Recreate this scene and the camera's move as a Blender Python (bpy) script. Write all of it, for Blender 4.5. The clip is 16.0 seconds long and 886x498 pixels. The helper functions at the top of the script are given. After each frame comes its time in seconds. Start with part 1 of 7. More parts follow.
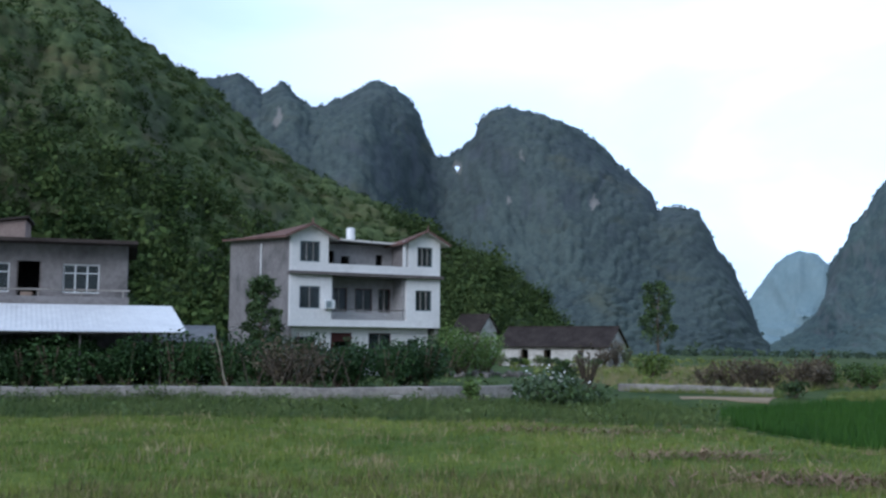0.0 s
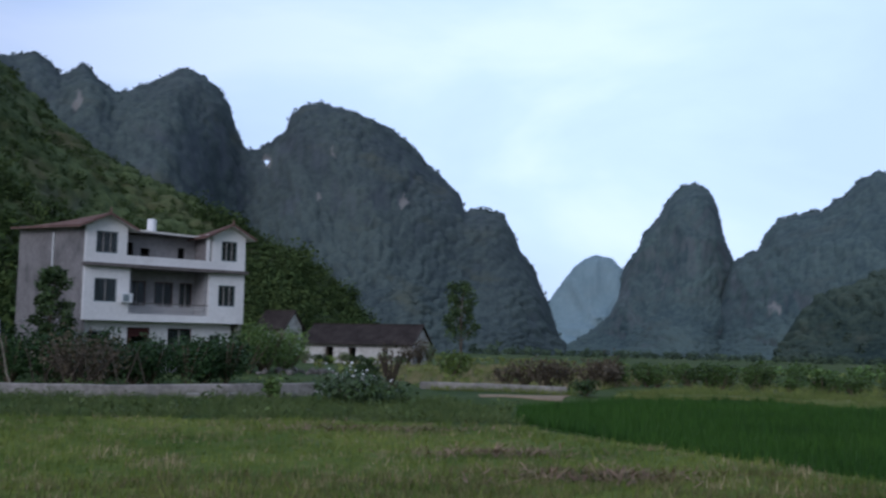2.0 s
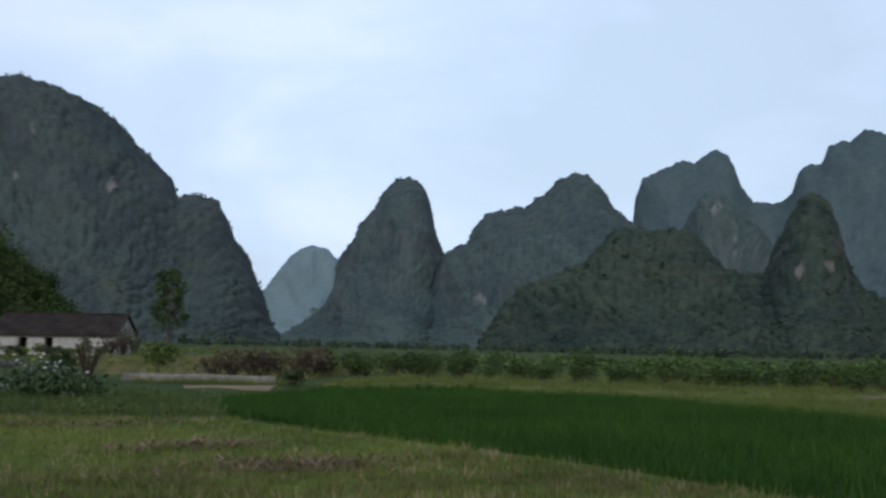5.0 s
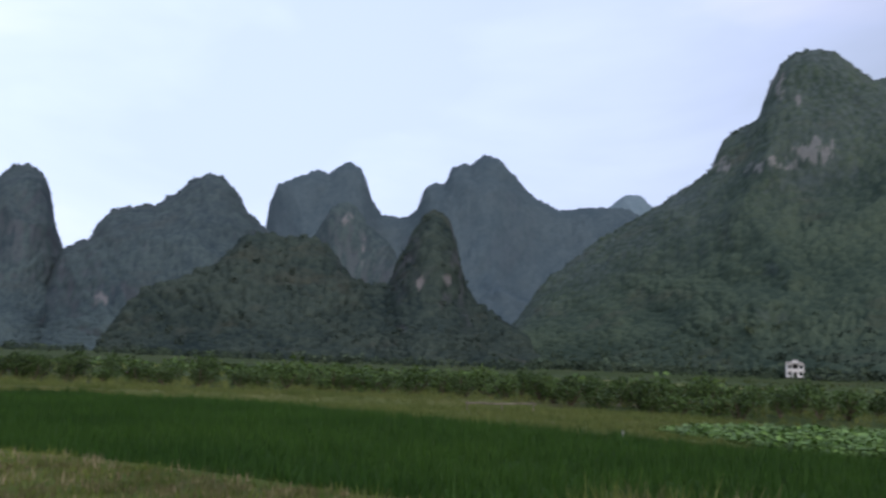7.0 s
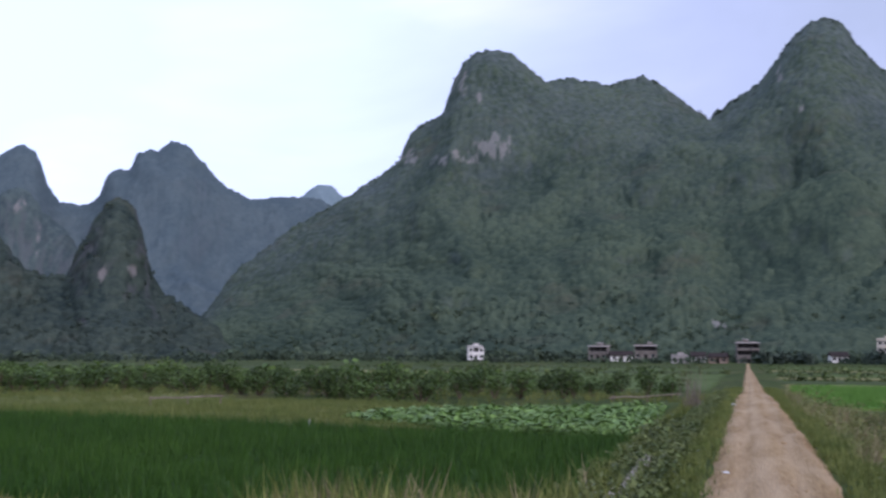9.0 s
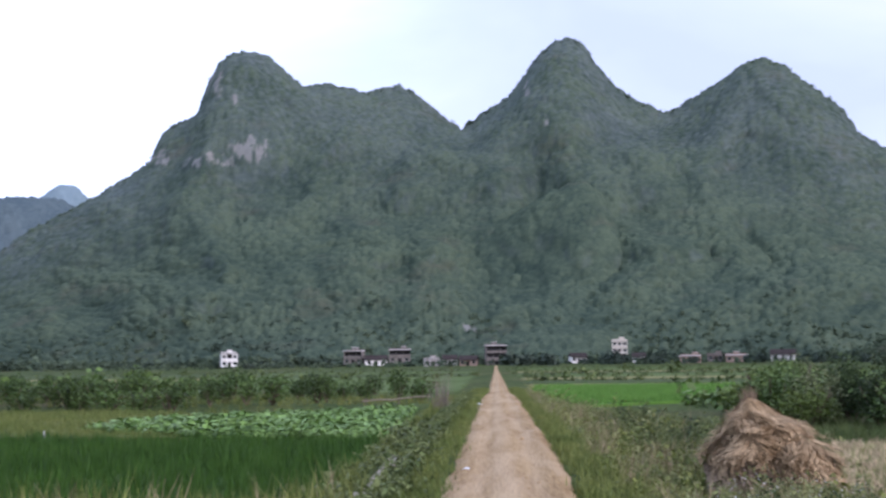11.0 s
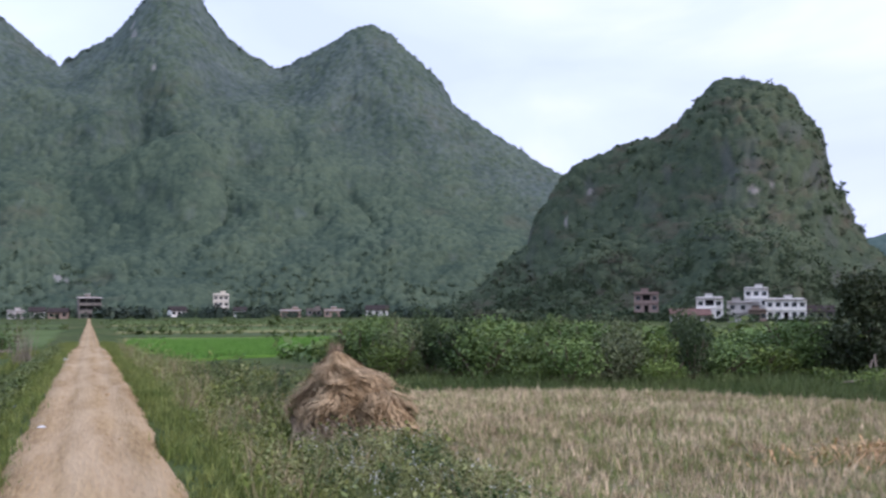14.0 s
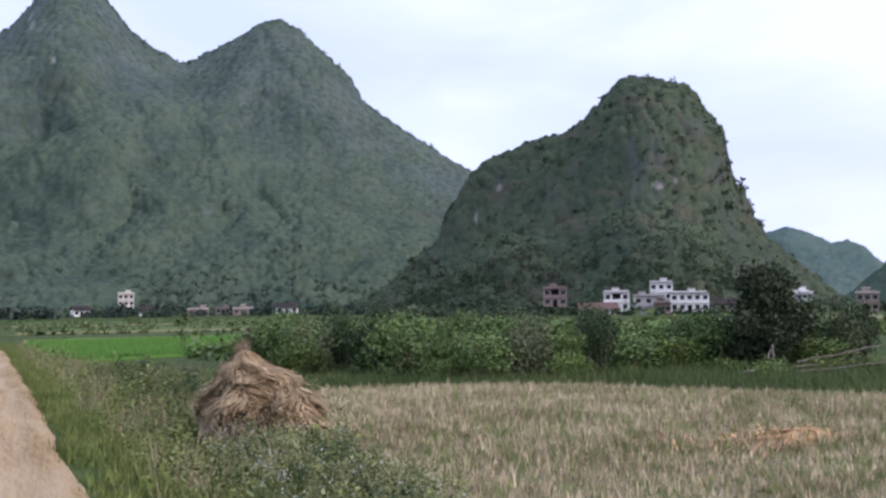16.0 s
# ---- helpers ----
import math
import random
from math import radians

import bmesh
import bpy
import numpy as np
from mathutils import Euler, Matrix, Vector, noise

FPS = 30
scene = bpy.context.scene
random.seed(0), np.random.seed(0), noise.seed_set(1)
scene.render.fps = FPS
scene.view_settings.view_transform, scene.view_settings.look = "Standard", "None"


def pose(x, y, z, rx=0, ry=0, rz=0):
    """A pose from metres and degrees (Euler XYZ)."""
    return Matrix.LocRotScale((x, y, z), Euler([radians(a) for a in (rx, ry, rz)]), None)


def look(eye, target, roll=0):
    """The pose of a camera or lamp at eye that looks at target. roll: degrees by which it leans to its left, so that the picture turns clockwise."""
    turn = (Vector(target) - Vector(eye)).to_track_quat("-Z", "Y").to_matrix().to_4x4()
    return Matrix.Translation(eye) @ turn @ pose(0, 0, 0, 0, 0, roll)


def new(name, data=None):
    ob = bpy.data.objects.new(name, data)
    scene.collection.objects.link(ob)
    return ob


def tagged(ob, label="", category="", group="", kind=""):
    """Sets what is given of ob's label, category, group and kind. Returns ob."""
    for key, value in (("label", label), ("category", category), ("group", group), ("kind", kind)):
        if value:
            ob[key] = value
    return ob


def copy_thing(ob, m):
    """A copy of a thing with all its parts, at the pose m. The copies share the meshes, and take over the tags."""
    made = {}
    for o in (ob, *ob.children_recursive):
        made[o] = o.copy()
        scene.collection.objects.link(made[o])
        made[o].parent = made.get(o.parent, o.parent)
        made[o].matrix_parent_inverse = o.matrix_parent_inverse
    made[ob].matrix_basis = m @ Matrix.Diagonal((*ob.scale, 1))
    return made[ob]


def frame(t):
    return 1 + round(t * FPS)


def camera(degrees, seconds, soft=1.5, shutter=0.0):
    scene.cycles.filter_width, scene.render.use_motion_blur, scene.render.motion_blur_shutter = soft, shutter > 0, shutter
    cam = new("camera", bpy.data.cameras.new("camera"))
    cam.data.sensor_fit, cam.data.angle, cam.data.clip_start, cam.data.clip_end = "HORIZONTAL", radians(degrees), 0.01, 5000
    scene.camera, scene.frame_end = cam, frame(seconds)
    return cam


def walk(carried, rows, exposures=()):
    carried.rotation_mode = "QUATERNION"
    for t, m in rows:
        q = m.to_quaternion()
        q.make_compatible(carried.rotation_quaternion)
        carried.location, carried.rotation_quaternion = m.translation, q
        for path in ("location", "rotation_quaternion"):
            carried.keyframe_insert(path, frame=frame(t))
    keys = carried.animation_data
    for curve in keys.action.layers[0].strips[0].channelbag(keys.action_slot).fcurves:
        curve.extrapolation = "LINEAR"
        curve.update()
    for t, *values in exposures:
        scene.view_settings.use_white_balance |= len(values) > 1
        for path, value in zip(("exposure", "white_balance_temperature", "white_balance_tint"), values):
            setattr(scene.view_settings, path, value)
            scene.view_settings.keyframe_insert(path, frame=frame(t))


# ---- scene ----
# A slow turn on the spot: t, x, y, z, yaw, pitch, lean
cam = camera(46.67, 16.0, soft=2.5, shutter=0.4)
ROWS = [
    (0.0, -0.074, 0.389, 1.598, 0.10, 5.48, -0.35),
    (0.5, -0.066, 0.413, 1.611, -1.88, 5.55, -0.66),
    (1.0, -0.033, 0.415, 1.602, -4.26, 5.40, -1.29),
    (1.5, -0.009, 0.426, 1.611, -7.47, 5.14, -0.71),
    (2.0, 0.028, 0.431, 1.618, -10.59, 5.45, -0.96),
    (2.5, 0.069, 0.441, 1.620, -13.90, 5.38, -0.10),
    (3.0, 0.087, 0.437, 1.623, -16.51, 5.15, -0.33),
    (5.5, 0.293, 0.387, 1.600, -30.50, 5.35, -0.80),
    (6.0, 0.340, 0.350, 1.598, -35.81, 5.61, -1.04),
    (6.5, 0.363, 0.342, 1.604, -41.77, 5.72, -1.72),
    (7.0, 0.378, 0.340, 1.610, -46.81, 5.88, -1.99),
    (7.5, 0.401, 0.305, 1.618, -50.98, 5.93, -1.75),
    (8.0, 0.416, 0.274, 1.613, -55.07, 5.96, -1.67),
    (8.5, 0.431, 0.222, 1.606, -59.70, 5.89, -1.13),
    (9.0, 0.444, 0.187, 1.617, -63.97, 5.62, -0.21),
    (11.5, 0.442, 0.046, 1.578, -80.88, 5.57, -0.13),
    (12.0, 0.438, 0.027, 1.578, -84.43, 4.94, -1.12),
    (12.5, 0.445, 0.007, 1.575, -88.18, 4.21, -0.93),
    (13.0, 0.454, -0.009, 1.573, -92.11, 3.64, -0.76),
    (13.5, 0.460, -0.036, 1.583, -95.96, 3.13, 0.06),
    (14.0, 0.448, -0.059, 1.577, -99.39, 3.17, 0.06),
    (14.5, 0.439, -0.077, 1.574, -101.39, 2.83, 0.44),
    (15.0, 0.430, -0.083, 1.576, -102.47, 2.57, 0.66),
    (15.5, 0.437, -0.084, 1.572, -103.49, 2.64, 0.79),
    (16.0, 0.427, -0.088, 1.576, -104.37, 2.92, 0.71),
]
EXPOSURES = [(0.0, 0.24, 4820, 13), (1.5, -0.20, 4880, 19), (2.2, -0.36, 4980, 19), (3.0, -0.37, 5380, 12), (5.5, -0.49, 5350, 15), (6.5, -0.43, 5400, 23), (7.0, -0.24, 5350, 25),
             (9.0, 0.13, 5160, 34), (11.5, 0.70, 5200, 32), (16.0, 0.69, 5280, 31)]
walk(cam, [(t, pose(x, y, z, 90 + p, 0, yaw) @ pose(0, 0, 0, 0, 0, -lean)) for t, x, y, z, yaw, p, lean in ROWS], EXPOSURES)

# ---- world and sun ----
SUN_AZ, SUN_EL = 212.0, 24.0
world = bpy.data.worlds.new("overcast")
scene.world = world
world.use_nodes = True
nt = world.node_tree
nt.nodes.clear()


def node(tree, kind, **props):
    n = tree.nodes.new(kind)
    for k, val in props.items():
        if k == "noise_dimensions":
            n.noise_dimensions = val
        elif k == "data_type":
            n.data_type = val
        elif k == "blend_type":
            n.blend_type = val
        elif k == "operation":
            n.operation = val
        else:
            n.inputs[k.replace("_", " ")].default_value = val
    return n


def ramp(tree, fac, stops):
    n = tree.nodes.new("ShaderNodeValToRGB")
    while len(n.color_ramp.elements) < len(stops):
        n.color_ramp.elements.new(0.5)
    for e, (p, c) in zip(n.color_ramp.elements, stops):
        e.position, e.color = p, (*c, 1) if len(c) == 3 else c
    tree.links.new(fac, n.inputs["Fac"])
    return n.outputs["Color"]


def mix(tree, fac, a, b, blend="MIX"):
    n = tree.nodes.new("ShaderNodeMix")
    n.data_type, n.blend_type = "RGBA", blend
    for sock, val in ((n.inputs[0], fac), (n.inputs[6], a), (n.inputs[7], b)):
        if isinstance(val, (int, float)):
            sock.default_value = val
        elif isinstance(val, tuple):
            sock.default_value = (*val, 1)
        else:
            tree.links.new(val, sock)
    return n.outputs[2]


sky = nt.nodes.new("ShaderNodeTexSky")
sky.sky_type, sky.sun_disc = "NISHITA", False
sky.sun_elevation, sky.sun_rotation = radians(SUN_EL), radians(SUN_AZ)
sky.air_density, sky.dust_density = 1.4, 3.0
dim = nt.nodes.new("ShaderNodeVectorMath")
dim.operation = "SCALE"
dim.inputs["Scale"].default_value = 0.10
nt.links.new(sky.outputs["Color"], dim.inputs[0])
where = nt.nodes.new("ShaderNodeTexCoord")
place = nt.nodes.new("ShaderNodeMapping")
place.inputs["Scale"].default_value = (1.0, 1.0, 2.6)
nt.links.new(where.outputs["Generated"], place.inputs["Vector"])
puffs = node(nt, "ShaderNodeTexNoise", Scale=2.3, Detail=5.0, Roughness=0.5, Distortion=0.4)
nt.links.new(place.outputs["Vector"], puffs.inputs["Vector"])
sheet = ramp(nt, puffs.outputs["Fac"], [(0.37, (0.76, 0.805, 0.80)), (0.51, (0.855, 0.895, 0.92)), (0.62, (0.99, 0.99, 0.975))])
cover = mix(nt, 0.88, dim.outputs["Vector"], sheet)
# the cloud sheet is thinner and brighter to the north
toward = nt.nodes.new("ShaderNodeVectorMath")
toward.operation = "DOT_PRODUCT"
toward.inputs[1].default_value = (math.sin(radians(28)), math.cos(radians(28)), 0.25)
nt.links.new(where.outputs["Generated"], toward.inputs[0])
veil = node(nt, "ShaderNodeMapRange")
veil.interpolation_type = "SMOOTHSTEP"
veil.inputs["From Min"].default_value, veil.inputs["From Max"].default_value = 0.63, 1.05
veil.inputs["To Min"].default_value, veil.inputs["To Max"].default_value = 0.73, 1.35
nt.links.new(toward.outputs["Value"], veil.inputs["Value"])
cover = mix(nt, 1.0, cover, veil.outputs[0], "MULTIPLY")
# bluer where the sheet is thin, warmer round the veiled sun
side = node(nt, "ShaderNodeMapRange")
side.inputs["From Min"].default_value, side.inputs["From Max"].default_value = -1.0, 1.0
nt.links.new(toward.outputs["Value"], side.inputs["Value"])
cover = mix(nt, 1.0, cover, ramp(nt, side.outputs[0], [(0.1, (1.06, 1.0, 0.90)), (0.4, (0.985, 0.997, 1.015)), (0.7, (0.975, 1.0, 1.005)), (0.95, (0.965, 0.998, 1.015))]), "MULTIPLY")
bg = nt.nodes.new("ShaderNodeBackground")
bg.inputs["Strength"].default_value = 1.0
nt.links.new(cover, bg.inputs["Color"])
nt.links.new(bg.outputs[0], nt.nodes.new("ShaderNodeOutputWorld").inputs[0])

sun = new("sun", bpy.data.lights.new("sun", "SUN"))
sun.data.energy, sun.data.angle, sun.data.color = 1.5, radians(25), (1.0, 0.89, 0.74)
sa, se = radians(SUN_AZ), radians(SUN_EL)
sun.matrix_world = look((0, 0, 0), (-math.sin(sa) * math.cos(se), -math.cos(sa) * math.cos(se), -math.sin(se)))


# ---- materials ----
def surface(name, low, high, scale=1.0, fine=8.0, rough=0.85, bump=0.3, island=0.0, stain=None, stain_scale=0.3, stain_at=(0.55, 0.7),
            stretch=(1, 1, 1), bump_scale=30.0, metal=0.0, vary=0.0, turn=0.0, bump_depth=0.05):
    """Two-scale mottled surface in world metres; island: colour change from piece to piece; vary: from object to object."""
    m = bpy.data.materials.new(name)
    m.use_nodes = True
    t = m.node_tree
    b = t.nodes["Principled BSDF"]
    tc = t.nodes.new("ShaderNodeNewGeometry")
    mp = t.nodes.new("ShaderNodeMapping")
    mp.vector_type = "TEXTURE"
    mp.inputs["Scale"].default_value = tuple(1 / k for k in stretch)
    mp.inputs["Rotation"].default_value = (0, 0, radians(turn))
    t.links.new(tc.outputs["Position"], mp.inputs["Vector"])
    big = node(t, "ShaderNodeTexNoise", Scale=scale, Detail=4.0, Roughness=0.6)
    small = node(t, "ShaderNodeTexNoise", Scale=fine, Detail=3.0, Roughness=0.65)
    for n in (big, small):
        t.links.new(mp.outputs["Vector"], n.inputs["Vector"])
    s = node(t, "ShaderNodeMath", operation="ADD")
    t.links.new(big.outputs["Fac"], s.inputs[0])
    t.links.new(small.outputs["Fac"], s.inputs[1])
    fac = node(t, "ShaderNodeMapRange")
    fac.inputs["From Min"].default_value, fac.inputs["From Max"].default_value = 0.80, 1.20
    t.links.new(s.outputs[0], fac.inputs["Value"])
    col = mix(t, fac.outputs[0], low, high)
    for amount, source in ((island, tc.outputs["Random Per Island"]), (vary, None)):
        if amount:
            if source is None:
                source = t.nodes.new("ShaderNodeObjectInfo").outputs["Random"]
            g = node(t, "ShaderNodeMapRange")
            g.inputs["To Min"].default_value, g.inputs["To Max"].default_value = 1 - amount, 1 + amount
            t.links.new(source, g.inputs["Value"])
            col = mix(t, 1.0, col, g.outputs[0], "MULTIPLY")
    if stain:
        sp = node(t, "ShaderNodeTexNoise", Scale=stain_scale, Detail=6.0, Roughness=0.62)
        t.links.new(mp.outputs["Vector"], sp.inputs["Vector"])
        k = ramp(t, sp.outputs["Fac"], [(stain_at[0], (0, 0, 0)), (stain_at[1], (1, 1, 1))])
        col = mix(t, k, col, stain)
    t.links.new(col, b.inputs["Base Color"])
    b.inputs["Roughness"].default_value, b.inputs["Metallic"].default_value = rough, metal
    b.inputs["Specular IOR Level"].default_value = 0.04 if rough >= 0.75 else 0.2
    if bump:
        bn = node(t, "ShaderNodeTexNoise", Scale=bump_scale, Detail=4.0)
        t.links.new(mp.outputs["Vector"], bn.inputs["Vector"])
        bp = node(t, "ShaderNodeBump", Strength=bump, Distance=bump_depth)
        t.links.new(bn.outputs["Fac"], bp.inputs["Height"])
        t.links.new(bp.outputs["Normal"], b.inputs["Normal"])
    return m


def hillside(name, low, high, rock, dry, scale, dry_at=(0.56, 0.72), rough=0.95):
    """Scrub-covered limestone: the growth's tone changes from crown to crown and darkens between crowns as painted
    shade, dry patches, grey rock on steep faces and as haze near the tops, pale scars.
    """
    m = bpy.data.materials.new(name)
    m.use_nodes = True
    t = m.node_tree
    b = t.nodes["Principled BSDF"]
    geo = t.nodes.new("ShaderNodeNewGeometry")

    def attribute(which):
        n = t.nodes.new("ShaderNodeAttribute")
        n.attribute_name = which
        return n.outputs["Fac"]

    def grain(size, detail, stretch=None):
        n = node(t, "ShaderNodeTexNoise", Scale=size, Detail=detail, Roughness=0.65)
        if stretch:
            mp = t.nodes.new("ShaderNodeMapping")
            mp.inputs["Scale"].default_value = stretch
            t.links.new(geo.outputs["Position"], mp.inputs["Vector"])
            t.links.new(mp.outputs["Vector"], n.inputs["Vector"])
        else:
            t.links.new(geo.outputs["Position"], n.inputs["Vector"])
        return n.outputs["Fac"]

    fine = grain(scale * 16, 6.0)
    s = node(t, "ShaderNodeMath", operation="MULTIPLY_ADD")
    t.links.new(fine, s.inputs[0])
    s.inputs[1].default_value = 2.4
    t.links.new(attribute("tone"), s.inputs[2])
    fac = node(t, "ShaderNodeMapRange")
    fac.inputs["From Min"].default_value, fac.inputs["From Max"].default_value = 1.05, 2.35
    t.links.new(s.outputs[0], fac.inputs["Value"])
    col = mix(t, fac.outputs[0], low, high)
    patch = grain(scale, 5.0, (1, 1, 2.2))
    col = mix(t, ramp(t, patch, [(dry_at[0], (0, 0, 0)), (dry_at[1], (0.8, 0.8, 0.8))]), col, dry)
    streak = grain(scale * 5, 5.0, (1, 1, 0.3))
    stone = mix(t, streak, tuple(0.6 * c for c in rock), tuple(1.3 * c for c in rock))
    col = mix(t, attribute("rocky"), col, stone)
    pale = mix(t, streak, rock, (0.38, 0.345, 0.30))
    col = mix(t, attribute("bare"), col, pale)
    t.links.new(col, b.inputs["Base Color"])
    b.inputs["Roughness"].default_value, b.inputs["Specular IOR Level"].default_value = rough, 0.04
    bp = node(t, "ShaderNodeBump", Strength=0.4, Distance=1.0)
    t.links.new(fine, bp.inputs["Height"])
    t.links.new(bp.outputs["Normal"], b.inputs["Normal"])
    return m


M = {}
M["scrub_near"] = hillside("scrub_near", (0.036, 0.052, 0.023), (0.106, 0.134, 0.056), (0.10, 0.10, 0.085), (0.108, 0.098, 0.050), 0.05, (0.50, 0.66))
# the rock grey is paled and blued for haze on the upper slopes
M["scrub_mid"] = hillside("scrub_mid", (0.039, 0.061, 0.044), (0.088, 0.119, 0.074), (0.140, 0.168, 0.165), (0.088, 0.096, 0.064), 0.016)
# side, dark, range, far and distant: haze paled and blued into the colours
M["hazed_scrub_side"] = hillside("hazed_scrub_side", (0.066, 0.102, 0.088), (0.104, 0.146, 0.118), (0.15, 0.17, 0.17), (0.10, 0.13, 0.10), 0.010)
M["hazed_scrub_dark"] = hillside("hazed_scrub_dark", (0.045, 0.058, 0.062), (0.090, 0.113, 0.103), (0.102, 0.114, 0.132), (0.090, 0.100, 0.075), 0.018)
M["hazed_scrub_range"] = hillside("hazed_scrub_range", (0.078, 0.110, 0.120), (0.112, 0.148, 0.152), (0.16, 0.18, 0.20), (0.10, 0.13, 0.13), 0.010)
M["scrub_dome"] = hillside("scrub_dome", (0.042, 0.060, 0.039), (0.084, 0.107, 0.060), (0.105, 0.108, 0.105), (0.098, 0.088, 0.060), 0.045, (0.52, 0.68))
M["hazed_scrub_far"] = hillside("hazed_scrub_far", (0.050, 0.072, 0.078), (0.100, 0.134, 0.124), (0.135, 0.142, 0.150), (0.085, 0.100, 0.090), 0.012)
M["hazed_scrub_distant"] = hillside("hazed_scrub_distant", (0.170, 0.235, 0.255), (0.212, 0.280, 0.298), (0.26, 0.30, 0.33), (0.20, 0.26, 0.27), 0.006)
M["scrub_ridge"] = hillside("scrub_ridge", (0.027, 0.042, 0.038), (0.072, 0.094, 0.070), (0.115, 0.116, 0.120), (0.080, 0.085, 0.060), 0.018)
M["wood_near"] = surface("wood_near", (0.034, 0.056, 0.019), (0.074, 0.102, 0.034), scale=0.06, fine=0.3, bump=0, island=0.15, rough=0.9)
M["wood_bright"] = surface("wood_bright", (0.054, 0.086, 0.024), (0.108, 0.142, 0.048), scale=0.06, fine=0.3, bump=0, island=0.2, rough=0.9)
M["wood_ridge"] = surface("wood_ridge", (0.041, 0.061, 0.048), (0.078, 0.101, 0.070), scale=0.02, fine=0.2, bump=0.5, bump_scale=0.9, bump_depth=0.6, island=0.18, rough=0.9)
M["wood_dome"] = surface("wood_dome", (0.050, 0.076, 0.042), (0.116, 0.148, 0.078), scale=0.03, fine=0.4, bump=1.0, bump_scale=0.9, bump_depth=0.6, island=0.30, rough=0.9,
                        stain=(0.082, 0.082, 0.060), stain_scale=0.03, stain_at=(0.54, 0.68))
M["wood_mid"] = surface("wood_mid", (0.060, 0.091, 0.055), (0.112, 0.147, 0.084), scale=0.02, fine=0.2, bump=0.5, bump_scale=0.9, bump_depth=0.6, island=0.2, rough=0.9, stain=(0.044, 0.063, 0.048), stain_scale=0.011, stain_at=(0.46, 0.62))
M["wood_foot"] = surface("wood_foot", (0.054, 0.082, 0.050), (0.108, 0.140, 0.080), scale=0.02, fine=0.5, bump=0.5, bump_scale=1.5, island=0.2, rough=0.9, stain=(0.042, 0.062, 0.050), stain_scale=0.011, stain_at=(0.46, 0.62))
M["ground"] = surface("ground", (0.038, 0.062, 0.018), (0.080, 0.105, 0.032), scale=0.08, fine=1.3, bump=0.6, bump_scale=9,
                      stain=(0.13, 0.115, 0.055), stain_scale=0.045, stain_at=(0.55, 0.68))
M["meadow"] = surface("meadow", (0.070, 0.108, 0.018), (0.135, 0.160, 0.032), scale=0.25, fine=3, bump=0.5, bump_scale=12,
                      stain=(0.16, 0.12, 0.07), stain_scale=0.35, stain_at=(0.60, 0.74))
M["mud"] = surface("mud", (0.035, 0.075, 0.018), (0.055, 0.100, 0.025), scale=0.5, fine=4, bump=0.3)
M["verge"] = surface("verge", (0.09, 0.13, 0.03), (0.17, 0.19, 0.06), scale=0.4, fine=4, bump=0.5, bump_scale=14)
M["strip"] = surface("strip", (0.11, 0.135, 0.035), (0.175, 0.185, 0.065), scale=0.3, fine=3, bump=0.4)
M["bright_rice"] = surface("bright_rice", (0.09, 0.19, 0.03), (0.13, 0.25, 0.04), scale=0.3, fine=5, bump=0.6, bump_scale=8)
M["stubble_soil"] = surface("stubble_soil", (0.130, 0.115, 0.058), (0.235, 0.200, 0.118), scale=0.5, fine=6, bump=0.6, bump_scale=20,
                            stain=(0.11, 0.13, 0.05), stain_scale=0.5, stain_at=(0.5, 0.66))
M["dirt"] = surface("dirt", (0.228, 0.151, 0.067), (0.396, 0.284, 0.138), scale=1.3, fine=16, bump=0.9, bump_scale=26, bump_depth=0.03,
                    stain=(0.45, 0.34, 0.195), stain_scale=1.9, stain_at=(0.46, 0.66), stretch=(0.14, 1, 1), turn=9.6)
# wheels have worn the tracks paler
t_ = M["dirt"].node_tree
b_ = t_.nodes["Principled BSDF"]
worn = t_.nodes.new("ShaderNodeAttribute")
worn.attribute_name = "worn"
t_.links.new(mix(t_, worn.outputs["Fac"], b_.inputs["Base Color"].links[0].from_socket, (0.54, 0.41, 0.24)), b_.inputs["Base Color"])
# small stones and clods, darker or paler than the dust
geo_ = t_.nodes.new("ShaderNodeNewGeometry")
clod = node(t_, "ShaderNodeTexVoronoi", Scale=11.0)
t_.links.new(geo_.outputs["Position"], clod.inputs["Vector"])
base_ = b_.inputs["Base Color"].links[0].from_socket
near_ = ramp(t_, clod.outputs["Distance"], [(0.10, (1, 1, 1)), (0.17, (0, 0, 0))])
pick_ = mix(t_, clod.outputs["Color"], (0.16, 0.10, 0.05), (0.55, 0.44, 0.29))
t_.links.new(mix(t_, near_, base_, pick_), b_.inputs["Base Color"])
M["sand"] = surface("sand", (0.24, 0.18, 0.115), (0.32, 0.25, 0.165), scale=0.8, fine=9, bump=0.4)


# ---- plan: x to the first view's side, y ahead of it, the road runs to bearing 80.4 ----
def polar(az, d):
    a = radians(az)
    return d * math.sin(a), d * math.cos(a)


ROAD_AZ = radians(80.4)
RX, RY = math.sin(ROAD_AZ), math.cos(ROAD_AZ)
ROAD_OFF = -0.22


def along_across(x, y):
    """Metres along the road, and across it (plus: towards the paddy)."""
    return x * RX + (y - ROAD_OFF) * RY, -x * RY + (y - ROAD_OFF) * RX


def smooth(a, b, x):
    t = np.clip((x - a) / (b - a), 0, 1)
    return t * t * (3 - 2 * t)


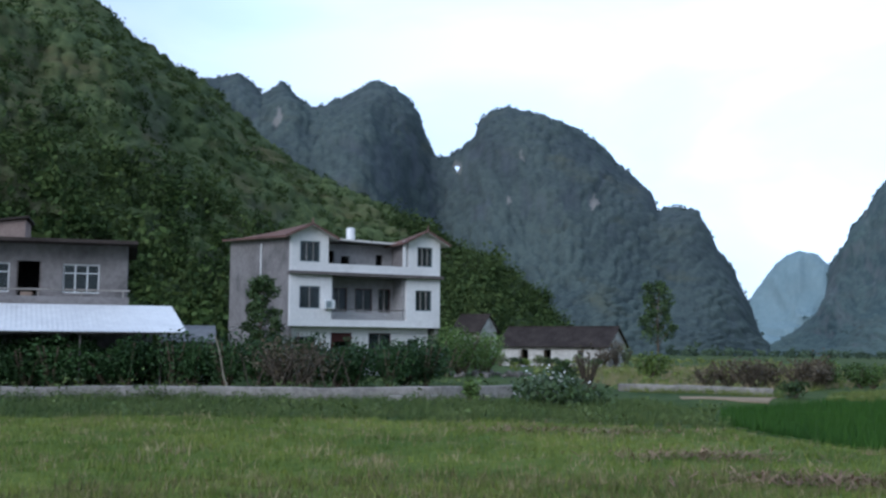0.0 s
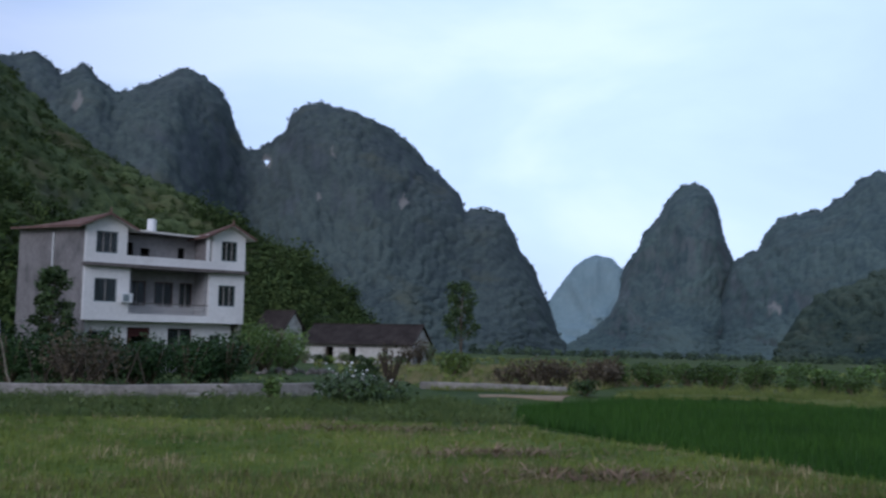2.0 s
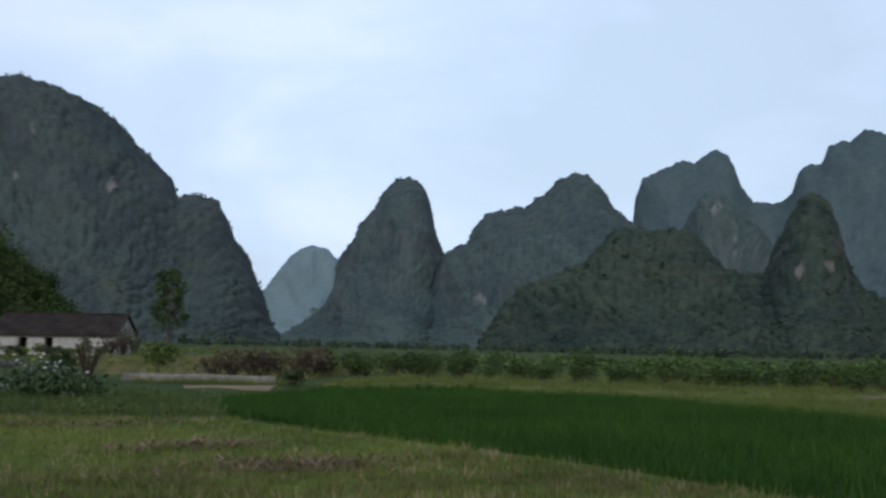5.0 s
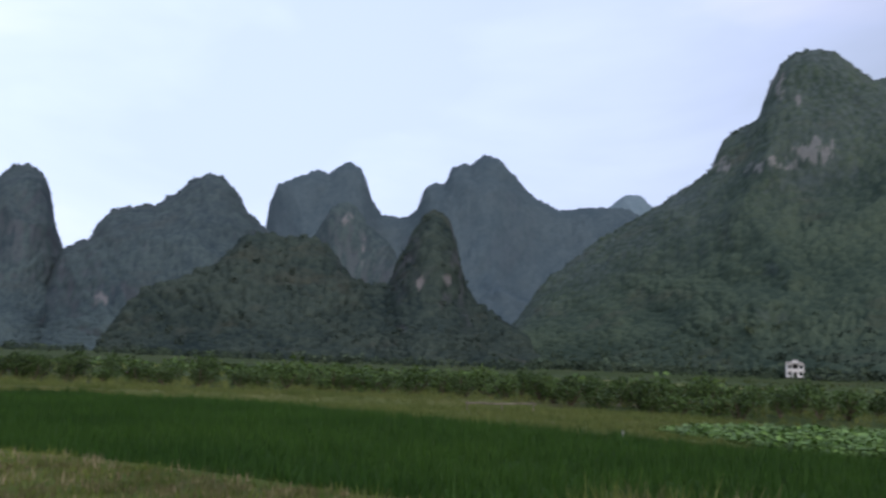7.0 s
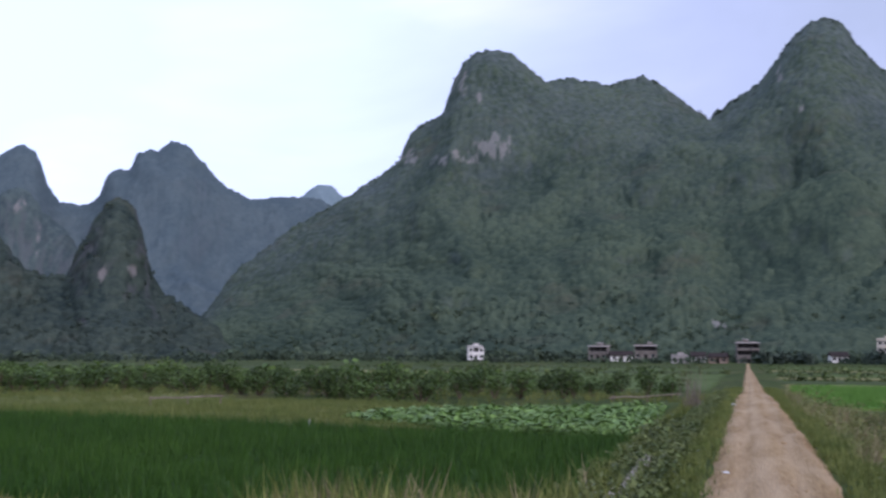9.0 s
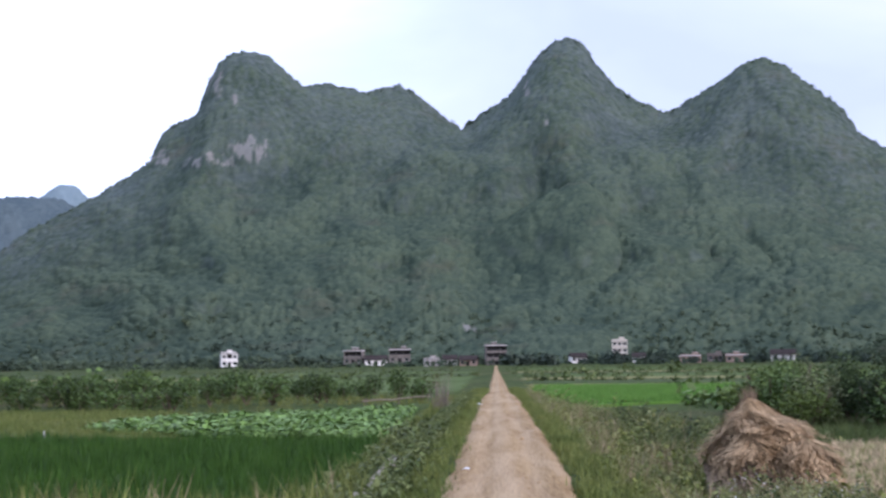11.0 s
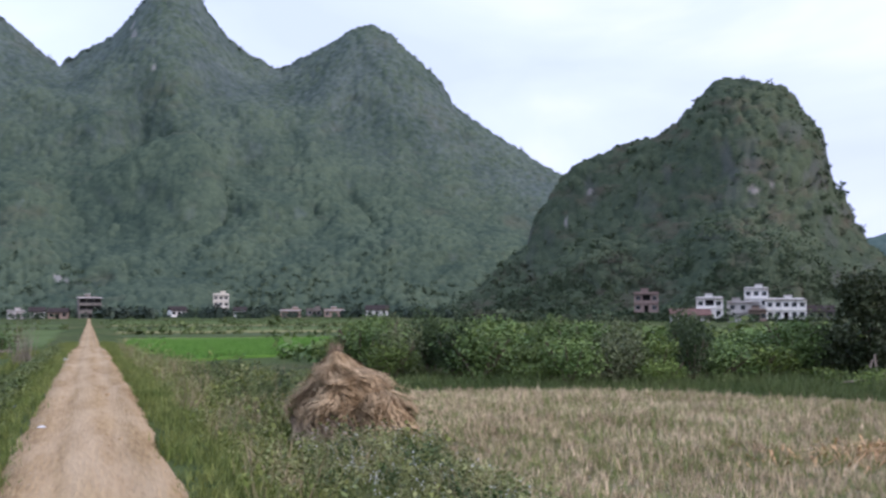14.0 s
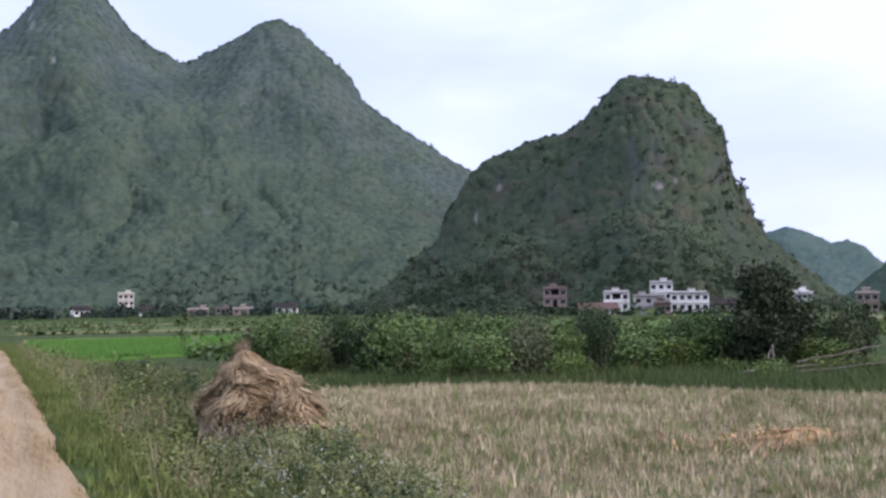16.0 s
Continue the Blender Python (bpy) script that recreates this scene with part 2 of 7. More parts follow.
def ground_z(x, y):
    x, y = np.asarray(x, float), np.asarray(y, float)
    s, u = along_across(x, y)
    z = -0.0115 * np.clip(x - 20, 0, 300)
    z = z - 0.45 * smooth(0.9, 2.4, np.abs(u))
    z = z + 0.22 * smooth(32, 44, y - 0.25 * x) * smooth(7, 1, x)
    # the paddy and the taro bed lie lower
    dip = smooth(0, 1.2, x - 7.2 - 0.22 * np.clip(28.5 - y, 0, 30)) * smooth(0, 2, 47.5 - x) * smooth(0, 0.8, u - 2.6) * smooth(0, 2, 45.0 - 0.45 * np.abs(x - 16) - y)
    z = z - 0.33 * dip
    z = z + 0.03 * np.sin(0.9 * x + 0.4 * y) * np.sin(0.7 * y - 0.3 * x) * smooth(0.8, 1.6, np.abs(u))
    return z


def gz(x, y):
    return float(ground_z(x, y))


# ---- mesh helpers ----
def mesh_np(name, verts, faces, mat=None, smooth_shade=False):
    """A mesh from arrays: faces are rows of equal length."""
    verts, faces = np.asarray(verts, np.float32), np.asarray(faces, np.int32)
    me = bpy.data.meshes.new(name)
    me.vertices.add(len(verts))
    me.vertices.foreach_set("co", verts.ravel())
    me.loops.add(faces.size)
    me.loops.foreach_set("vertex_index", faces.ravel())
    me.polygons.add(len(faces))
    me.polygons.foreach_set("loop_start", np.arange(len(faces), dtype=np.int32) * faces.shape[1])
    me.polygons.foreach_set("use_smooth", np.full(len(faces), smooth_shade))
    me.update(calc_edges=True)
    if mat:
        me.materials.append(mat)
    return me


def grid_faces(nu, nv):
    i = np.arange(nu * nv).reshape(nu, nv)
    return np.stack([i[:-1, :-1], i[1:, :-1], i[1:, 1:], i[:-1, 1:]], -1).reshape(-1, 4)


def weld(bm):
    """Joins touching boxes into one body: shared corners merged, the faces inside removed."""
    bmesh.ops.remove_doubles(bm, verts=bm.verts[:], dist=0.0005)
    seen = {}
    for f in bm.faces:
        seen.setdefault(tuple(sorted(v.index for v in f.verts)), []).append(f)
    bmesh.ops.delete(bm, geom=[f for fs in seen.values() if len(fs) > 1 for f in fs], context="FACES_ONLY")


def part(name, bm, mat, parent, label=""):
    """One bmesh as one mesh object, under its thing or part."""
    me = bpy.data.meshes.new(name)
    if name.endswith("wall"):
        weld(bm)
    bm.normal_update()
    bm.to_mesh(me)
    bm.free()
    me.materials.append(mat)
    ob = new(name, me)
    ob.parent = parent
    return tagged(ob, label)


def box(bm, x0, x1, y0, y1, z0, z1):
    vs = [bm.verts.new((x, y, z)) for x in (x0, x1) for y in (y0, y1) for z in (z0, z1)]
    for q in ((0, 1, 3, 2), (4, 6, 7, 5), (0, 4, 5, 1), (2, 3, 7, 6), (0, 2, 6, 4), (1, 5, 7, 3)):
        bm.faces.new([vs[k] for k in q])
    return bm


def boxes(*rows):
    bm = bmesh.new()
    for r in rows:
        box(bm, *r)
    return bm


def panel(bm, a0, a1, z0, z1, t0, t1, holes=(), axis="x"):
    """A wall from a0 to a1 with thickness t0 to t1 and rectangular openings (a, b, z, z)."""
    us = sorted({a0, a1, *[min(max(h[k], a0), a1) for h in holes for k in (0, 1)]})
    zs = sorted({z0, z1, *[min(max(h[k], z0), z1) for h in holes for k in (2, 3)]})
    for ua, ub in zip(us, us[1:]):
        for za, zb in zip(zs, zs[1:]):
            mu, mz = (ua + ub) / 2, (za + zb) / 2
            if any(h[0] < mu < h[1] and h[2] < mz < h[3] for h in holes):
                continue
            if axis == "x":
                box(bm, ua, ub, t0, t1, za, zb)
            else:
                box(bm, t0, t1, ua, ub, za, zb)
    return bm


# ---- ground ----
def spaced(near, step, far):
    a = np.arange(0, near, step)
    b = near * (far / near) ** np.linspace(0, 1, 34)
    p = np.concatenate([a, b])
    return np.concatenate([-p[:0:-1], p])


gx, gy = spaced(48, 0.8, 4600), spaced(48, 0.8, 4600)
X, Y = np.meshgrid(gx, gy, indexing="ij")
ground = new("ground", mesh_np("ground", np.stack([X, Y, ground_z(X, Y)], -1).reshape(-1, 3), grid_faces(len(gx), len(gy)), M["ground"], True))
tagged(ground, "flat green valley floor of fields and earth", "ground", kind="structure")


def inside(poly, x, y):
    ok = np.zeros(np.shape(x), bool)
    for (xa, ya), (xb, yb) in zip(poly, poly[1:] + poly[:1]):
        cut = (ya > y) != (yb > y)
        ok ^= cut & (x < (xb - xa) * (y - ya) / (yb - ya + 1e-9) + xa)
    return ok


def field(name, poly, mat, label, lift=0.03, step=0.8, edge=0.25):
    """A draped sheet over a plot of land, with a slightly ragged edge and a skirt."""
    me = bpy.data.meshes.new(name)
    bm = bmesh.new()
    ring = []
    for (xa, ya), (xb, yb) in zip(poly, poly[1:] + poly[:1]):
        n = max(2, int(math.hypot(xb - xa, yb - ya) / 1.2))
        for k in range(n):
            f = k / n
            j = edge * noise.noise((xa + (xb - xa) * f, ya + (yb - ya) * f, 3.1))
            ring.append((xa + (xb - xa) * f + j, ya + (yb - ya) * f - j))
    loop = [bm.verts.new((x, y, 0)) for x, y in ring]
    bm.faces.new(loop)
    xs, ys = [p[0] for p in ring], [p[1] for p in ring]
    step = max(step, (max(xs) - min(xs)) / 60, (max(ys) - min(ys)) / 60)
    for lo, hi, nrm in ((min(xs), max(xs), (1, 0, 0)), (min(ys), max(ys), (0, 1, 0))):
        c = lo + step
        while c < hi:
            bmesh.ops.bisect_plane(bm, geom=bm.verts[:] + bm.edges[:] + bm.faces[:], plane_co=Vector(nrm) * c, plane_no=nrm)
            c += step
    for v in bm.verts:
        v.co.z = gz(v.co.x, v.co.y) + lift
    rim = [e for e in bm.edges if e.is_boundary]
    ext = bmesh.ops.extrude_edge_only(bm, edges=rim)
    for v in ext["geom"]:
        if isinstance(v, bmesh.types.BMVert):
            v.co.z -= lift + 0.15
    bmesh.ops.recalc_face_normals(bm, faces=bm.faces[:])
    bm.to_mesh(me)
    bm.free()
    me.materials.append(mat)
    return tagged(new(name, me), label, "field", kind="structure")


PADDY = [(10.3, 38.9), (16.0, 44.0), (22.5, 41.5), (27.6, 36.0), (27.2, 15.0), (27.4, 7.6), (18.7, 5.7), (14.0, 4.9), (12.0, 8.5), (11.2, 12.2), (10.1, 17.6), (8.0, 24.8), (7.4, 28.5)]
STRIP = [(16.0, 44.3), (20.0, 48.5), (36.0, 38.5), (44.0, 30.0), (44.0, 21.5), (37.5, 20.4), (31.0, 19.4), (28.6, 13.8), (27.9, 36.2), (22.7, 41.8)]
LOTUS = [(28.4, 13.2), (31.2, 19.0), (37.3, 19.9), (46.6, 11.6), (31.1, 8.2), (28.3, 7.7)]
MEADOW = [(-26.0, 8.0), (-26.0, 26.6), (-12.1, 29.3), (-6.3, 29.9), (0.2, 28.9), (4.6, 27.8), (7.0, 26.2), (9.5, 17.5), (10.6, 12.0), (11.0, 6.0), (6.0, 4.0)]
STUBBLE = [(24.4, -3.3), (24.0, -7.7), (20.4, -11.7), (17.7, -13.3), (10.0, -16.0), (3.0, -14.0), (4.5, -3.2), (10.9, -2.0), (13.1, -2.0), (17.0, -2.3)]
BRIGHT = [(44.0, 4.6), (56.2, 7.4), (76.0, 10.0), (80.0, -4.6), (51.0, -3.2)]
field("paddy", PADDY, M["mud"], "dark wet mud of the rice paddy", 0.03)
field("meadow", MEADOW, M["meadow"], "cut yellow-green grass field with dead straw", 0.04)
field("stubble_field", STUBBLE, M["stubble_soil"], "dry soil of the harvested rice field", 0.04)
field("lotus_bed", LOTUS, M["mud"], "dark wet bed of the taro plants", 0.05)
field("grass_strip", STRIP, M["strip"], "yellow-green strip of short rice", 0.12)
field("bright_rice_field", BRIGHT, M["bright_rice"], "bright green young rice field", 0.12)
field("sand_patch", [(9.9, 44.6), (9.6, 42.4), (13.2, 42.8), (14.2, 44.9)], M["sand"], "pale bare sandy ground", 0.03)

# ---- dirt road ----
rs = np.concatenate([np.arange(-40, 60, 0.5), np.arange(60, 432, 4.0)])
ru = np.array([-1.15, -0.92, -0.78, -0.62, -0.48, -0.34, -0.18, 0, 0.18, 0.34, 0.48, 0.62, 0.78, 0.92, 1.15])
rz = np.array([-0.10, 0.015, 0.035, 0.03, 0.01, 0.015, 0.04, 0.05, 0.04, 0.015, 0.01, 0.03, 0.035, 0.015, -0.10])
rv = []
for s in rs:
    wob = 0.06 * noise.noise((s * 0.35, 7.7, 0))
    for u, z in zip(ru, rz):
        w = u * (0.745 + 0.035 * noise.noise((s * 0.9, u, 5.0))) * (1 - 0.30 * float(smooth(43, 52, s))) + wob + 0.065
        x, y = s * RX - w * RY, ROAD_OFF + s * RY + w * RX
        rv.append((x, y, max(-0.0115 * min(max(x - 20, 0), 300), -9) + z + 0.035 + 0.009 * noise.noise((s * 1.3, u * 3, 1.0))))
worn_at = [0, 0, 0, 0.15, 0.45, 0.25, 0.1, 0.5, 0.75, 0.2, 0.45, 0.3, 0, 0, 0]
road = new("road", mesh_np("road", rv, grid_faces(len(rs), len(ru)), M["dirt"], True))
worn_values = [w * (0.7 + 0.6 * noise.noise((s * 0.5, k * 0.4, 2.0))) for s in rs for k, w in enumerate(worn_at)]
road.data.attributes.new("worn", "FLOAT", "POINT").data.foreach_set("value", np.array(worn_values, np.float32))
tagged(road, "straight sandy dirt road with two wheel tracks", "road", kind="structure")

# ---- hills ----
def perlin(x, y, seed=0):
    """Gradient noise over arrays, about -0.7 to 0.7."""
    xi, yi = np.floor(x).astype(np.int64), np.floor(y).astype(np.int64)
    fx, fy = x - xi, y - yi
    wx, wy = fx * fx * fx * (fx * (fx * 6 - 15) + 10), fy * fy * fy * (fy * (fy * 6 - 15) + 10)

    def corner(i, j):
        a = 6.28318 * hashed(xi + i, yi + j, seed)
        return np.cos(a) * (fx - i) + np.sin(a) * (fy - j)

    top = corner(0, 0) * (1 - wx) + corner(1, 0) * wx
    low = corner(0, 1) * (1 - wx) + corner(1, 1) * wx
    return top * (1 - wy) + low * wy


def hashed(i, j, seed=0):
    h = (i * 374761393 + j * 668265263 + seed * 974634777 + 1013904223) & 0xFFFFFFFF
    h = ((h ^ (h >> 13)) * 1274126177) & 0xFFFFFFFF
    h = ((h ^ (h >> 16)) * 2246822519) & 0xFFFFFFFF
    return ((h ^ (h >> 15)) & 0xFFFFFF) / float(0x1000000)


def fbm(x, y, seed=0, octaves=4):
    return sum(perlin(x * 2.03 ** k + 7.1 * k, y * 2.03 ** k - 3.7 * k, seed + k) * 0.5 ** k for k in range(octaves))


def crowns(x, y, size, seed):
    """A closed canopy: height of the nearest crown's dome, 0 to 1, and that crown's own random number."""
    x, y = x / size, y / size
    xi, yi = np.floor(x).astype(np.int64), np.floor(y).astype(np.int64)
    best, tone = np.full(x.shape, -1.0), np.zeros(x.shape)
    for i in (-1, 0, 1):
        for j in (-1, 0, 1):
            cx, cy = xi + i, yi + j
            px, py = cx + 0.15 + 0.7 * hashed(cx, cy, seed), cy + 0.15 + 0.7 * hashed(cx, cy, seed + 1)
            big = 0.55 + 0.45 * hashed(cx, cy, seed + 2)
            h = big * np.sqrt(np.clip(1 - ((x - px) ** 2 + (y - py) ** 2) / (0.85 * big) ** 2, 0, None))
            up = h > best
            best, tone = np.where(up, h, best), np.where(up, hashed(cx, cy, seed + 3), tone)
    return best, tone


def hill(name, label, crest, d, foot, back, mat, step=0.1, rows=120, cliff=0.35, power=1.3, gully=0.10, wave=90.0, broad=1.2, scars=(), hole=None, jag=1.5, crown=4.5, lift=2.2, rockiness=0.5, crest_haze=0.0, foot_tone=0.0, edge=(0.52, 0.93),
         category="hill"):
    """A limestone hill: the crest line as (bearing, rise in degrees seen from the road), at d metres; foot and back are the slopes' lengths.
    Spurs and gullies run down the face, cliffs stand in bands of changing height, a canopy of crowns covers what is not too steep."""
    seed = int(d * 7 + crest[0][0] * 13)
    az = np.arange(crest[0][0], crest[-1][0] + 1e-6, step)
    el = np.interp(az, [c[0] for c in crest], [c[1] for c in crest])
    H = d * np.tan(np.radians(el)) + 1.6 - 0.5 * lift
    H = H + jag * fbm(az * 5, az * 0 + 0.5, seed)
    Hm = H.max()
    # the lower down, the more broadly the slopes follow the crest
    heights = []
    for wide in (broad, 0.55 * broad, 0.28 * broad, 0.12 * broad):
        reach = max(1, int(3 * wide / step))
        w = np.exp(-0.5 * (np.arange(-reach, reach + 1) * step / wide) ** 2)
        heights.append(np.convolve(np.pad(H, reach, mode="edge"), w / w.sum(), "valid"))
    heights.append(H)
    Hs = heights[0]
    nb = max(6, rows // 8)
    u = np.linspace(0, 1, rows)[None]
    A, h, hs = az[:, None], H[:, None], Hs[:, None]
    run = foot * (0.3 + 0.7 * np.maximum(hs, 0) / Hm)
    g0 = -4.5 - 0.02 * h
    levels = [0.40, 0.64, 0.82, 0.93, 1.0]
    hu = hs + 0 * u
    for k in range(4):
        hu = hu + (heights[k + 1] - heights[k])[:, None] * smooth(levels[k], levels[k + 1], u)
    across, up = np.radians(A) * d + 0 * u, u * np.hypot(run, np.maximum(hs, 1))
    bend = wave * 0.5 * fbm(across / wave / 1.5, up / wave / 1.5, seed + 11, 3)
    n1 = fbm((across + bend) / wave, up / wave * 0.8, seed + 3)
    n2 = fbm((across + bend) / wave * 3.1, up / wave * 3.4, seed + 5)
    spur = 0.35 - np.abs(fbm((across + 0.9 * bend) / wave * 0.9, up / wave * 0.45, seed + 8, 2)) * 1.5
    env = np.sin(np.pi * u ** 0.9) * smooth(0, 0.30, u)
    shift = 0.16 * fbm(across / wave * 0.8, up / wave * 0.25, seed + 17, 3)
    face = (1 - cliff) * u ** power + cliff * smooth(edge[0], edge[1], u + shift * env)
    face = face + cliff * 0.22 * env * perlin(up / wave * 2.2 + 2.0 * n1, across / wave * 0.5, seed + 23)
    z = g0 + (hu - g0) * np.maximum(face + gully * env * (0.7 * n1 + 0.5 * spur + 0.22 * n2), -0.02)
    r = d - run * (1 - u) - run * 0.10 * env * (n1 + 0.8 * spur)
    aa = A + 0.35 * env * n2 * 40 / d
    P = np.stack([r * np.sin(np.radians(aa)), r * np.cos(np.radians(aa)), z], -1)
    nrm = np.cross(np.gradient(P, axis=0), np.gradient(P, axis=1))
    nrm /= np.linalg.norm(nrm, axis=2)[..., None] + 1e-9
    nrm *= np.sign(nrm[..., 2:3] + 1e-9)
    # growth: tall woods and low scrub in drifts, little of it on cliffs
    drift = fbm(across / 55, up / 70, seed + 31)
    steep = smooth(0.62, 0.30, nrm[..., 2] + 0.22 * fbm(across / 22, up / 60, seed + 37))
    rocky = np.clip(steep * rockiness * 1.5 * smooth(-0.20, 0.30, fbm(across / 7, up / 16, seed + 41) + 0.5 * fbm(across / 40, up / 60, seed + 47)), 0, 1)
    # haze over the upper slopes, put in as grey rock colour near the top
    rocky = np.clip(rocky + crest_haze * smooth(0.42, 1.0, u) * (0.45 + 0.9 * fbm(across / 5, up / 4, seed + 67) + 0.5 * fbm(across / 60, up / 50, seed + 68)), 0, 1)
    c1, t1 = crowns(across, up, crown, seed + 43)
    c2, t2 = crowns(across, up, crown * 0.52, seed + 53)
    grow = (0.55 + 0.55 * smooth(-0.2, 0.3, drift)) * (1 - 0.5 * rocky)
    grow = grow * (0.35 + 0.65 * smooth(0, 0.05, u))
    P = P + (nrm * 0.8 + np.array([0, 0, 0.45])) * ((lift * c1 + 0.42 * lift * c2) * grow)[..., None]
    # far hills' feet get haze and brighter light as tone; the near foot darkens
    # the crown height term paints shade: lighter crown tops, darker gaps
    tone = 0.50 * t1 + 0.26 * t2 + 0.45 * (c1 - 0.4) + 0.75 * drift + 0.10 + foot_tone * smooth(0.45, 0.12, u)
    e = np.degrees(np.arctan2(P[..., 2] - 1.6, np.hypot(P[..., 0], P[..., 1])))
    ragged = 0.55 * fbm(across / 7, up / 11, seed + 61)
    bare = np.zeros(e.shape)
    for s in scars:
        bare = np.maximum(bare, 0.75 * smooth(0.1, 0.7, 1 - ((aa - s[0]) / s[2] / 1.15) ** 2 - ((e - s[1]) / s[3] / 1.15) ** 2 + 3.4 * ragged - 0.45))
    v = (np.arange(1, nb + 1)[None] / nb) ** 1.8
    rb = d + back * (0.3 + 0.7 * np.maximum(hs, 0) / Hm) * v
    B = np.stack([rb * np.sin(np.radians(A)), rb * np.cos(np.radians(A)), g0 + (h - g0) * (1 - v) ** 1.2], -1)
    V = np.concatenate([P, B], 1).reshape(-1, 3)
    F = grid_faces(len(az), rows + nb)
    if hole:
        c = V[F].mean(1)
        rr = np.hypot(c[:, 0], c[:, 1])
        ca, ce = np.degrees(np.arctan2(c[:, 0], c[:, 1])), np.degrees(np.arctan2(c[:, 2] - 1.6, rr))
        behind = np.arange(len(F)) % (rows + nb - 1) >= rows - 1
        F = F[((ca - hole[0]) / hole[2]) ** 2 + ((ce - hole[1]) / (hole[3] * np.where(behind, 4, 1))) ** 2 > 1]
    me = mesh_np(name, V, F, mat, True)
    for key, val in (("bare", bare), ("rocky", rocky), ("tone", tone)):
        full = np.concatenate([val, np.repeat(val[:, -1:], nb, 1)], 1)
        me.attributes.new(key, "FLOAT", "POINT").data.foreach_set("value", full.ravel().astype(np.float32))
    ob = tagged(new(name, me), label, category, kind="structure")
    return ob, P, bare


def lump(seed, n=2):
    """A rough round tree crown, a lumpy ball open to below."""
    bm = bmesh.new()
    bmesh.ops.create_icosphere(bm, subdivisions=n, radius=1.0)
    for v in bm.verts:
        k = 1 + 0.45 * noise.noise(v.co * 1.7 + Vector((seed * 3.1, 0, 0))) + 0.25 * noise.noise(v.co * 4.1 + Vector((0, seed * 2.3, 0)))
        k += 0.22 * noise.noise(v.co * 7.3 + Vector((seed * 1.7, 3.3, 0)))
        v.co = Vector((v.co.x * k, v.co.y * k, v.co.z * k * 0.95))
    out = np.array([v.co[:] for v in bm.verts]), np.array([[v.index for v in f.verts] for f in bm.faces])
    bm.free()
    return out


def leaf_ball(seed, n, size, radius=(1, 1, 1), blobs=5, spread=0.55):
    """A crown of n folded leaves round a few clump centres."""
    g = np.random.default_rng(seed)
    cen = g.normal(0, 1, (blobs, 3))
    cen = cen / np.linalg.norm(cen, axis=1)[:, None] * g.uniform(0.2, 1, (blobs, 1)) * spread
    which = g.integers(0, blobs, n)
    dr = g.normal(0, 1, (n, 3))
    dr /= np.linalg.norm(dr, axis=1)[:, None]
    c = (cen[which] + dr * (1 - spread * 0.75) * g.uniform(0.55, 1.08, (n, 1))) * np.array(radius)
    ax = g.normal(0, 1, (n, 3)) + dr * 0.6 + np.array([0, 0, -0.25])
    ax /= np.linalg.norm(ax, axis=1)[:, None]
    side = np.cross(ax, g.normal(0, 1, (n, 3)))
    side /= np.linalg.norm(side, axis=1)[:, None]
    L = size * g.uniform(0.6, 1.4, (n, 1))
    V = np.stack([c - ax * L * 0.5, c + side * L * 0.28, c + ax * L * 0.5, c - side * L * 0.28], 1).reshape(-1, 3)
    F = np.arange(4 * n).reshape(n, 4)
    return V, F


def scatter(name, bases, pts, scale, mat, label, category, turn=True, squash=None, smooth_shade=False):
    """Many copies of a few base shapes joined into one mesh of kind stuff."""
    g = np.random.default_rng(len(pts))
    pick = g.integers(0, len(bases), len(pts))
    ang = g.uniform(0, 2 * np.pi, len(pts)) if turn else np.zeros(len(pts))
    VV, FF, off = [], [], 0
    for b, (v, f) in enumerate(bases):
        k = np.where(pick == b)[0]
        if not len(k):
            continue
        c, s = np.cos(ang[k])[:, None], np.sin(ang[k])[:, None]
        sc = np.asarray(scale)[k][:, None]
        zz = sc * (np.asarray(squash)[k][:, None] if squash is not None else 1)
        W = np.stack([(v[:, 0] * c - v[:, 1] * s) * sc, (v[:, 0] * s + v[:, 1] * c) * sc, v[:, 2] * zz], -1) + np.asarray(pts)[k][:, None, :]
        VV.append(W.reshape(-1, 3))
        FF.append((f[None] + (np.arange(len(k)) * len(v))[:, None, None] + off).reshape(-1, f.shape[1]))
        off += len(k) * len(v)
    ob = new(name, mesh_np(name, np.concatenate(VV), np.concatenate(FF), mat, smooth_shade))
    return tagged(ob, label, category, kind="stuff")


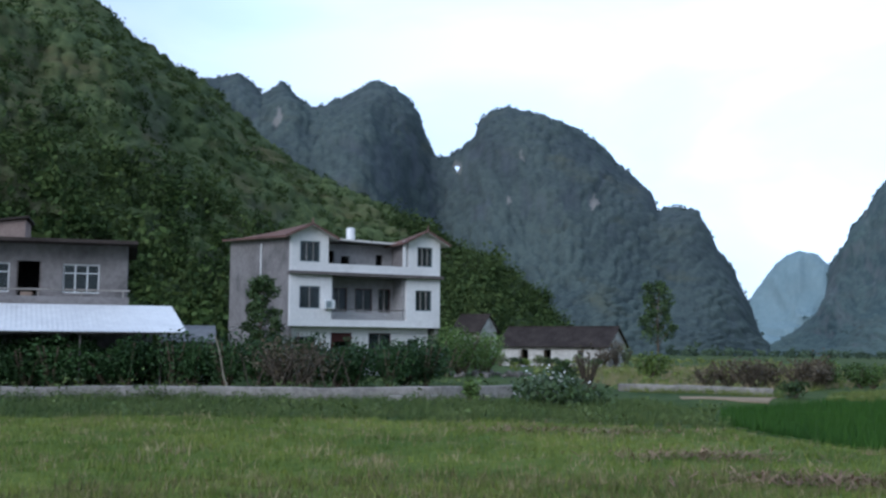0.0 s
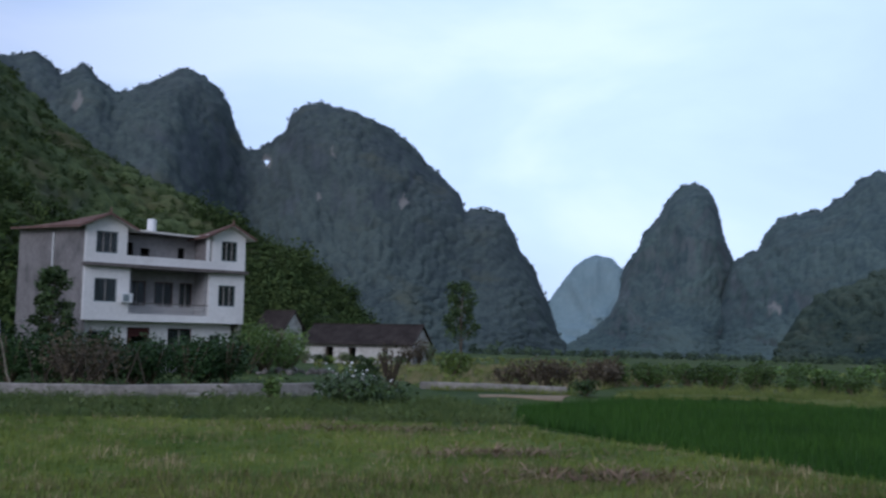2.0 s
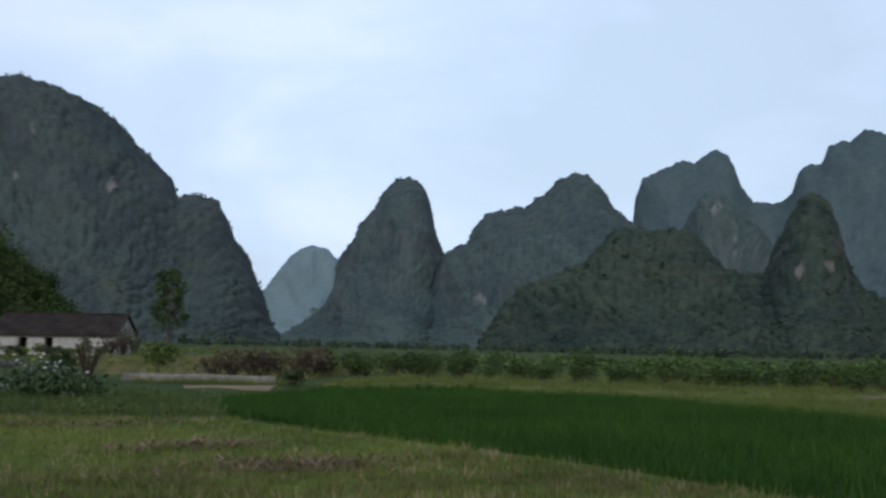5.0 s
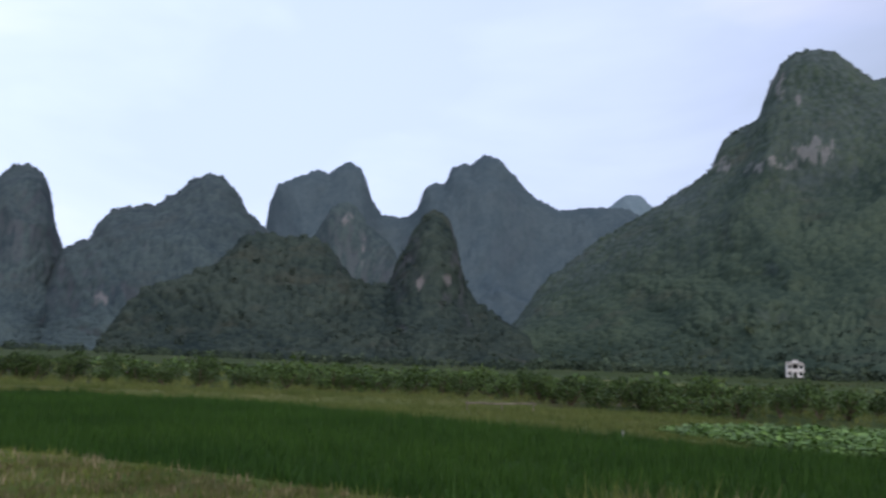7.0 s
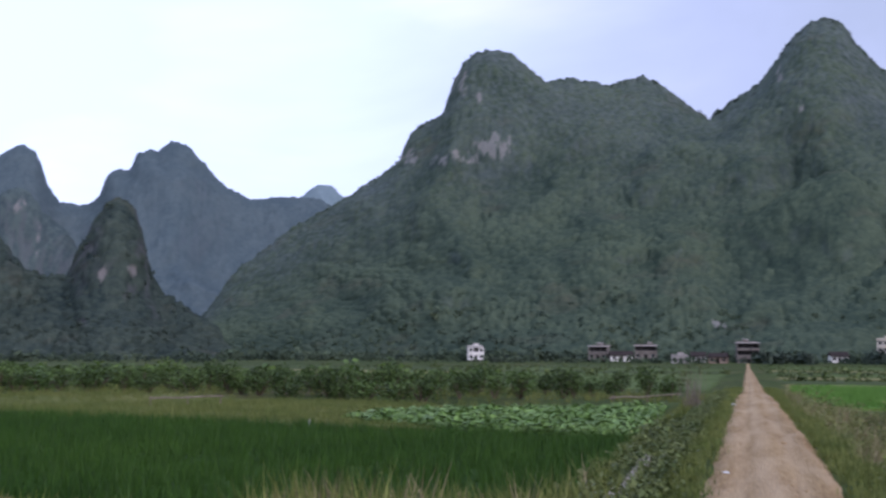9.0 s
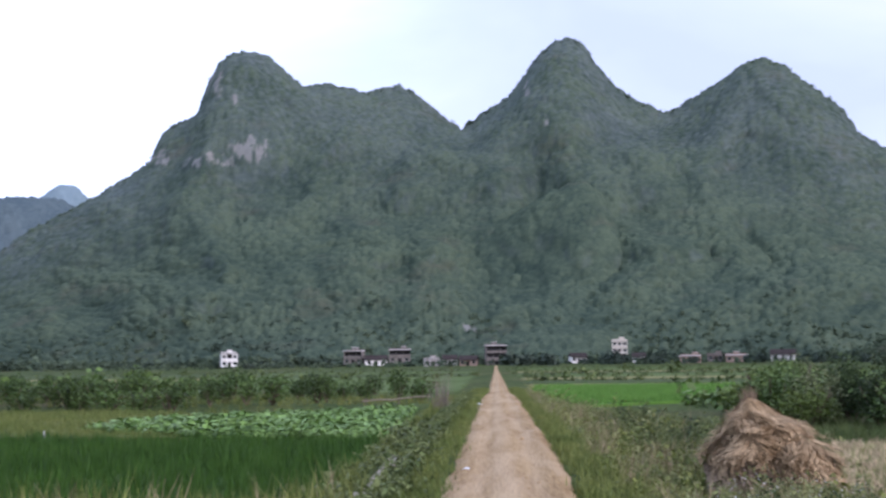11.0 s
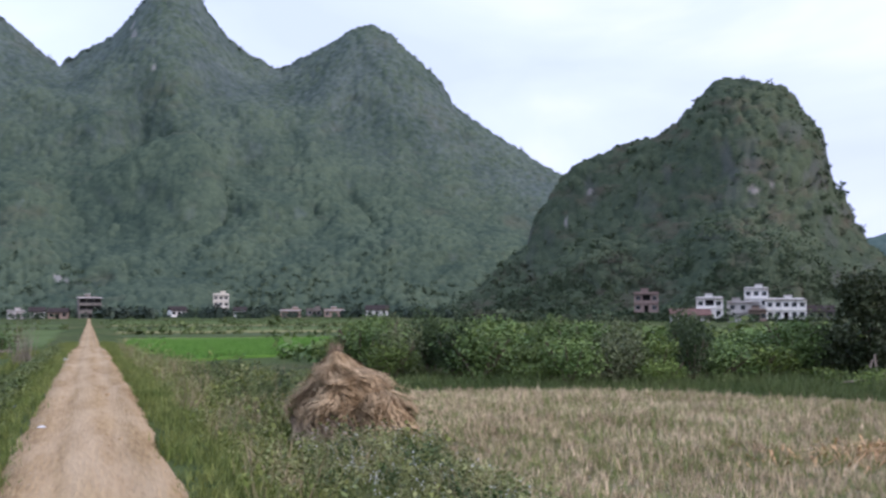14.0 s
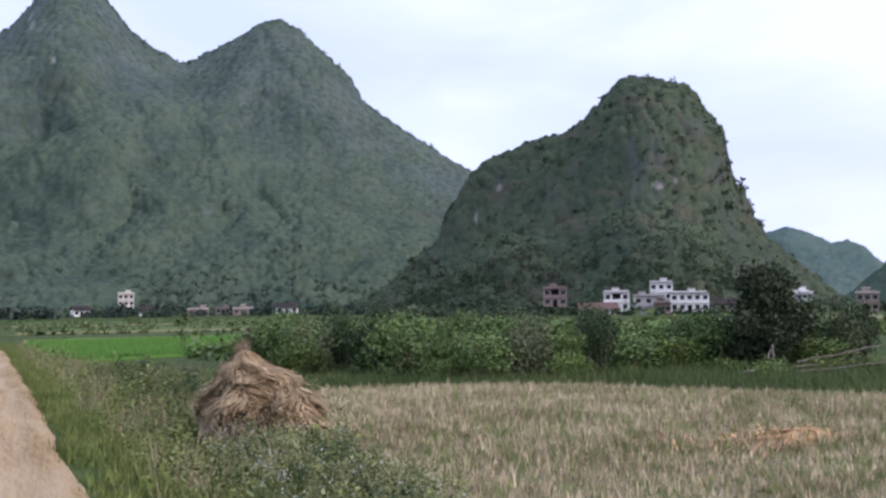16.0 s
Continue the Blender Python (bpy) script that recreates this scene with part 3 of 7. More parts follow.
def wood(name, grid, bare, n, size, bases, mat, label, seed, low=0.02, high=1.0, sink=0.7, smooth_shade=True):
    """Trees and scrub over a slope, thinner on the scars."""
    g = np.random.default_rng(seed)
    nu, nv = grid.shape[:2]
    # even spread over the surface: pick cells by area
    e1 = grid[1:, :-1] - grid[:-1, :-1]
    e2 = grid[:-1, 1:] - grid[:-1, :-1]
    area = np.linalg.norm(np.cross(e1, e2), axis=2)
    area[:, : int(low * nv)] = 0
    if high < 1:
        area = area * np.clip((high - np.arange(nv - 1) / nv) / (0.6 * high), 0, 1)[None]
    area = area * np.clip(1 - 2 * bare[:-1, :-1], 0.03, 1)
    p = (area / area.sum()).ravel()
    c = g.choice(len(p), n, p=p)
    i, j = c // (nv - 1), c % (nv - 1)
    a, b = g.random((n, 1)), g.random((n, 1))
    pts = grid[i, j] + a * e1[i, j] + b * e2[i, j]
    sc = size * g.lognormal(0, 0.33, n)
    nrm = np.cross(e1[i, j], e2[i, j])
    nrm /= np.linalg.norm(nrm, axis=1)[:, None] + 1e-9
    nrm *= np.sign(nrm[:, 2:3] + 1e-6)
    pts = pts - nrm * (sink * sc)[:, None]
    return scatter(name, bases, pts, sc, mat, label, "trees", squash=g.uniform(0.8, 1.2, n), smooth_shade=smooth_shade)


TUFTS = [leaf_ball(30 + k, 50, 0.36, (1, 1, 0.9), 6) for k in range(6)]

FAR_TUFTS = [leaf_ball(60 + k, 28, 0.50, (1, 1, 0.9), 6) for k in range(6)]
FINE = [leaf_ball(130 + k, 130, 0.20, (1, 1, 1.0), 9, 0.62) for k in range(5)]

A_CREST = [(-40, 22.5), (-32, 21.5), (-26, 20.5), (-22, 19.2), (-19.5, 18.0), (-17.2, 16.4), (-14.5, 14.8), (-13.1, 14.0), (-10.7, 11.8), (-7.9, 9.8), (-5.3, 8.4), (-2.8, 7.5),
           (-0.9, 6.6), (1.0, 5.5), (3.6, 4.4), (5.1, 3.0), (5.9, 1.8), (7.0, 0.6), (8.0, -0.8)]
ob, gA, bA = hill("hill", "steep green hillside of dense scrub behind the houses", A_CREST, 230, 125, 220, M["scrub_near"], 0.14, 220, crown=2.8, lift=1.25, foot_tone=-0.6, rockiness=0.3, cliff=0.05, power=1.0, gully=0.10, wave=45.0, jag=1.0)
wood("hillside_trees", gA, bA, 3400, 1.1, TUFTS, M["wood_near"], "leafy green trees scattered over the near hillside", 3, low=0.0, sink=0.0)
wood("hill_foot_trees", gA, bA, 480, 2.9, FINE, M["wood_bright"], "light green leafy trees at the foot of the near hill", 14, low=0.0, high=0.5, sink=-0.2)
wood("hill_foot_trees", gA, bA, 800, 2.9, FINE, M["wood_near"], "taller leafy trees at the foot of the near hill", 13, low=0.0, high=0.6, sink=-0.3)
flank = int(37 / 0.14)
wood("hill_foot_trees", gA[flank:], bA[flank:], 420, 2.7, FINE, M["wood_near"], "dark leafy trees on the near hill's low flank", 15, low=0.0, sink=-0.2)
B_CREST = [(-17, 14.0), (-14.5, 14.2), (-12.5, 14.6), (-11.7, 14.8), (-10.9, 14.4), (-10.2, 13.6), (-9.3, 14.5), (-8.1, 13.5), (-7.4, 13.0), (-6.4, 13.5), (-5.2, 14.0), (-4.2, 14.65), (-2.9, 14.2),
           (-1.9, 13.3), (-1.4, 12.2), (-1.0, 11.1), (-0.5, 10.5), (0.2, 10.6), (0.9, 11.1), (1.7, 11.8), (2.0, 12.7), (2.6, 13.1), (3.7, 13.2), (5.6, 12.7), (8.2, 11.6), (9.4, 10.3),
           (11.4, 8.6), (11.7, 7.6), (13.3, 7.6), (13.9, 7.3), (15.1, 5.0), (15.8, 3.9), (16.5, 2.4), (17.1, 0.4), (17.4, -0.6)]
ob, gB, bB = hill("mountain", "dark wooded limestone mountain with cliffs and a small natural arch", B_CREST, 760, 300, 260, M["hazed_scrub_dark"], 0.09, 190, crown=6.0, lift=2.7, rockiness=0.30, crest_haze=0.40, foot_tone=0.2, edge=(0.30, 0.86), cliff=0.48, power=1.0, gully=0.07, wave=140.0,
                  scars=[(0.66, 10.0, 0.45, 0.4), (4.2, 10.3, 0.3, 0.6), (8.2, 8.2, 0.35, 0.5), (3.4, 8.2, 0.25, 0.25), (-9.4, 12.6, 0.25, 0.6)], hole=(0.66, 9.97, 0.16, 0.11), jag=2.0)
wood("crest_trees", gB, bB, 260, 1.9, FAR_TUFTS, M["wood_ridge"], "small dark trees along the mountain's crest", 71, low=0.965, sink=-0.1)
C_CREST = [(15.6, 0.2), (16.5, 2.6), (17.1, 3.4), (17.9, 4.5), (18.5, 5.0), (19.1, 5.2), (19.9, 5.0), (20.6, 4.4), (21.6, 2.8), (22.8, 0.2)]
hill("distant_hill", "pale blue-grey rounded hill in the distance", C_CREST, 2300, 300, 300, M["hazed_scrub_distant"], 0.08, 60, rockiness=0.08, crown=9.0, lift=3.0, cliff=0.4, power=1.0, gully=0.04, jag=1.5)
D_CREST = [(16.8, -0.3), (18.1, 0.5), (19.8, 1.7), (20.4, 2.7), (20.6, 4.4), (21.5, 5.6), (21.7, 6.4), (22.2, 6.8), (22.9, 8.0), (23.7, 8.8), (24.5, 9.1), (25.1, 8.7), (25.6, 7.8), (25.9, 6.2),
           (26.4, 4.8), (27.2, 3.2), (28.6, 1.2), (29.6, -0.3)]
ob, gD, bD = hill("karst_tower", "steep wooded limestone tower", D_CREST, 1150, 330, 260, M["hazed_scrub_far"], 0.07, 140, crown=6.5, lift=2.8, rockiness=0.35, crest_haze=0.3, foot_tone=0.5, wave=130.0, edge=(0.34, 0.84), cliff=0.50, power=1.0, gully=0.05, scars=[(22.3, 7.3, 0.25, 0.5)], jag=2.5)
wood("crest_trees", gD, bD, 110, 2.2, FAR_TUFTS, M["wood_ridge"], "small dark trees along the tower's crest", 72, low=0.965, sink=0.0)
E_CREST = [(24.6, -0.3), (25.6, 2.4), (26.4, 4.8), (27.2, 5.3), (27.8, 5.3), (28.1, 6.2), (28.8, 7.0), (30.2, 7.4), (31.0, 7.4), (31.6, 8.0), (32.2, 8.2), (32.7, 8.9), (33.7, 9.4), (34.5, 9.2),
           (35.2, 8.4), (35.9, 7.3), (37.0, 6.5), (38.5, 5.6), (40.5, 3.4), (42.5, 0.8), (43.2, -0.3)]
ob, gE, bE = hill("limestone_hill", "broad wooded limestone hill with a rock scar", E_CREST, 1050, 360, 260, M["hazed_scrub_far"], 0.08, 140, crown=6.5, lift=2.8, rockiness=0.35, crest_haze=0.3, foot_tone=0.5, wave=130.0, edge=(0.34, 0.84), cliff=0.46, power=1.0, gully=0.06, scars=[(28.5, 2.3, 0.35, 0.6)], jag=2.5)
wood("crest_trees", gE, bE, 160, 2.2, FAR_TUFTS, M["wood_ridge"], "small dark trees along the broad hill's crest", 73, low=0.965, sink=0.0)
F_CREST = [(28.6, -0.4), (29.6, 1.6), (31.0, 3.0), (32.6, 3.5), (34.5, 4.5), (35.7, 6.1), (37.0, 6.3), (38.1, 5.9), (39.2, 6.1), (39.9, 6.1), (40.7, 5.3), (41.9, 3.9), (42.5, 3.7), (43.9, 3.9),
           (44.5, 5.4), (45.1, 6.6), (45.9, 7.7), (46.4, 8.0), (47.1, 7.5), (47.6, 5.7), (48.0, 3.9), (48.6, 3.0), (49.8, 2.4), (51.5, 1.2), (52.4, -0.4)]
ob, gF, bF = hill("pinnacle_ridge", "dark wooded ridge ending in a pointed rock pinnacle", F_CREST, 720, 190, 160, M["scrub_ridge"], 0.08, 160, crown=5.5, lift=3.4, rockiness=0.4, wave=110.0, edge=(0.40, 0.9), cliff=0.38, power=1.0, gully=0.08,
                  scars=[(45.7, 4.0, 0.2, 0.7), (46.9, 4.1, 0.3, 0.35), (47.0, 2.7, 0.3, 0.3)], jag=2.0)
wood("ridge_trees", gF, bF, 300, 2.4, FAR_TUFTS, M["wood_ridge"], "leafy dark trees on the ridge", 17, low=0.0, sink=0.1)
H_CREST = [(38.6, 1.0), (39.5, 6.1), (39.9, 6.8), (40.6, 8.0), (41.3, 8.2), (41.9, 7.9), (42.4, 7.1), (43.6, 6.3), (44.2, 5.4), (44.5, 4.0), (45.4, 0.5)]
hill("rock_tower", "hazy limestone tower with a pale cliff face", H_CREST, 1250, 200, 200, M["hazed_scrub_far"], 0.08, 100, rockiness=0.3, crown=7.0, lift=3.0, cliff=0.5, power=1.0, gully=0.06,
     scars=[(41.4, 7.4, 0.25, 0.4), (42.3, 5.6, 0.12, 1.0)], jag=2.0)
I_CREST = [(35.8, -0.3), (36.9, 6.0), (37.1, 7.9), (37.5, 9.0), (38.5, 9.5), (39.6, 9.9), (40.3, 9.7), (40.9, 10.3), (41.4, 10.5), (42.0, 10.2), (42.4, 9.4), (42.7, 8.4), (43.3, 7.6), (44.7, 7.5), (45.4, 8.1),
           (45.7, 9.2), (46.2, 9.5), (46.8, 9.5), (47.2, 10.4), (47.9, 10.6), (48.2, 10.5), (49.0, 11.2), (49.8, 11.0), (50.5, 10.2), (51.5, 9.1), (52.2, 8.7), (53.2, 8.2), (55.3, 8.4),
           (57.0, 8.3), (60.0, 6.5), (64.0, 2.0)]
ob, gI, bI = hill("far_range", "blue-grey jagged range of limestone peaks", I_CREST, 1750, 560, 400, M["hazed_scrub_range"], 0.09, 110, rockiness=0.12, crown=9.0, lift=3.0, cliff=0.35, power=1.0, gully=0.06, wave=300.0, jag=2.5)
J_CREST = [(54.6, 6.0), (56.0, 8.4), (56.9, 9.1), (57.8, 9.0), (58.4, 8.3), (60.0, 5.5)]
hill("distant_hill", "pale blue-grey rounded hilltop in the distance", J_CREST, 2600, 300, 300, M["hazed_scrub_distant"], 0.1, 50, rockiness=0.08, crown=9.0, lift=3.0, cliff=0.3, power=1.0, gully=0.04)
K_CREST = [(48.6, -0.5), (50.9, 1.8), (52.6, 4.3), (55.0, 6.2), (58.3, 8.3), (61.6, 10.4), (61.8, 11.3), (62.4, 12.3), (64.0, 13.2), (64.5, 14.7), (65.1, 15.9), (65.9, 16.5), (67.0, 16.6), (67.8, 16.3),
           (69.7, 14.8), (71.0, 15.0), (73.2, 14.5), (75.2, 14.9), (76.3, 14.3), (78.7, 12.5), (80.4, 13.6), (81.5, 14.2), (83.0, 16.2), (84.0, 17.0), (84.8, 17.2), (85.7, 17.0), (86.1, 16.1),
           (87.3, 14.6), (88.7, 13.5), (90.1, 12.9), (92.5, 14.1), (94.3, 15.2), (95.4, 15.4), (96.4, 14.9), (97.9, 13.6), (99.3, 12.4), (99.9, 11.2), (102.5, 9.4), (104.9, 7.8), (107.5, 6.4),
           (112.0, 4.0), (118.0, 0.0)]
ob, gK, bK = hill("big_mountain", "long green three-peaked mountain above the village", K_CREST, 1000, 470, 420, M["scrub_mid"], 0.10, 280, crown=6.6, lift=2.8, rockiness=0.16, crest_haze=0.70, cliff=0.14, power=1.12, gully=0.055, broad=5.5, wave=170.0,
                  scars=[(66.9, 11.3, 1.3, 0.8), (64.6, 10.7, 1.5, 0.4), (64.9, 14.8, 0.5, 1.0), (62.1, 10.8, 0.5, 0.6), (83.5, 12.8, 0.18, 0.35), (82.5, 14.6, 0.2, 0.5), 
                         (66.0, 13.9, 0.2, 0.4), (79.0, 1.4, 0.5, 0.3)], jag=2.0)
wood("mountain_foot_trees", gK, bK, 1300, 3.0, FAR_TUFTS, M["wood_foot"], "leafy trees along the foot of the big mountain", 18, low=0.0, high=0.25, sink=0.2, smooth_shade=False)
wood("crest_trees", gK, bK, 420, 1.9, FAR_TUFTS, M["wood_mid"], "small trees along the big mountain's crest", 74, low=0.975, sink=0.0)
S_CREST = [(73.0, 1.5), (76.0, 4.0), (79.0, 6.0), (81.5, 7.6), (83.6, 8.9), (84.6, 9.3), (85.6, 9.4), (86.5, 8.5), (87.6, 6.6), (89.0, 4.8), (91.5, 2.5)]
ob, gS, bS = hill("spur", "dark rocky knob standing out of the mountainside", S_CREST, 790, 255, 150, M["scrub_mid"], 0.12, 120, broad=2.2, wave=120.0, crown=5.0, lift=2.3, rockiness=0.16, cliff=0.3, power=0.9, gully=0.06)
L_CREST = [(99.5, -0.5), (101.7, 1.1), (103.0, 2.6), (104.1, 3.3), (104.5, 4.8), (105.4, 6.1), (106.5, 7.3), (107.0, 7.9), (108.4, 8.4), (109.7, 9.0), (111.3, 9.2), (112.5, 10.1), (113.5, 11.1),
           (114.4, 12.0), (115.4, 12.1), (116.6, 11.8), (117.9, 11.4), (118.7, 10.3), (119.6, 9.3), (119.8, 8.1), (120.05, 6.6), (120.6, 5.6), (121.2, 4.3), (121.8, 3.2), (123.1, 2.1), (124.3, 1.0), (125.8, -0.6)]
ob, gL, bL = hill("round_hill", "dark wooded dome-shaped limestone hill above white houses", L_CREST, 520, 150, 150, M["scrub_dome"], 0.09, 190, crown=4.2, lift=2.5, rockiness=0.32, cliff=0.32, power=0.95, gully=0.09,
                  scars=[(117.3, 6.4, 0.4, 0.25), (116.3, 6.2, 0.5, 0.22), (107.6, 6.3, 0.2, 0.22), (106.3, 4.6, 0.12, 0.45)], jag=1.5)
wood("round_hill_trees", gL, bL, 420, 3.7, FINE, M["wood_dome"], "leafy trees at the foot of the dome-shaped hill", 20, low=0.0, high=0.45, sink=0.0)
wood("round_hill_woods", gL, bL, 1900, 2.1, FAR_TUFTS, M["wood_dome"], "leafy dark green woods on the dome-shaped hill", 10, sink=0.45)
M_CREST = [(118.5, 0.0), (120.3, 2.6), (121.6, 3.4), (122.9, 3.7), (123.7, 3.5), (125.1, 2.8), (125.9, 2.9), (126.7, 2.5), (127.6, 1.6), (129.0, 0.0)]
hill("distant_hill", "blue-green rounded hill in the distance", M_CREST, 1700, 300, 300, M["hazed_scrub_side"], 0.1, 60, crown=7.0, lift=2.5, cliff=0.2, power=1.0, gully=0.05)
N_CREST = [(125.4, -0.3), (127.0, 1.1), (128.2, 2.0), (129.6, 3.6), (132.0, 7.5), (138.0, 9.0), (146.0, 5.0), (152.0, 0.0)]
hill("side_hill", "green wooded hill at the valley's end", N_CREST, 900, 260, 260, M["scrub_mid"], 0.2, 80, crown=5.0, cliff=0.2, power=1.0, gully=0.08)

# ---- plants ----
def leafy(name, low, high, island=0.35, rough=0.6, vary=0.0, scale=0.5):
    return surface(name, low, high, scale=scale, fine=5, bump=0, island=island, rough=rough, vary=vary)


M["grass"] = leafy("grass", (0.070, 0.112, 0.015), (0.188, 0.222, 0.040), 0.35, scale=0.25)
M["bank_grass"] = leafy("bank_grass", (0.098, 0.136, 0.026), (0.210, 0.230, 0.058), 0.4, scale=0.3)
M["rough_grass"] = leafy("rough_grass", (0.050, 0.084, 0.020), (0.118, 0.150, 0.044), 0.4, scale=0.3)
M["edge_grass"] = leafy("edge_grass", (0.084, 0.122, 0.022), (0.180, 0.205, 0.050), 0.4, scale=0.4)
M["orchard_leaf"] = leafy("orchard_leaf", (0.037, 0.070, 0.014), (0.084, 0.132, 0.032), 0.5, vary=0.3)
M["dry_grass"] = leafy("dry_grass", (0.20, 0.16, 0.08), (0.36, 0.30, 0.17), 0.3)
M["rice"] = leafy("rice", (0.024, 0.067, 0.007), (0.047, 0.107, 0.011), 0.3, scale=0.2)
M["young_rice"] = leafy("young_rice", (0.089, 0.128, 0.025), (0.153, 0.174, 0.044), 0.25)
M["bright_blades"] = leafy("bright_blades", (0.085, 0.200, 0.025), (0.140, 0.270, 0.045), 0.25)
M["taro_leaf"] = leafy("taro_leaf", (0.095, 0.185, 0.030), (0.215, 0.335, 0.085), 0.4, rough=0.6)
M["stubble"] = leafy("stubble", (0.345, 0.276, 0.160), (0.640, 0.530, 0.345), 0.55, rough=0.8)
M["regrowth"] = leafy("regrowth", (0.145, 0.180, 0.045), (0.265, 0.295, 0.100), 0.4)
M["brown_straw"] = leafy("brown_straw", (0.14, 0.09, 0.06), (0.30, 0.21, 0.14), 0.4, rough=0.8)
M["withered"] = leafy("withered", (0.092, 0.090, 0.032), (0.180, 0.165, 0.066), 0.4)
M["orange_straw"] = leafy("orange_straw", (0.38, 0.22, 0.09), (0.60, 0.40, 0.20), 0.3, rough=0.8)
M["tree_leaf"] = leafy("tree_leaf", (0.032, 0.048, 0.020), (0.074, 0.090, 0.038), 0.45)
M["pale_weed"] = leafy("pale_weed", (0.112, 0.142, 0.042), (0.240, 0.252, 0.096), 0.45)
M["hay"] = leafy("hay", (0.215, 0.144, 0.068), (0.550, 0.415, 0.235), 0.4, rough=0.75, scale=1.5)
M["old_hay"] = leafy("old_hay", (0.190, 0.140, 0.086), (0.430, 0.335, 0.228), 0.45, rough=0.8, scale=1.5)
M["hay_core"] = surface("hay_core", (0.160, 0.098, 0.048), (0.340, 0.225, 0.115), scale=3, fine=20, bump=0.8, bump_scale=40)
M["bush_leaf"] = leafy("bush_leaf", (0.068, 0.108, 0.018), (0.158, 0.212, 0.046), 0.45, vary=0.25)
M["field_leaf"] = leafy("field_leaf", (0.080, 0.105, 0.040), (0.165, 0.190, 0.085), 0.45, vary=0.2)
M["dark_leaf"] = leafy("dark_leaf", (0.025, 0.045, 0.015), (0.064, 0.096, 0.030), 0.45, vary=0.2)
M["hedge_leaf"] = leafy("hedge_leaf", (0.016, 0.038, 0.011), (0.044, 0.082, 0.024), 0.45, vary=0.2)
M["light_leaf"] = leafy("light_leaf", (0.070, 0.125, 0.028), (0.145, 0.205, 0.056), 0.4, vary=0.2)
M["weed_leaf"] = leafy("weed_leaf", (0.066, 0.098, 0.026), (0.158, 0.188, 0.060), 0.4)
M["grey_leaf"] = leafy("grey_leaf", (0.042, 0.072, 0.030), (0.105, 0.142, 0.074), 0.5)
M["brown_leaf"] = leafy("brown_leaf", (0.055, 0.045, 0.028), (0.115, 0.092, 0.056), 0.45)
M["dark_stem"] = surface("dark_stem", (0.045, 0.037, 0.028), (0.10, 0.082, 0.062), scale=4, fine=25, bump=0.5, bump_scale=40, stretch=(1, 1, 0.25))
M["petal"] = surface("petal", (0.62, 0.62, 0.58), (0.8, 0.8, 0.78), scale=5, fine=20, bump=0)
M["bark"] = surface("bark", (0.085, 0.065, 0.045), (0.19, 0.15, 0.11), scale=4, fine=25, bump=0.7, bump_scale=40, stretch=(1, 1, 0.25))
M["dead_wood"] = surface("dead_wood", (0.150, 0.125, 0.095), (0.290, 0.250, 0.200), scale=3, fine=25, bump=0.5, bump_scale=40, stretch=(1, 1, 0.3))


def tuft(seed, n, h, spread, lean, width, vary=0.4):
    """n grass blades, each a bent three-cornered leaf, standing at z = 0."""
    g = np.random.default_rng(seed)
    b = np.concatenate([g.uniform(-spread, spread, (n, 2)), np.full((n, 1), -0.04)], 1)
    a = g.uniform(0, 2 * np.pi, n)
    w = np.stack([np.cos(a), np.sin(a), 0 * a], 1) * width
    tip = b + np.concatenate([g.normal(0, lean, (n, 2)), h * g.uniform(1 - vary, 1 + vary, (n, 1))], 1)
    V = np.stack([b - w, b + w, tip], 1).reshape(-1, 3)
    return V, np.arange(3 * n).reshape(n, 3)


def plot_points(poly, n, seed, margin=0.0, rows=0.0):
    """n random places inside a plot; rows: snapped to planting rows this far apart."""
    g = np.random.default_rng(seed)
    xs, ys = [p[0] for p in poly], [p[1] for p in poly]
    out = np.empty((0, 2))
    while len(out) < n:
        p = np.stack([g.uniform(min(xs), max(xs), 4 * n), g.uniform(min(ys), max(ys), 4 * n)], 1)
        if rows:
            s, u = along_across(p[:, 0], p[:, 1])
            u = np.round(u / rows) * rows + g.normal(0, rows * 0.13, len(u))
            p = np.stack([s * RX - u * RY, ROAD_OFF + s * RY + u * RX], 1)
        out = np.concatenate([out, p[inside(poly, p[:, 0], p[:, 1])]])
    return out[:n]


def on_ground(p, lift=0.0):
    return np.concatenate([p, (ground_z(p[:, 0], p[:, 1]) + lift)[:, None]], 1)


def sow(name, bases, poly, n, size, mat, label, category, seed, lift=0.03, rows=0.0, spread=0.25):
    p = on_ground(plot_points(poly, n, seed, rows=rows), lift)
    g = np.random.default_rng(seed + 1)
    k = size * g.lognormal(0, spread, len(p))
    reach = max(np.abs(v[:, :2]).max() for v, f in bases)
    free = np.abs(along_across(p[:, 0], p[:, 1])[1] - 0.05) > 0.70 - 0.16 * smooth(43, 52, p[:, 0]) + (0.4 if bases[0][1].shape[1] == 3 else 1.0) * reach * k
    return scatter(name, bases, p[free], k[free], mat, label, category)


MOWN = [tuft(k, 14, 0.13, 0.16, 0.05, 0.009) for k in range(5)]
TALL = [tuft(20 + k, 12, 0.42, 0.12, 0.12, 0.010) for k in range(5)]
RICE = [tuft(40 + k, 9, 0.38, 0.06, 0.09, 0.012, 0.3) for k in range(5)]
CUT = [tuft(60 + k, 9, 0.17, 0.06, 0.045, 0.013, 0.4) for k in range(5)]
sow("meadow_grass", MOWN, MEADOW, 12000, 1.0, M["grass"], "short yellow-green meadow grass", "grass", 1)
sow("meadow_dead_grass", MOWN, MEADOW, 1900, 1.1, M["dry_grass"], "dead pale stalks among the meadow grass", "grass", 2)
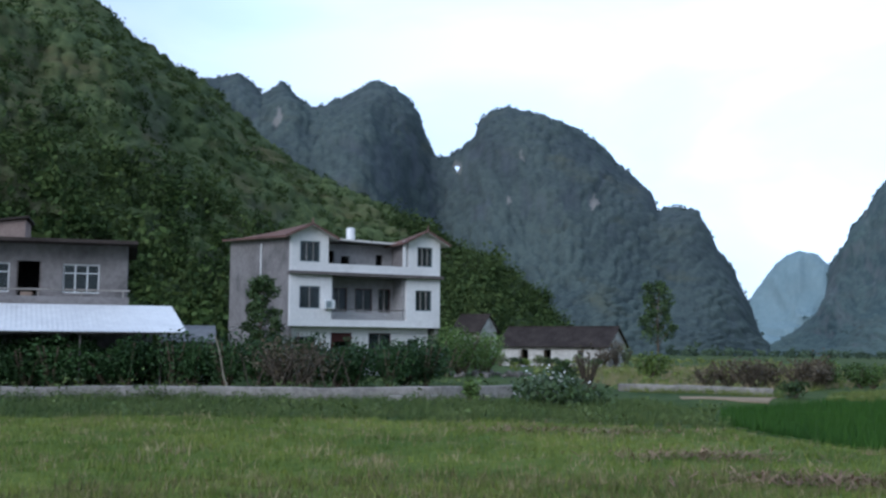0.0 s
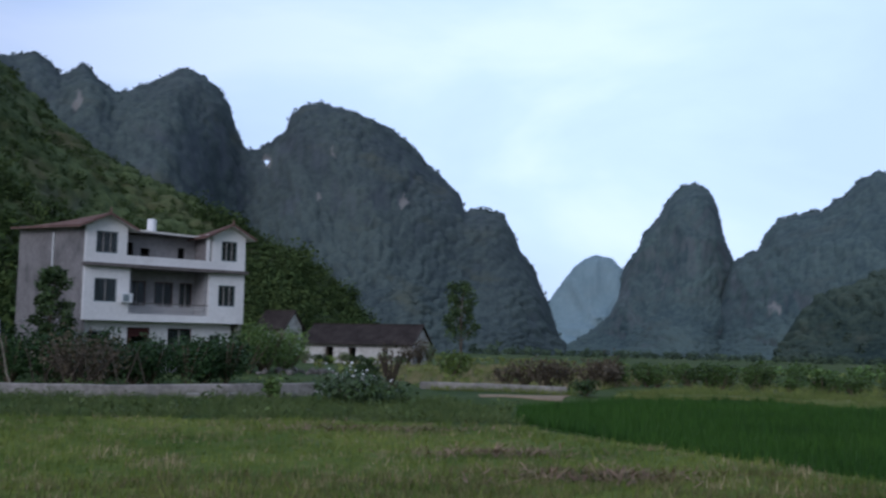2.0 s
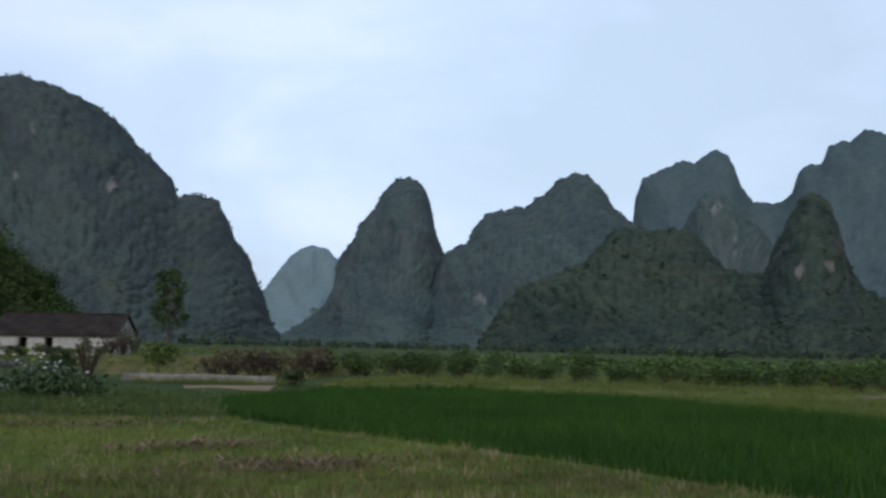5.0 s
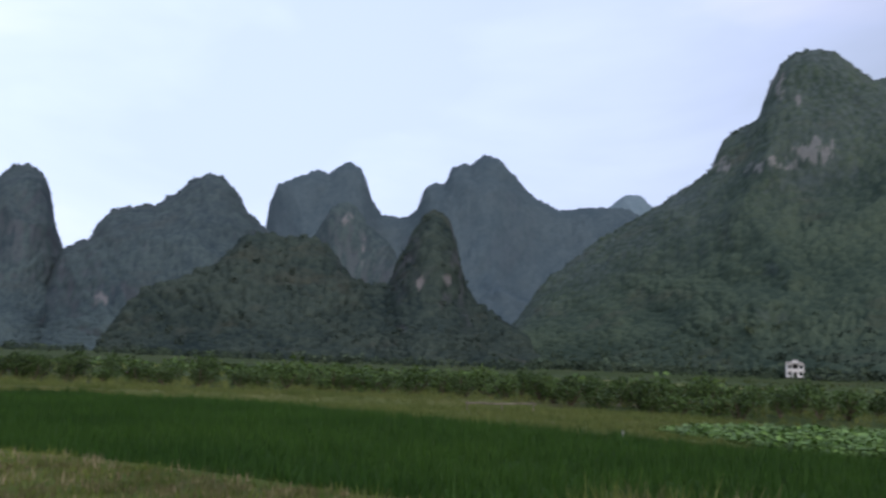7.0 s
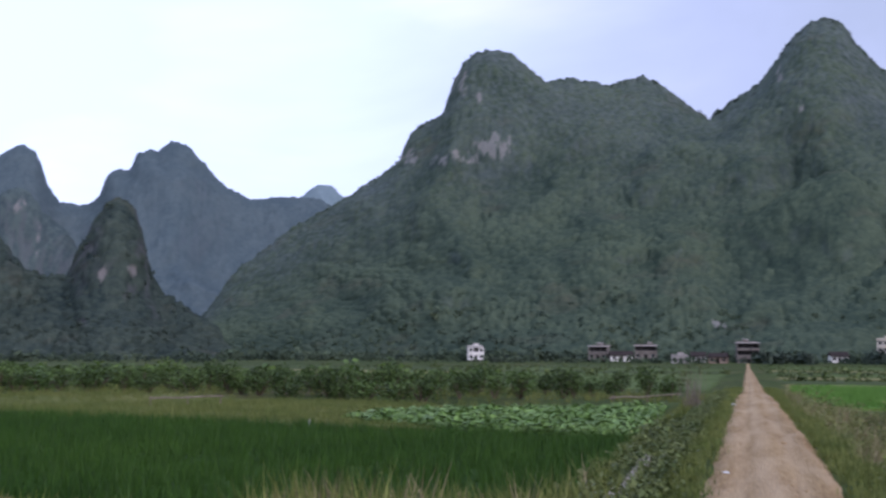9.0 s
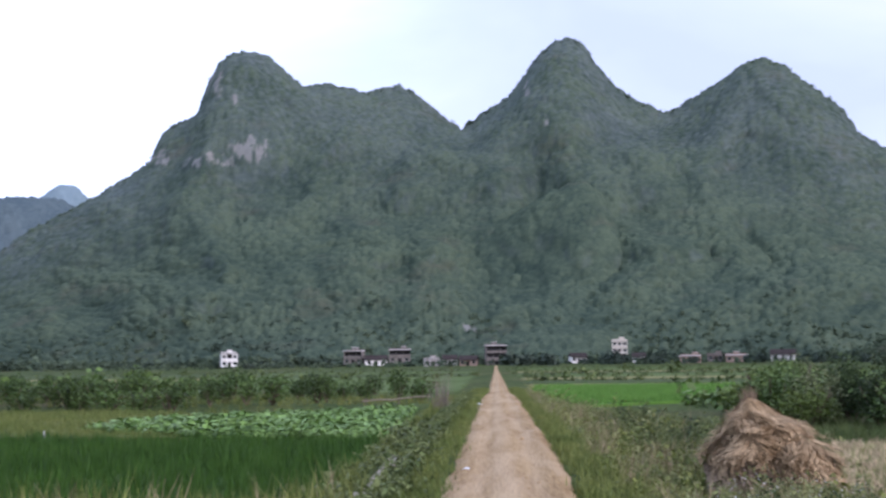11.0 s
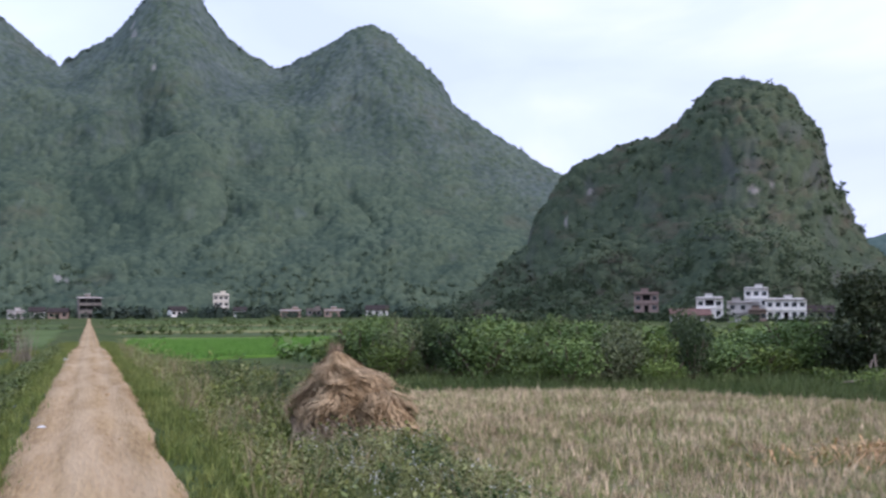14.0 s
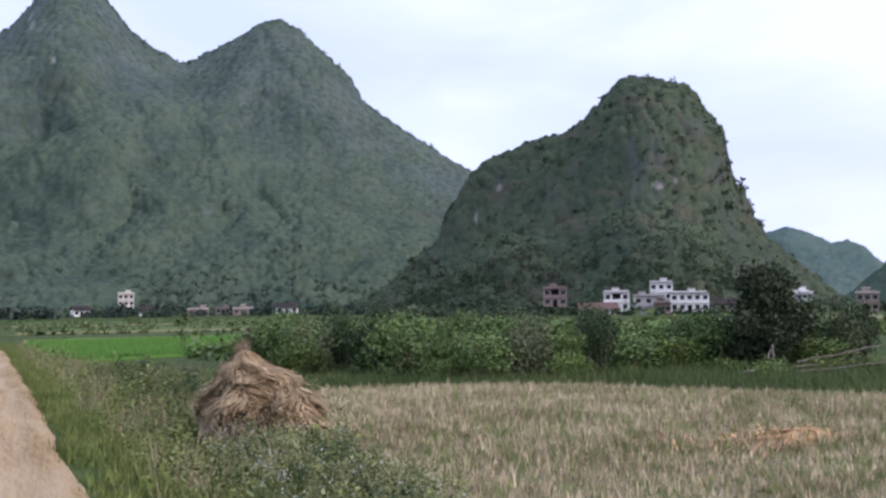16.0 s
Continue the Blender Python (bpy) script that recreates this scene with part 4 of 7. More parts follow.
sow("meadow_brown_grass", MOWN, [(-9.0, 9.5), (-5.0, 16.0), (4.0, 17.5), (9.0, 16.5), (10.4, 11.5), (10.8, 6.5), (6.0, 4.4)], 3400, 1.0, M["withered"], "olive-brown withered grass on the nearer meadow", "grass", 46)
BANK = [(-26, 26.6), (-12.1, 29.3), (-6.3, 29.9), (0.2, 28.9), (4.6, 27.8), (7.2, 26.2), (7.3, 29), (10.0, 39.0), (8.5, 39.6), (2.5, 38.5), (0.5, 37.9), (-3.9, 37.7), (-9.9, 37.1), (-14.8, 35.4), (-26, 32.0)]
sow("bank_weeds", [leaf_ball(185 + k, 50, 0.16, (0.9, 0.9, 0.6), 7, 0.7) for k in range(4)], BANK, 620, 0.34, M["rough_grass"], "low leafy weeds on the bank below the wall", "weeds", 43, 0.08, spread=0.4)
sow("bank_grass", TALL, BANK, 5200, 0.55, M["rough_grass"], "rough green grass on the bank below the wall", "grass", 3)
sow("wall_foot_grass", TALL, [(-26, 31.0), (-14.8, 34.4), (-9.9, 36.1), (-3.9, 36.7), (0.4, 36.9), (0.4, 37.9), (-3.9, 37.7), (-9.9, 37.1), (-14.8, 35.4), (-26, 32.0)], 500, 0.55, M["rough_grass"], "tall grass along the low wall", "grass", 35)
sow("wall_foot_grass", TALL, [(8.6, 49.4), (11.3, 47.2), (14.6, 44.6), (14.4, 45.6), (11.2, 48.0), (8.5, 50.4)], 260, 0.5, M["bank_grass"], "green grass along the wall beside the sand", "grass", 47)
sow("wall_weeds", [leaf_ball(190 + k, 60, 0.15, (0.9, 0.9, 0.8), 7, 0.7) for k in range(4)], [(-26, 31.2), (-14.8, 34.6), (-9.9, 36.1), (-5.0, 36.7), (-5.0, 36.9), (-9.9, 36.5), (-14.8, 35.1), (-26, 31.8)], 190, 0.38, M["rough_grass"], "leafy weeds before the low wall", "weeds", 41, 0.2, spread=0.4)
sow("wall_top_creeper", [leaf_ball(195 + k, 60, 0.15, (0.9, 0.9, 0.8), 7, 0.7) for k in range(4)], [(-26, 32.6), (-14.8, 36.0), (-3.9, 38.0), (2.4, 40.9), (2.0, 41.6), (-3.9, 38.7), (-14.8, 36.7), (-26, 33.4)], 260, 0.42, M["rough_grass"], "leafy weeds behind the low wall", "weeds", 42, 0.25, spread=0.4)
sow("rice_plants", RICE, PADDY, 13500, 1.0, M["rice"], "dense dark green rice plants", "rice", 4, rows=0.2, spread=0.12)
sow("strip_grass", MOWN, STRIP, 5200, 1.5, M["young_rice"], "short yellow-green rice", "rice", 5, 0.1)
sow("bright_rice", RICE, BRIGHT, 5200, 1.0, M["bright_blades"], "bright green young rice", "rice", 6, 0.1, spread=0.1)
sow("rice_stubble", CUT, STUBBLE, 16000, 0.78, M["stubble"], "pale cut rice stubble in rows", "stubble", 7, 0.02, rows=0.22, spread=0.25)
sow("stubble_regrowth", MOWN, STUBBLE, 6000, 1.0, M["regrowth"], "green weeds between the stubble", "grass", 8)


def taro(seed):
    g = np.random.default_rng(seed)
    V, F = [], []
    for k in range(8):
        a, r, h = g.uniform(0, 6.28), g.uniform(0.05, 0.28), g.uniform(0.28, 0.55)
        c = np.array([r * math.cos(a), r * math.sin(a), h])
        out = np.array([math.cos(a), math.sin(a), g.uniform(-0.9, 0.3)])
        out /= np.linalg.norm(out)
        side = np.array([-math.sin(a), math.cos(a), g.uniform(-0.3, 0.3)])
        L, W = g.uniform(0.24, 0.38), g.uniform(0.11, 0.17)
        n = len(V)
        V += [c - out * L * 0.35, c + side * W, c + out * L * 0.65, c - side * W]
        F.append([n, n + 1, n + 2, n + 3])
        n = len(V)
        t = side * 0.008
        b = np.array([r * 0.2 * math.cos(a), r * 0.2 * math.sin(a), -0.05])
        V += [b - t, b + t, c + t, c - t]
        F.append([n, n + 1, n + 2, n + 3])
    return np.array(V), np.array(F)


TARO = [taro(k) for k in range(5)]
sow("taro_plants", TARO, LOTUS, 4200, 0.42, M["taro_leaf"], "pale green taro plants with broad tilted leaves", "crop", 9, 0.03)


def road_plot(s0, s1, u0, u1):
    return [(s * RX - u * RY, ROAD_OFF + s * RY + u * RX) for s, u in ((s0, u0), (s1, u0), (s1, u1), (s0, u1))]


WEED = [leaf_ball(80 + k, 80, 0.115, (0.85, 0.85, 0.95), 8, 0.75) for k in range(5)]
VINE = [leaf_ball(90 + k, 60, 0.19, (1, 1, 0.55), 7, 0.75) for k in range(4)]
STALKY = [leaf_ball(180 + k, 130, 0.085, (0.45, 0.45, 0.62), 12, 0.8) for k in range(5)]
for v, f in STALKY:
    v[:, 2] += 0.55
FLOWER = [leaf_ball(96, 5, 0.12, (0.8, 0.8, 0.5), 3)]
# the bank on the stubble field's side widens towards the haystack
RIGHT_BANK = [(5.0, -0.65), (13.0, 0.7), (24.0, 2.6), (44.0, 6.0), (56.0, 7.8), (44.0, 4.4), (33.0, 0.5), (25.5, -2.0), (22.0, -2.6), (17.0, -2.1), (14.2, -1.9), (10.9, -1.9), (5.0, -2.2)]
sow("verge_grass", TALL, RIGHT_BANK, 1600, 0.36, M["bank_grass"], "tangled green verge grass", "grass", 10)
sow("verge_short_grass", MOWN, RIGHT_BANK, 2600, 1.1, M["edge_grass"], "bright short grass on the verge", "grass", 31)
sow("verge_weeds", WEED, RIGHT_BANK, 560, 0.26, M["pale_weed"], "leafy roadside weeds", "weeds", 11, 0.14, spread=0.5)
sow("verge_weeds", WEED, RIGHT_BANK, 260, 0.30, M["bank_grass"], "dark leafy roadside weeds", "weeds", 32, 0.14, spread=0.5)
for side, lift in ((-1, 0.0), (1, 0.0)):
    sow("road_edge_grass", MOWN, road_plot(-30, 6, 0.70 * side, 2.6 * side), 1500, 0.9, M["edge_grass"], "short green grass along the road behind", "grass", 50 + side, lift)
sow("ditch_grass", TALL, road_plot(13, 60, 2.5, 3.3), 700, 0.5, M["bank_grass"], "green grass between kerb and paddy", "grass", 33)
sow("ditch_weeds", VINE, road_plot(13, 32, 1.9, 2.7), 80, 0.32, M["weed_leaf"], "leafy creeper over the kerb", "weeds", 34, 0.14, spread=0.4)
sow("verge_dry_stalks", TALL, RIGHT_BANK, 420, 0.75, M["dry_grass"], "dry stalks among the weeds", "grass", 12)
NEAR_BANK = [(7.0, -1.2), (14.0, -0.3), (15.2, -1.0), (14.6, -2.3), (11.0, -2.4), (7.5, -2.6)]
sow("verge_tall_weeds", STALKY, NEAR_BANK, 320, 0.30, M["pale_weed"], "tall leafy weeds in front of the haystack", "weeds", 36, 0.0, spread=0.3)
sow("verge_tall_weeds", STALKY, NEAR_BANK, 50, 0.32, M["dark_leaf"], "tall dark weeds in front of the haystack", "weeds", 37, 0.0, spread=0.3)
sow("ditch_bushes", STALKY, [(17, -0.2), (30, 2.2), (33, 1.0), (25, -1.6), (18, -1.4)], 200, 0.36, M["weed_leaf"], "tangled weeds on the bank behind the haystack", "weeds", 38, 0.0, spread=0.35)
sow("ditch_bushes", STALKY, [(17, -0.2), (30, 2.2), (33, 1.0), (25, -1.6), (18, -1.4)], 70, 0.40, M["dark_leaf"], "tangled dark weeds on the bank behind the haystack", "weeds", 39, 0.0, spread=0.35)
sow("verge_flowers", FLOWER, NEAR_BANK, 240, 0.13, M["petal"], "tiny white wild flowers", "flowers", 13, 0.34)
sow("road_edge_grass", MOWN, road_plot(3, 60, -1.5, -0.5), 2600, 0.8, M["edge_grass"], "short green grass along the road's edge", "grass", 14)
sow("road_edge_grass", MOWN, road_plot(3, 60, 0.6, 1.45), 2600, 0.8, M["edge_grass"], "short green grass along the paddy side of the road", "grass", 15)
sow("bank_weeds", VINE, road_plot(9, 50, 1.3, 1.85), 360, 0.28, M["weed_leaf"], "creeping leafy weeds on the paddy bank", "weeds", 16, 0.12)
sow("bank_tall_grass", TALL, road_plot(6, 60, 1.5, 2.2), 420, 0.42, M["bank_grass"], "tall green grass on the paddy bank", "grass", 17)
sow("reed_grass", TALL, [(8.5, 3.0), (15.0, 4.2), (14.5, 5.6), (11.8, 8.5), (10.5, 8.0)], 22, 1.1, M["dry_grass"], "tall pale reed grass at the paddy's corner", "grass", 18)
sow("reed_grass", TALL, [(8.5, 3.0), (15.0, 4.2), (14.5, 5.6), (11.8, 8.5), (10.5, 8.0)], 300, 0.9, M["bank_grass"], "tall green grass at the paddy's corner", "grass", 19)
HEDGE_FOOT = [(24.6, -3.0), (33.0, -1.4), (36.0, -3.0), (28.0, -8.5), (27.5, -12.5), (29.5, -17.0), (26.0, -20.0), (20.0, -18.5), (16.0, -15.2), (17.8, -13.4), (20.5, -11.8), (24.1, -7.8)]
sow("hedge_foot_grass", TALL, HEDGE_FOOT, 3200, 0.6, M["rough_grass"], "rough dark green grass at the foot of the bushes", "grass", 20)
sow("orchard_floor_grass", TALL, [(20, 49), (36, 39), (44.5, 30.5), (44.5, 21.5), (47, 12), (53, 10), (60, 22), (58, 45), (30, 62)], 2600, 0.75, M["bank_grass"], "rough grass between the orchard bushes", "grass", 21)


def cone(bm, a, b, r0, r1, sides=6):
    """A tapered round stick from a to b."""
    a, b = Vector(a), Vector(b)
    q = (b - a).to_track_quat("Z", "Y")
    rings = []
    for p, r in ((a, r0), (b, r1)):
        rings.append([bm.verts.new(p + q @ Vector((r * math.cos(6.2832 * k / sides), r * math.sin(6.2832 * k / sides), 0))) for k in range(sides)])
    for k in range(sides):
        bm.faces.new((rings[0][k], rings[0][(k + 1) % sides], rings[1][(k + 1) % sides], rings[1][k]))
    bm.faces.new(rings[1])
    bm.faces.new(rings[0][::-1])
    return bm


def leaf_part(name, V, F, mat, parent, label=""):
    ob = new(name, mesh_np(name, V, F, mat))
    ob.parent = parent
    return tagged(ob, label)


def bush(name, label, category, seed, r, h, leaves, size, mat, group="", at=None, stems=6, blobs=9):
    """A shrub: stems from one root and a leafy crown."""
    g = random.Random(seed)
    ob = tagged(new(name), label, category, group)
    bm = bmesh.new()
    for k in range(stems):
        a = g.uniform(0, 6.28)
        cone(bm, (0, 0, -0.05), (0.6 * r * math.cos(a), 0.6 * r * math.sin(a), h * g.uniform(0.5, 0.8)), 0.03 * h, 0.01 * h, 5)
        if stems > 8:
            part("stem", bm, M["dark_stem"], ob)
            bm = bmesh.new()
    if stems > 8:
        bm.free()
    else:
        part("trunk", bm, M["bark"], ob)
    V, F = leaf_ball(seed, leaves, size, (r, r, h * 0.52), blobs, 0.6)
    V[:, 2] += h * 0.52
    V[:, 2] = np.maximum(V[:, 2], 0.02)
    leaf_part("crown", V, F, mat, ob)
    if at is not None:
        ob.matrix_basis = pose(at[0], at[1], gz(*at), 0, 0, g.uniform(0, 360))
    return ob


def plant(kinds, places, lo=0.8, hi=1.2, seed=0):
    """Copies of a few shrubs at the places; each first one takes a place itself."""
    g = random.Random(seed)
    for k, (x, y) in enumerate(places):
        m = pose(x, y, gz(x, y) - 0.02, 0, 0, g.uniform(0, 360)) @ Matrix.Diagonal((*(g.uniform(lo, hi),) * 2, g.uniform(lo, hi), 1))
        ob = kinds[k % len(kinds)]
        if k < len(kinds):
            ob.matrix_basis = m
        else:
            copy_thing(ob, m)


FALLOW = [(8.6, 51.5), (14.6, 46.5), (22.0, 56.0), (44.0, 92.0), (30.0, 118.0), (9.0, 100.0)]
sow("fallow_grass", TALL, FALLOW, 2600, 0.62, M["bank_grass"], "rough olive grass on the fallow ground", "grass", 44, spread=0.35)
sow("fallow_dry_grass", TALL, FALLOW, 1700, 0.7, M["dry_grass"], "dry brown grass on the fallow ground", "grass", 45, spread=0.35)
# orchard rows beyond the paddy
rng = random.Random(5)
spots = []
front = [(20.8, 57.5), (27.0, 52.0), (34.8, 46.4), (40.5, 40.0), (44.4, 35.0), (45.0, 29.0), (46.0, 23.0), (50.7, 17.0), (52.5, 11.6)]
for row in range(5):
    for (xa, ya), (xb, yb) in zip(front, front[1:]):
        L = math.hypot(xb - xa, yb - ya)
        gap = 1.5 if row == 0 else 2.0
        n = max(1, int(L / gap))
        for k in range(n):
            f = (k + rng.uniform(-0.25, 0.25)) / n
            x, y = xa + (xb - xa) * f, ya + (yb - ya) * f
            d = math.hypot(x, y)
            x, y = x * (1 + row * 3.2 / d), y * (1 + row * 3.2 / d)
            if (y < 13.2 + row and row == 0 and rng.random() < 0.3) or (row > 0 and y < 30 and rng.random() < 0.5):
                continue
            spots.append((x + rng.uniform(-0.5, 0.5), y + rng.uniform(-0.5, 0.5)))
kinds = [bush("orchard_bush", "leafy green orchard bush in a row beyond the paddy", "bush", 200 + k, 0.95, 1.55, 760, 0.15, M["orchard_leaf"], "orchard bushes", blobs=10) for k in range(4)]
plant(kinds, spots, 0.72, 1.15, 1)

# tall bushes behind the stubble field
spots = []
line = [(33.4, -2.4), (30.0, -3.9), (27.2, -6.8), (26.2, -10.0), (27.6, -13.6), (29.6, -17.6), (31.0, -21.0)]
for row in range(5):
    for (xa, ya), (xb, yb) in zip(line, line[1:]):
        n = 3
        for k in range(n):
            f = (k + rng.uniform(-0.25, 0.25)) / n
            x, y = xa + (xb - xa) * f, ya + (yb - ya) * f
            x, y = x * (1 + 0.075 * row), y * (1 + 0.075 * row)
            spots.append((x + rng.uniform(-0.4, 0.4), y + rng.uniform(-0.4, 0.4)))
spots += [(27.9, -18.2), (28.6, -19.4), (27.2, -19.3), (29.2, -18.4), (28.2, -20.6), (30.0, -19.8), (26.6, -17.9)]
kinds = [bush("field_bush", "dense green bush behind the harvested field", "bush", 300 + k, 1.15, 1.75, 2300, 0.105, (M["bush_leaf"], M["light_leaf"], M["field_leaf"], M["bush_leaf"], M["dark_leaf"], M["light_leaf"])[k], "bushes behind the stubble field", blobs=12) for k in range(6)]
plant(kinds, spots, 0.62, 1.22, 2)

# hedge below the houses
spots = []
hl = [(-27.0, 41.0), (-20.0, 43.5), (-12.0, 44.5), (-5.9, 45.8), (0.0, 49.0)]
for row in range(2):
    for (xa, ya), (xb, yb) in zip(hl, hl[1:]):
        n = max(3, int(math.hypot(xb - xa, yb - ya) / 1.1))
        for k in range(n):
            f = (k + rng.uniform(-0.2, 0.2)) / n
            spots.append((xa + (xb - xa) * f + rng.uniform(-0.3, 0.3), ya + (yb - ya) * f + 1.5 * row + rng.uniform(-0.3, 0.3)))
spots.sort(key=lambda q: q[0])
kinds = [bush("hedge_bush", "dark green hedge bush below the houses", "bush", 400 + k, 1.3, 2.35, 2000, 0.14, M["hedge_leaf"], "hedge below the houses", blobs=12) for k in range(4)]
plant(kinds, spots, 0.85, 1.15, 3)
bush("shrub", "small bright green shrub at the low wall's end", "bush", 501, 0.42, 0.95, 260, 0.17, M["light_leaf"], at=(0.9, 36.6))
fb = bush("flowering_bush", "spreading dark green bush with white blossoms", "bush", 502, 1.7, 1.35, 1100, 0.18, M["grey_leaf"], at=(3.7, 36.2), blobs=16)
V, F = leaf_ball(509, 110, 0.13, (1.6, 1.6, 0.66), 14, 0.7)
leaf_part("blossom", V + np.array([0, 0, 0.78]), F, M["petal"], fb, "small white blossoms")
bush("flowering_bush", "low dark green bush under pale blossoms", "bush", 503, 1.9, 0.95, 800, 0.20, M["dark_leaf"], at=(3.9, 35.4), blobs=16)
bush("shrub", "round dark green bush before the old house", "bush", 504, 1.0, 1.4, 700, 0.22, M["dark_leaf"], at=(5.6, 50.0))
bush("shrub", "low dark bush at the end of the garden wall", "bush", 505, 0.8, 0.75, 350, 0.18, M["dark_leaf"], at=(14.9, 44.6))
bush("dry_thicket", "brown dry thicket of climbing stems", "bush", 506, 2.2, 2.3, 1700, 0.13, M["brown_leaf"], at=(-6.0, 40.6), stems=26, blobs=18)
for k, (x, y) in enumerate(((24.7, -15.2), (24.5, -16.5), (24.1, -17.6), (23.4, -14.4), (25.2, -14.3))):
    bush("shrub", "low tangled green shrub among dead branches", "bush", 540 + k, 0.6, 0.55, 380, 0.08, M["bush_leaf"], "low shrubs by the dead branches", at=(x, y), blobs=9)
bush("dry_thicket", "brown half-dead shrub beside the wall", "bush", 507, 0.9, 2.3, 200, 0.15, M["brown_leaf"], at=(6.6, 48.6), stems=18)
for k, (x, y) in enumerate(((13.4, 53.0), (14.5, 53.4), (15.2, 52.4), (16.1, 53.6), (17.0, 54.5), (18.0, 53.2), (18.8, 53.5), (19.6, 54.8), (20.2, 56.0))):
    bush("dry_thicket", "brown dry scrub at the edge of the fields", "bush", 510 + k, 1.25, 1.45 + 0.25 * (k % 3), 460, 0.16, M["brown_leaf"], "dry scrub at the field edge", at=(x, y), stems=14)
for k, (x, y) in enumerate(((0.1, 66.0), (1.2, 68.0), (2.2, 70.0), (0.9, 72.0), (2.9, 74.5))):
    bush("garden_bush", "light green feathery garden bush beside the white house", "bush", 520 + k, 1.9, 3.3, 2200, 0.15, M["light_leaf"], "bushes beside the house", at=(x, y), blobs=12)
for k, (x, y) in enumerate(((13.4, 68.0), (17.0, 84.0))):
    bush("shrub", "green bush at the old farmhouse", "bush", 530 + k, 1.5, 1.9, 500, 0.26, M["bush_leaf"], "bushes at the farmhouse", at=(x, y), blobs=12)

for k in range(9):
    x, y = 6.0 + 1.55 * k * 0.9 - 1.1, 121.5 - 1.55 * k * 0.44 - 2.6 - 0.9 * (k % 3)
    bush("shrub", "green undergrowth before the old farmhouse wall", "bush", 550 + k, 1.1, 0.9 + 0.35 * ((k * 5) % 3), 420, 0.22, M[("bush_leaf", "field_leaf", "dark_leaf")[k % 3]], "undergrowth at the farmhouse", at=(x, y), blobs=9)
for k, (x, y, h) in enumerate(((18.9, 114.6, 3.3), (20.2, 116.0, 2.6), (17.4, 113.6, 2.2))):
    bush("dry_thicket", "ragged half-bare creeper against the farmhouse gable", "bush", 560 + k, 1.25, h, 420, 0.22, M[("brown_leaf", "field_leaf", "brown_leaf")[k]], "creepers at the gable", at=(x, y), stems=12, blobs=10)


def tree(name, label, seed, at, h, crown_r, mat, leaves, size, clumps, trunk=0.12, bare=0.35):
    """A trunk with limbs, and a leaf clump round the end of each limb."""
    g = random.Random(seed)
    ob = tagged(new(name), label, "tree")
    bm = bmesh.new()
    cone(bm, (0, 0, -0.1), (0.06 * h * 0.3, 0, h * 0.55), trunk, trunk * 0.6, 8)
    cone(bm, (0.06 * h * 0.3, 0, h * 0.55), (0, 0.02 * h, h * 0.9), trunk * 0.6, trunk * 0.15, 7)
    Vs, Fs, off = [], [], 0
    for k in range(clumps):
        f = (k + 0.5) / clumps
        z = h * (bare + (0.97 - bare) * f)
        wide = crown_r * (0.45 + 0.75 * math.sin(math.pi * min(1, 0.12 + 0.9 * f))) * g.uniform(0.35, 0.9)
        a = k * 2.4 + g.uniform(-0.4, 0.4)
        p = (wide * math.cos(a), wide * math.sin(a), z)
        cone(bm, (0, 0, max(0.2 * h, z - 0.18 * h)), p, trunk * 0.28, trunk * 0.06, 5)
        rr = crown_r * g.uniform(0.38, 0.62)
        V, F = leaf_ball(seed * 50 + k, leaves // clumps, size, (rr, rr, rr * 0.85), 5, 0.6)
        Vs.append(V + np.array(p))
        Fs.append(F + off)
        off += len(V)
    part("trunk", bm, M["bark"], ob)
    leaf_part("crown", np.concatenate(Vs), np.concatenate(Fs), mat, ob)
    ob.matrix_basis = pose(at[0], at[1], gz(*at), 0, 0, g.uniform(0, 360))
    return ob


tree("tree", "dark bushy tree beside the white house wall", 61, (-10.0, 56.4), 5.7, 1.3, M["dark_leaf"], 4800, 0.19, 18, bare=0.3)
tree("tall_tree", "tall thin tree with a ragged sparse crown", 62, (26.4, 128.0), 10.6, 2.4, M["dark_leaf"], 4200, 0.30, 20, trunk=0.16, bare=0.34)
tree("small_tree", "dark round-headed tree among the field bushes", 63, (27.2, -16.65), 2.95, 1.16, M["tree_leaf"], 9500, 0.14, 40, trunk=0.07, bare=0.10)

# ---- buildings ----
M["white_wall"] = surface("white_wall", (0.640, 0.630, 0.615), (0.740, 0.730, 0.710), scale=0.4, fine=5, rough=0.6, bump=0.1, stain=(0.52, 0.51, 0.48), stain_scale=0.5, stain_at=(0.62, 0.8))
M["old_white"] = surface("old_white", (0.400, 0.380, 0.345), (0.580, 0.560, 0.520), scale=0.5, fine=4, bump=0.3, stain=(0.24, 0.21, 0.17), stain_scale=0.7, stain_at=(0.54, 0.68))
M["cement"] = surface("cement", (0.160, 0.148, 0.146), (0.250, 0.235, 0.230), scale=0.35, fine=4, bump=0.3, stain=(0.095, 0.092, 0.092), stain_scale=0.3, stain_at=(0.52, 0.72))
M["pale_cement"] = surface("pale_cement", (0.190, 0.175, 0.158), (0.335, 0.312, 0.285), scale=0.6, fine=6, bump=0.3, stain=(0.22, 0.21, 0.20), stain_scale=0.8, stain_at=(0.54, 0.7))
M["loggia"] = surface("loggia", (0.24, 0.235, 0.235), (0.34, 0.33, 0.325), scale=0.4, fine=4, bump=0.2)
M["roof_edge"] = surface("roof_edge", (0.56, 0.53, 0.50), (0.68, 0.65, 0.62), scale=0.5, fine=4, bump=0.2)
M["old_stone"] = surface("old_stone", (0.12, 0.11, 0.095), (0.22, 0.205, 0.18), scale=2, fine=9, bump=0.5)
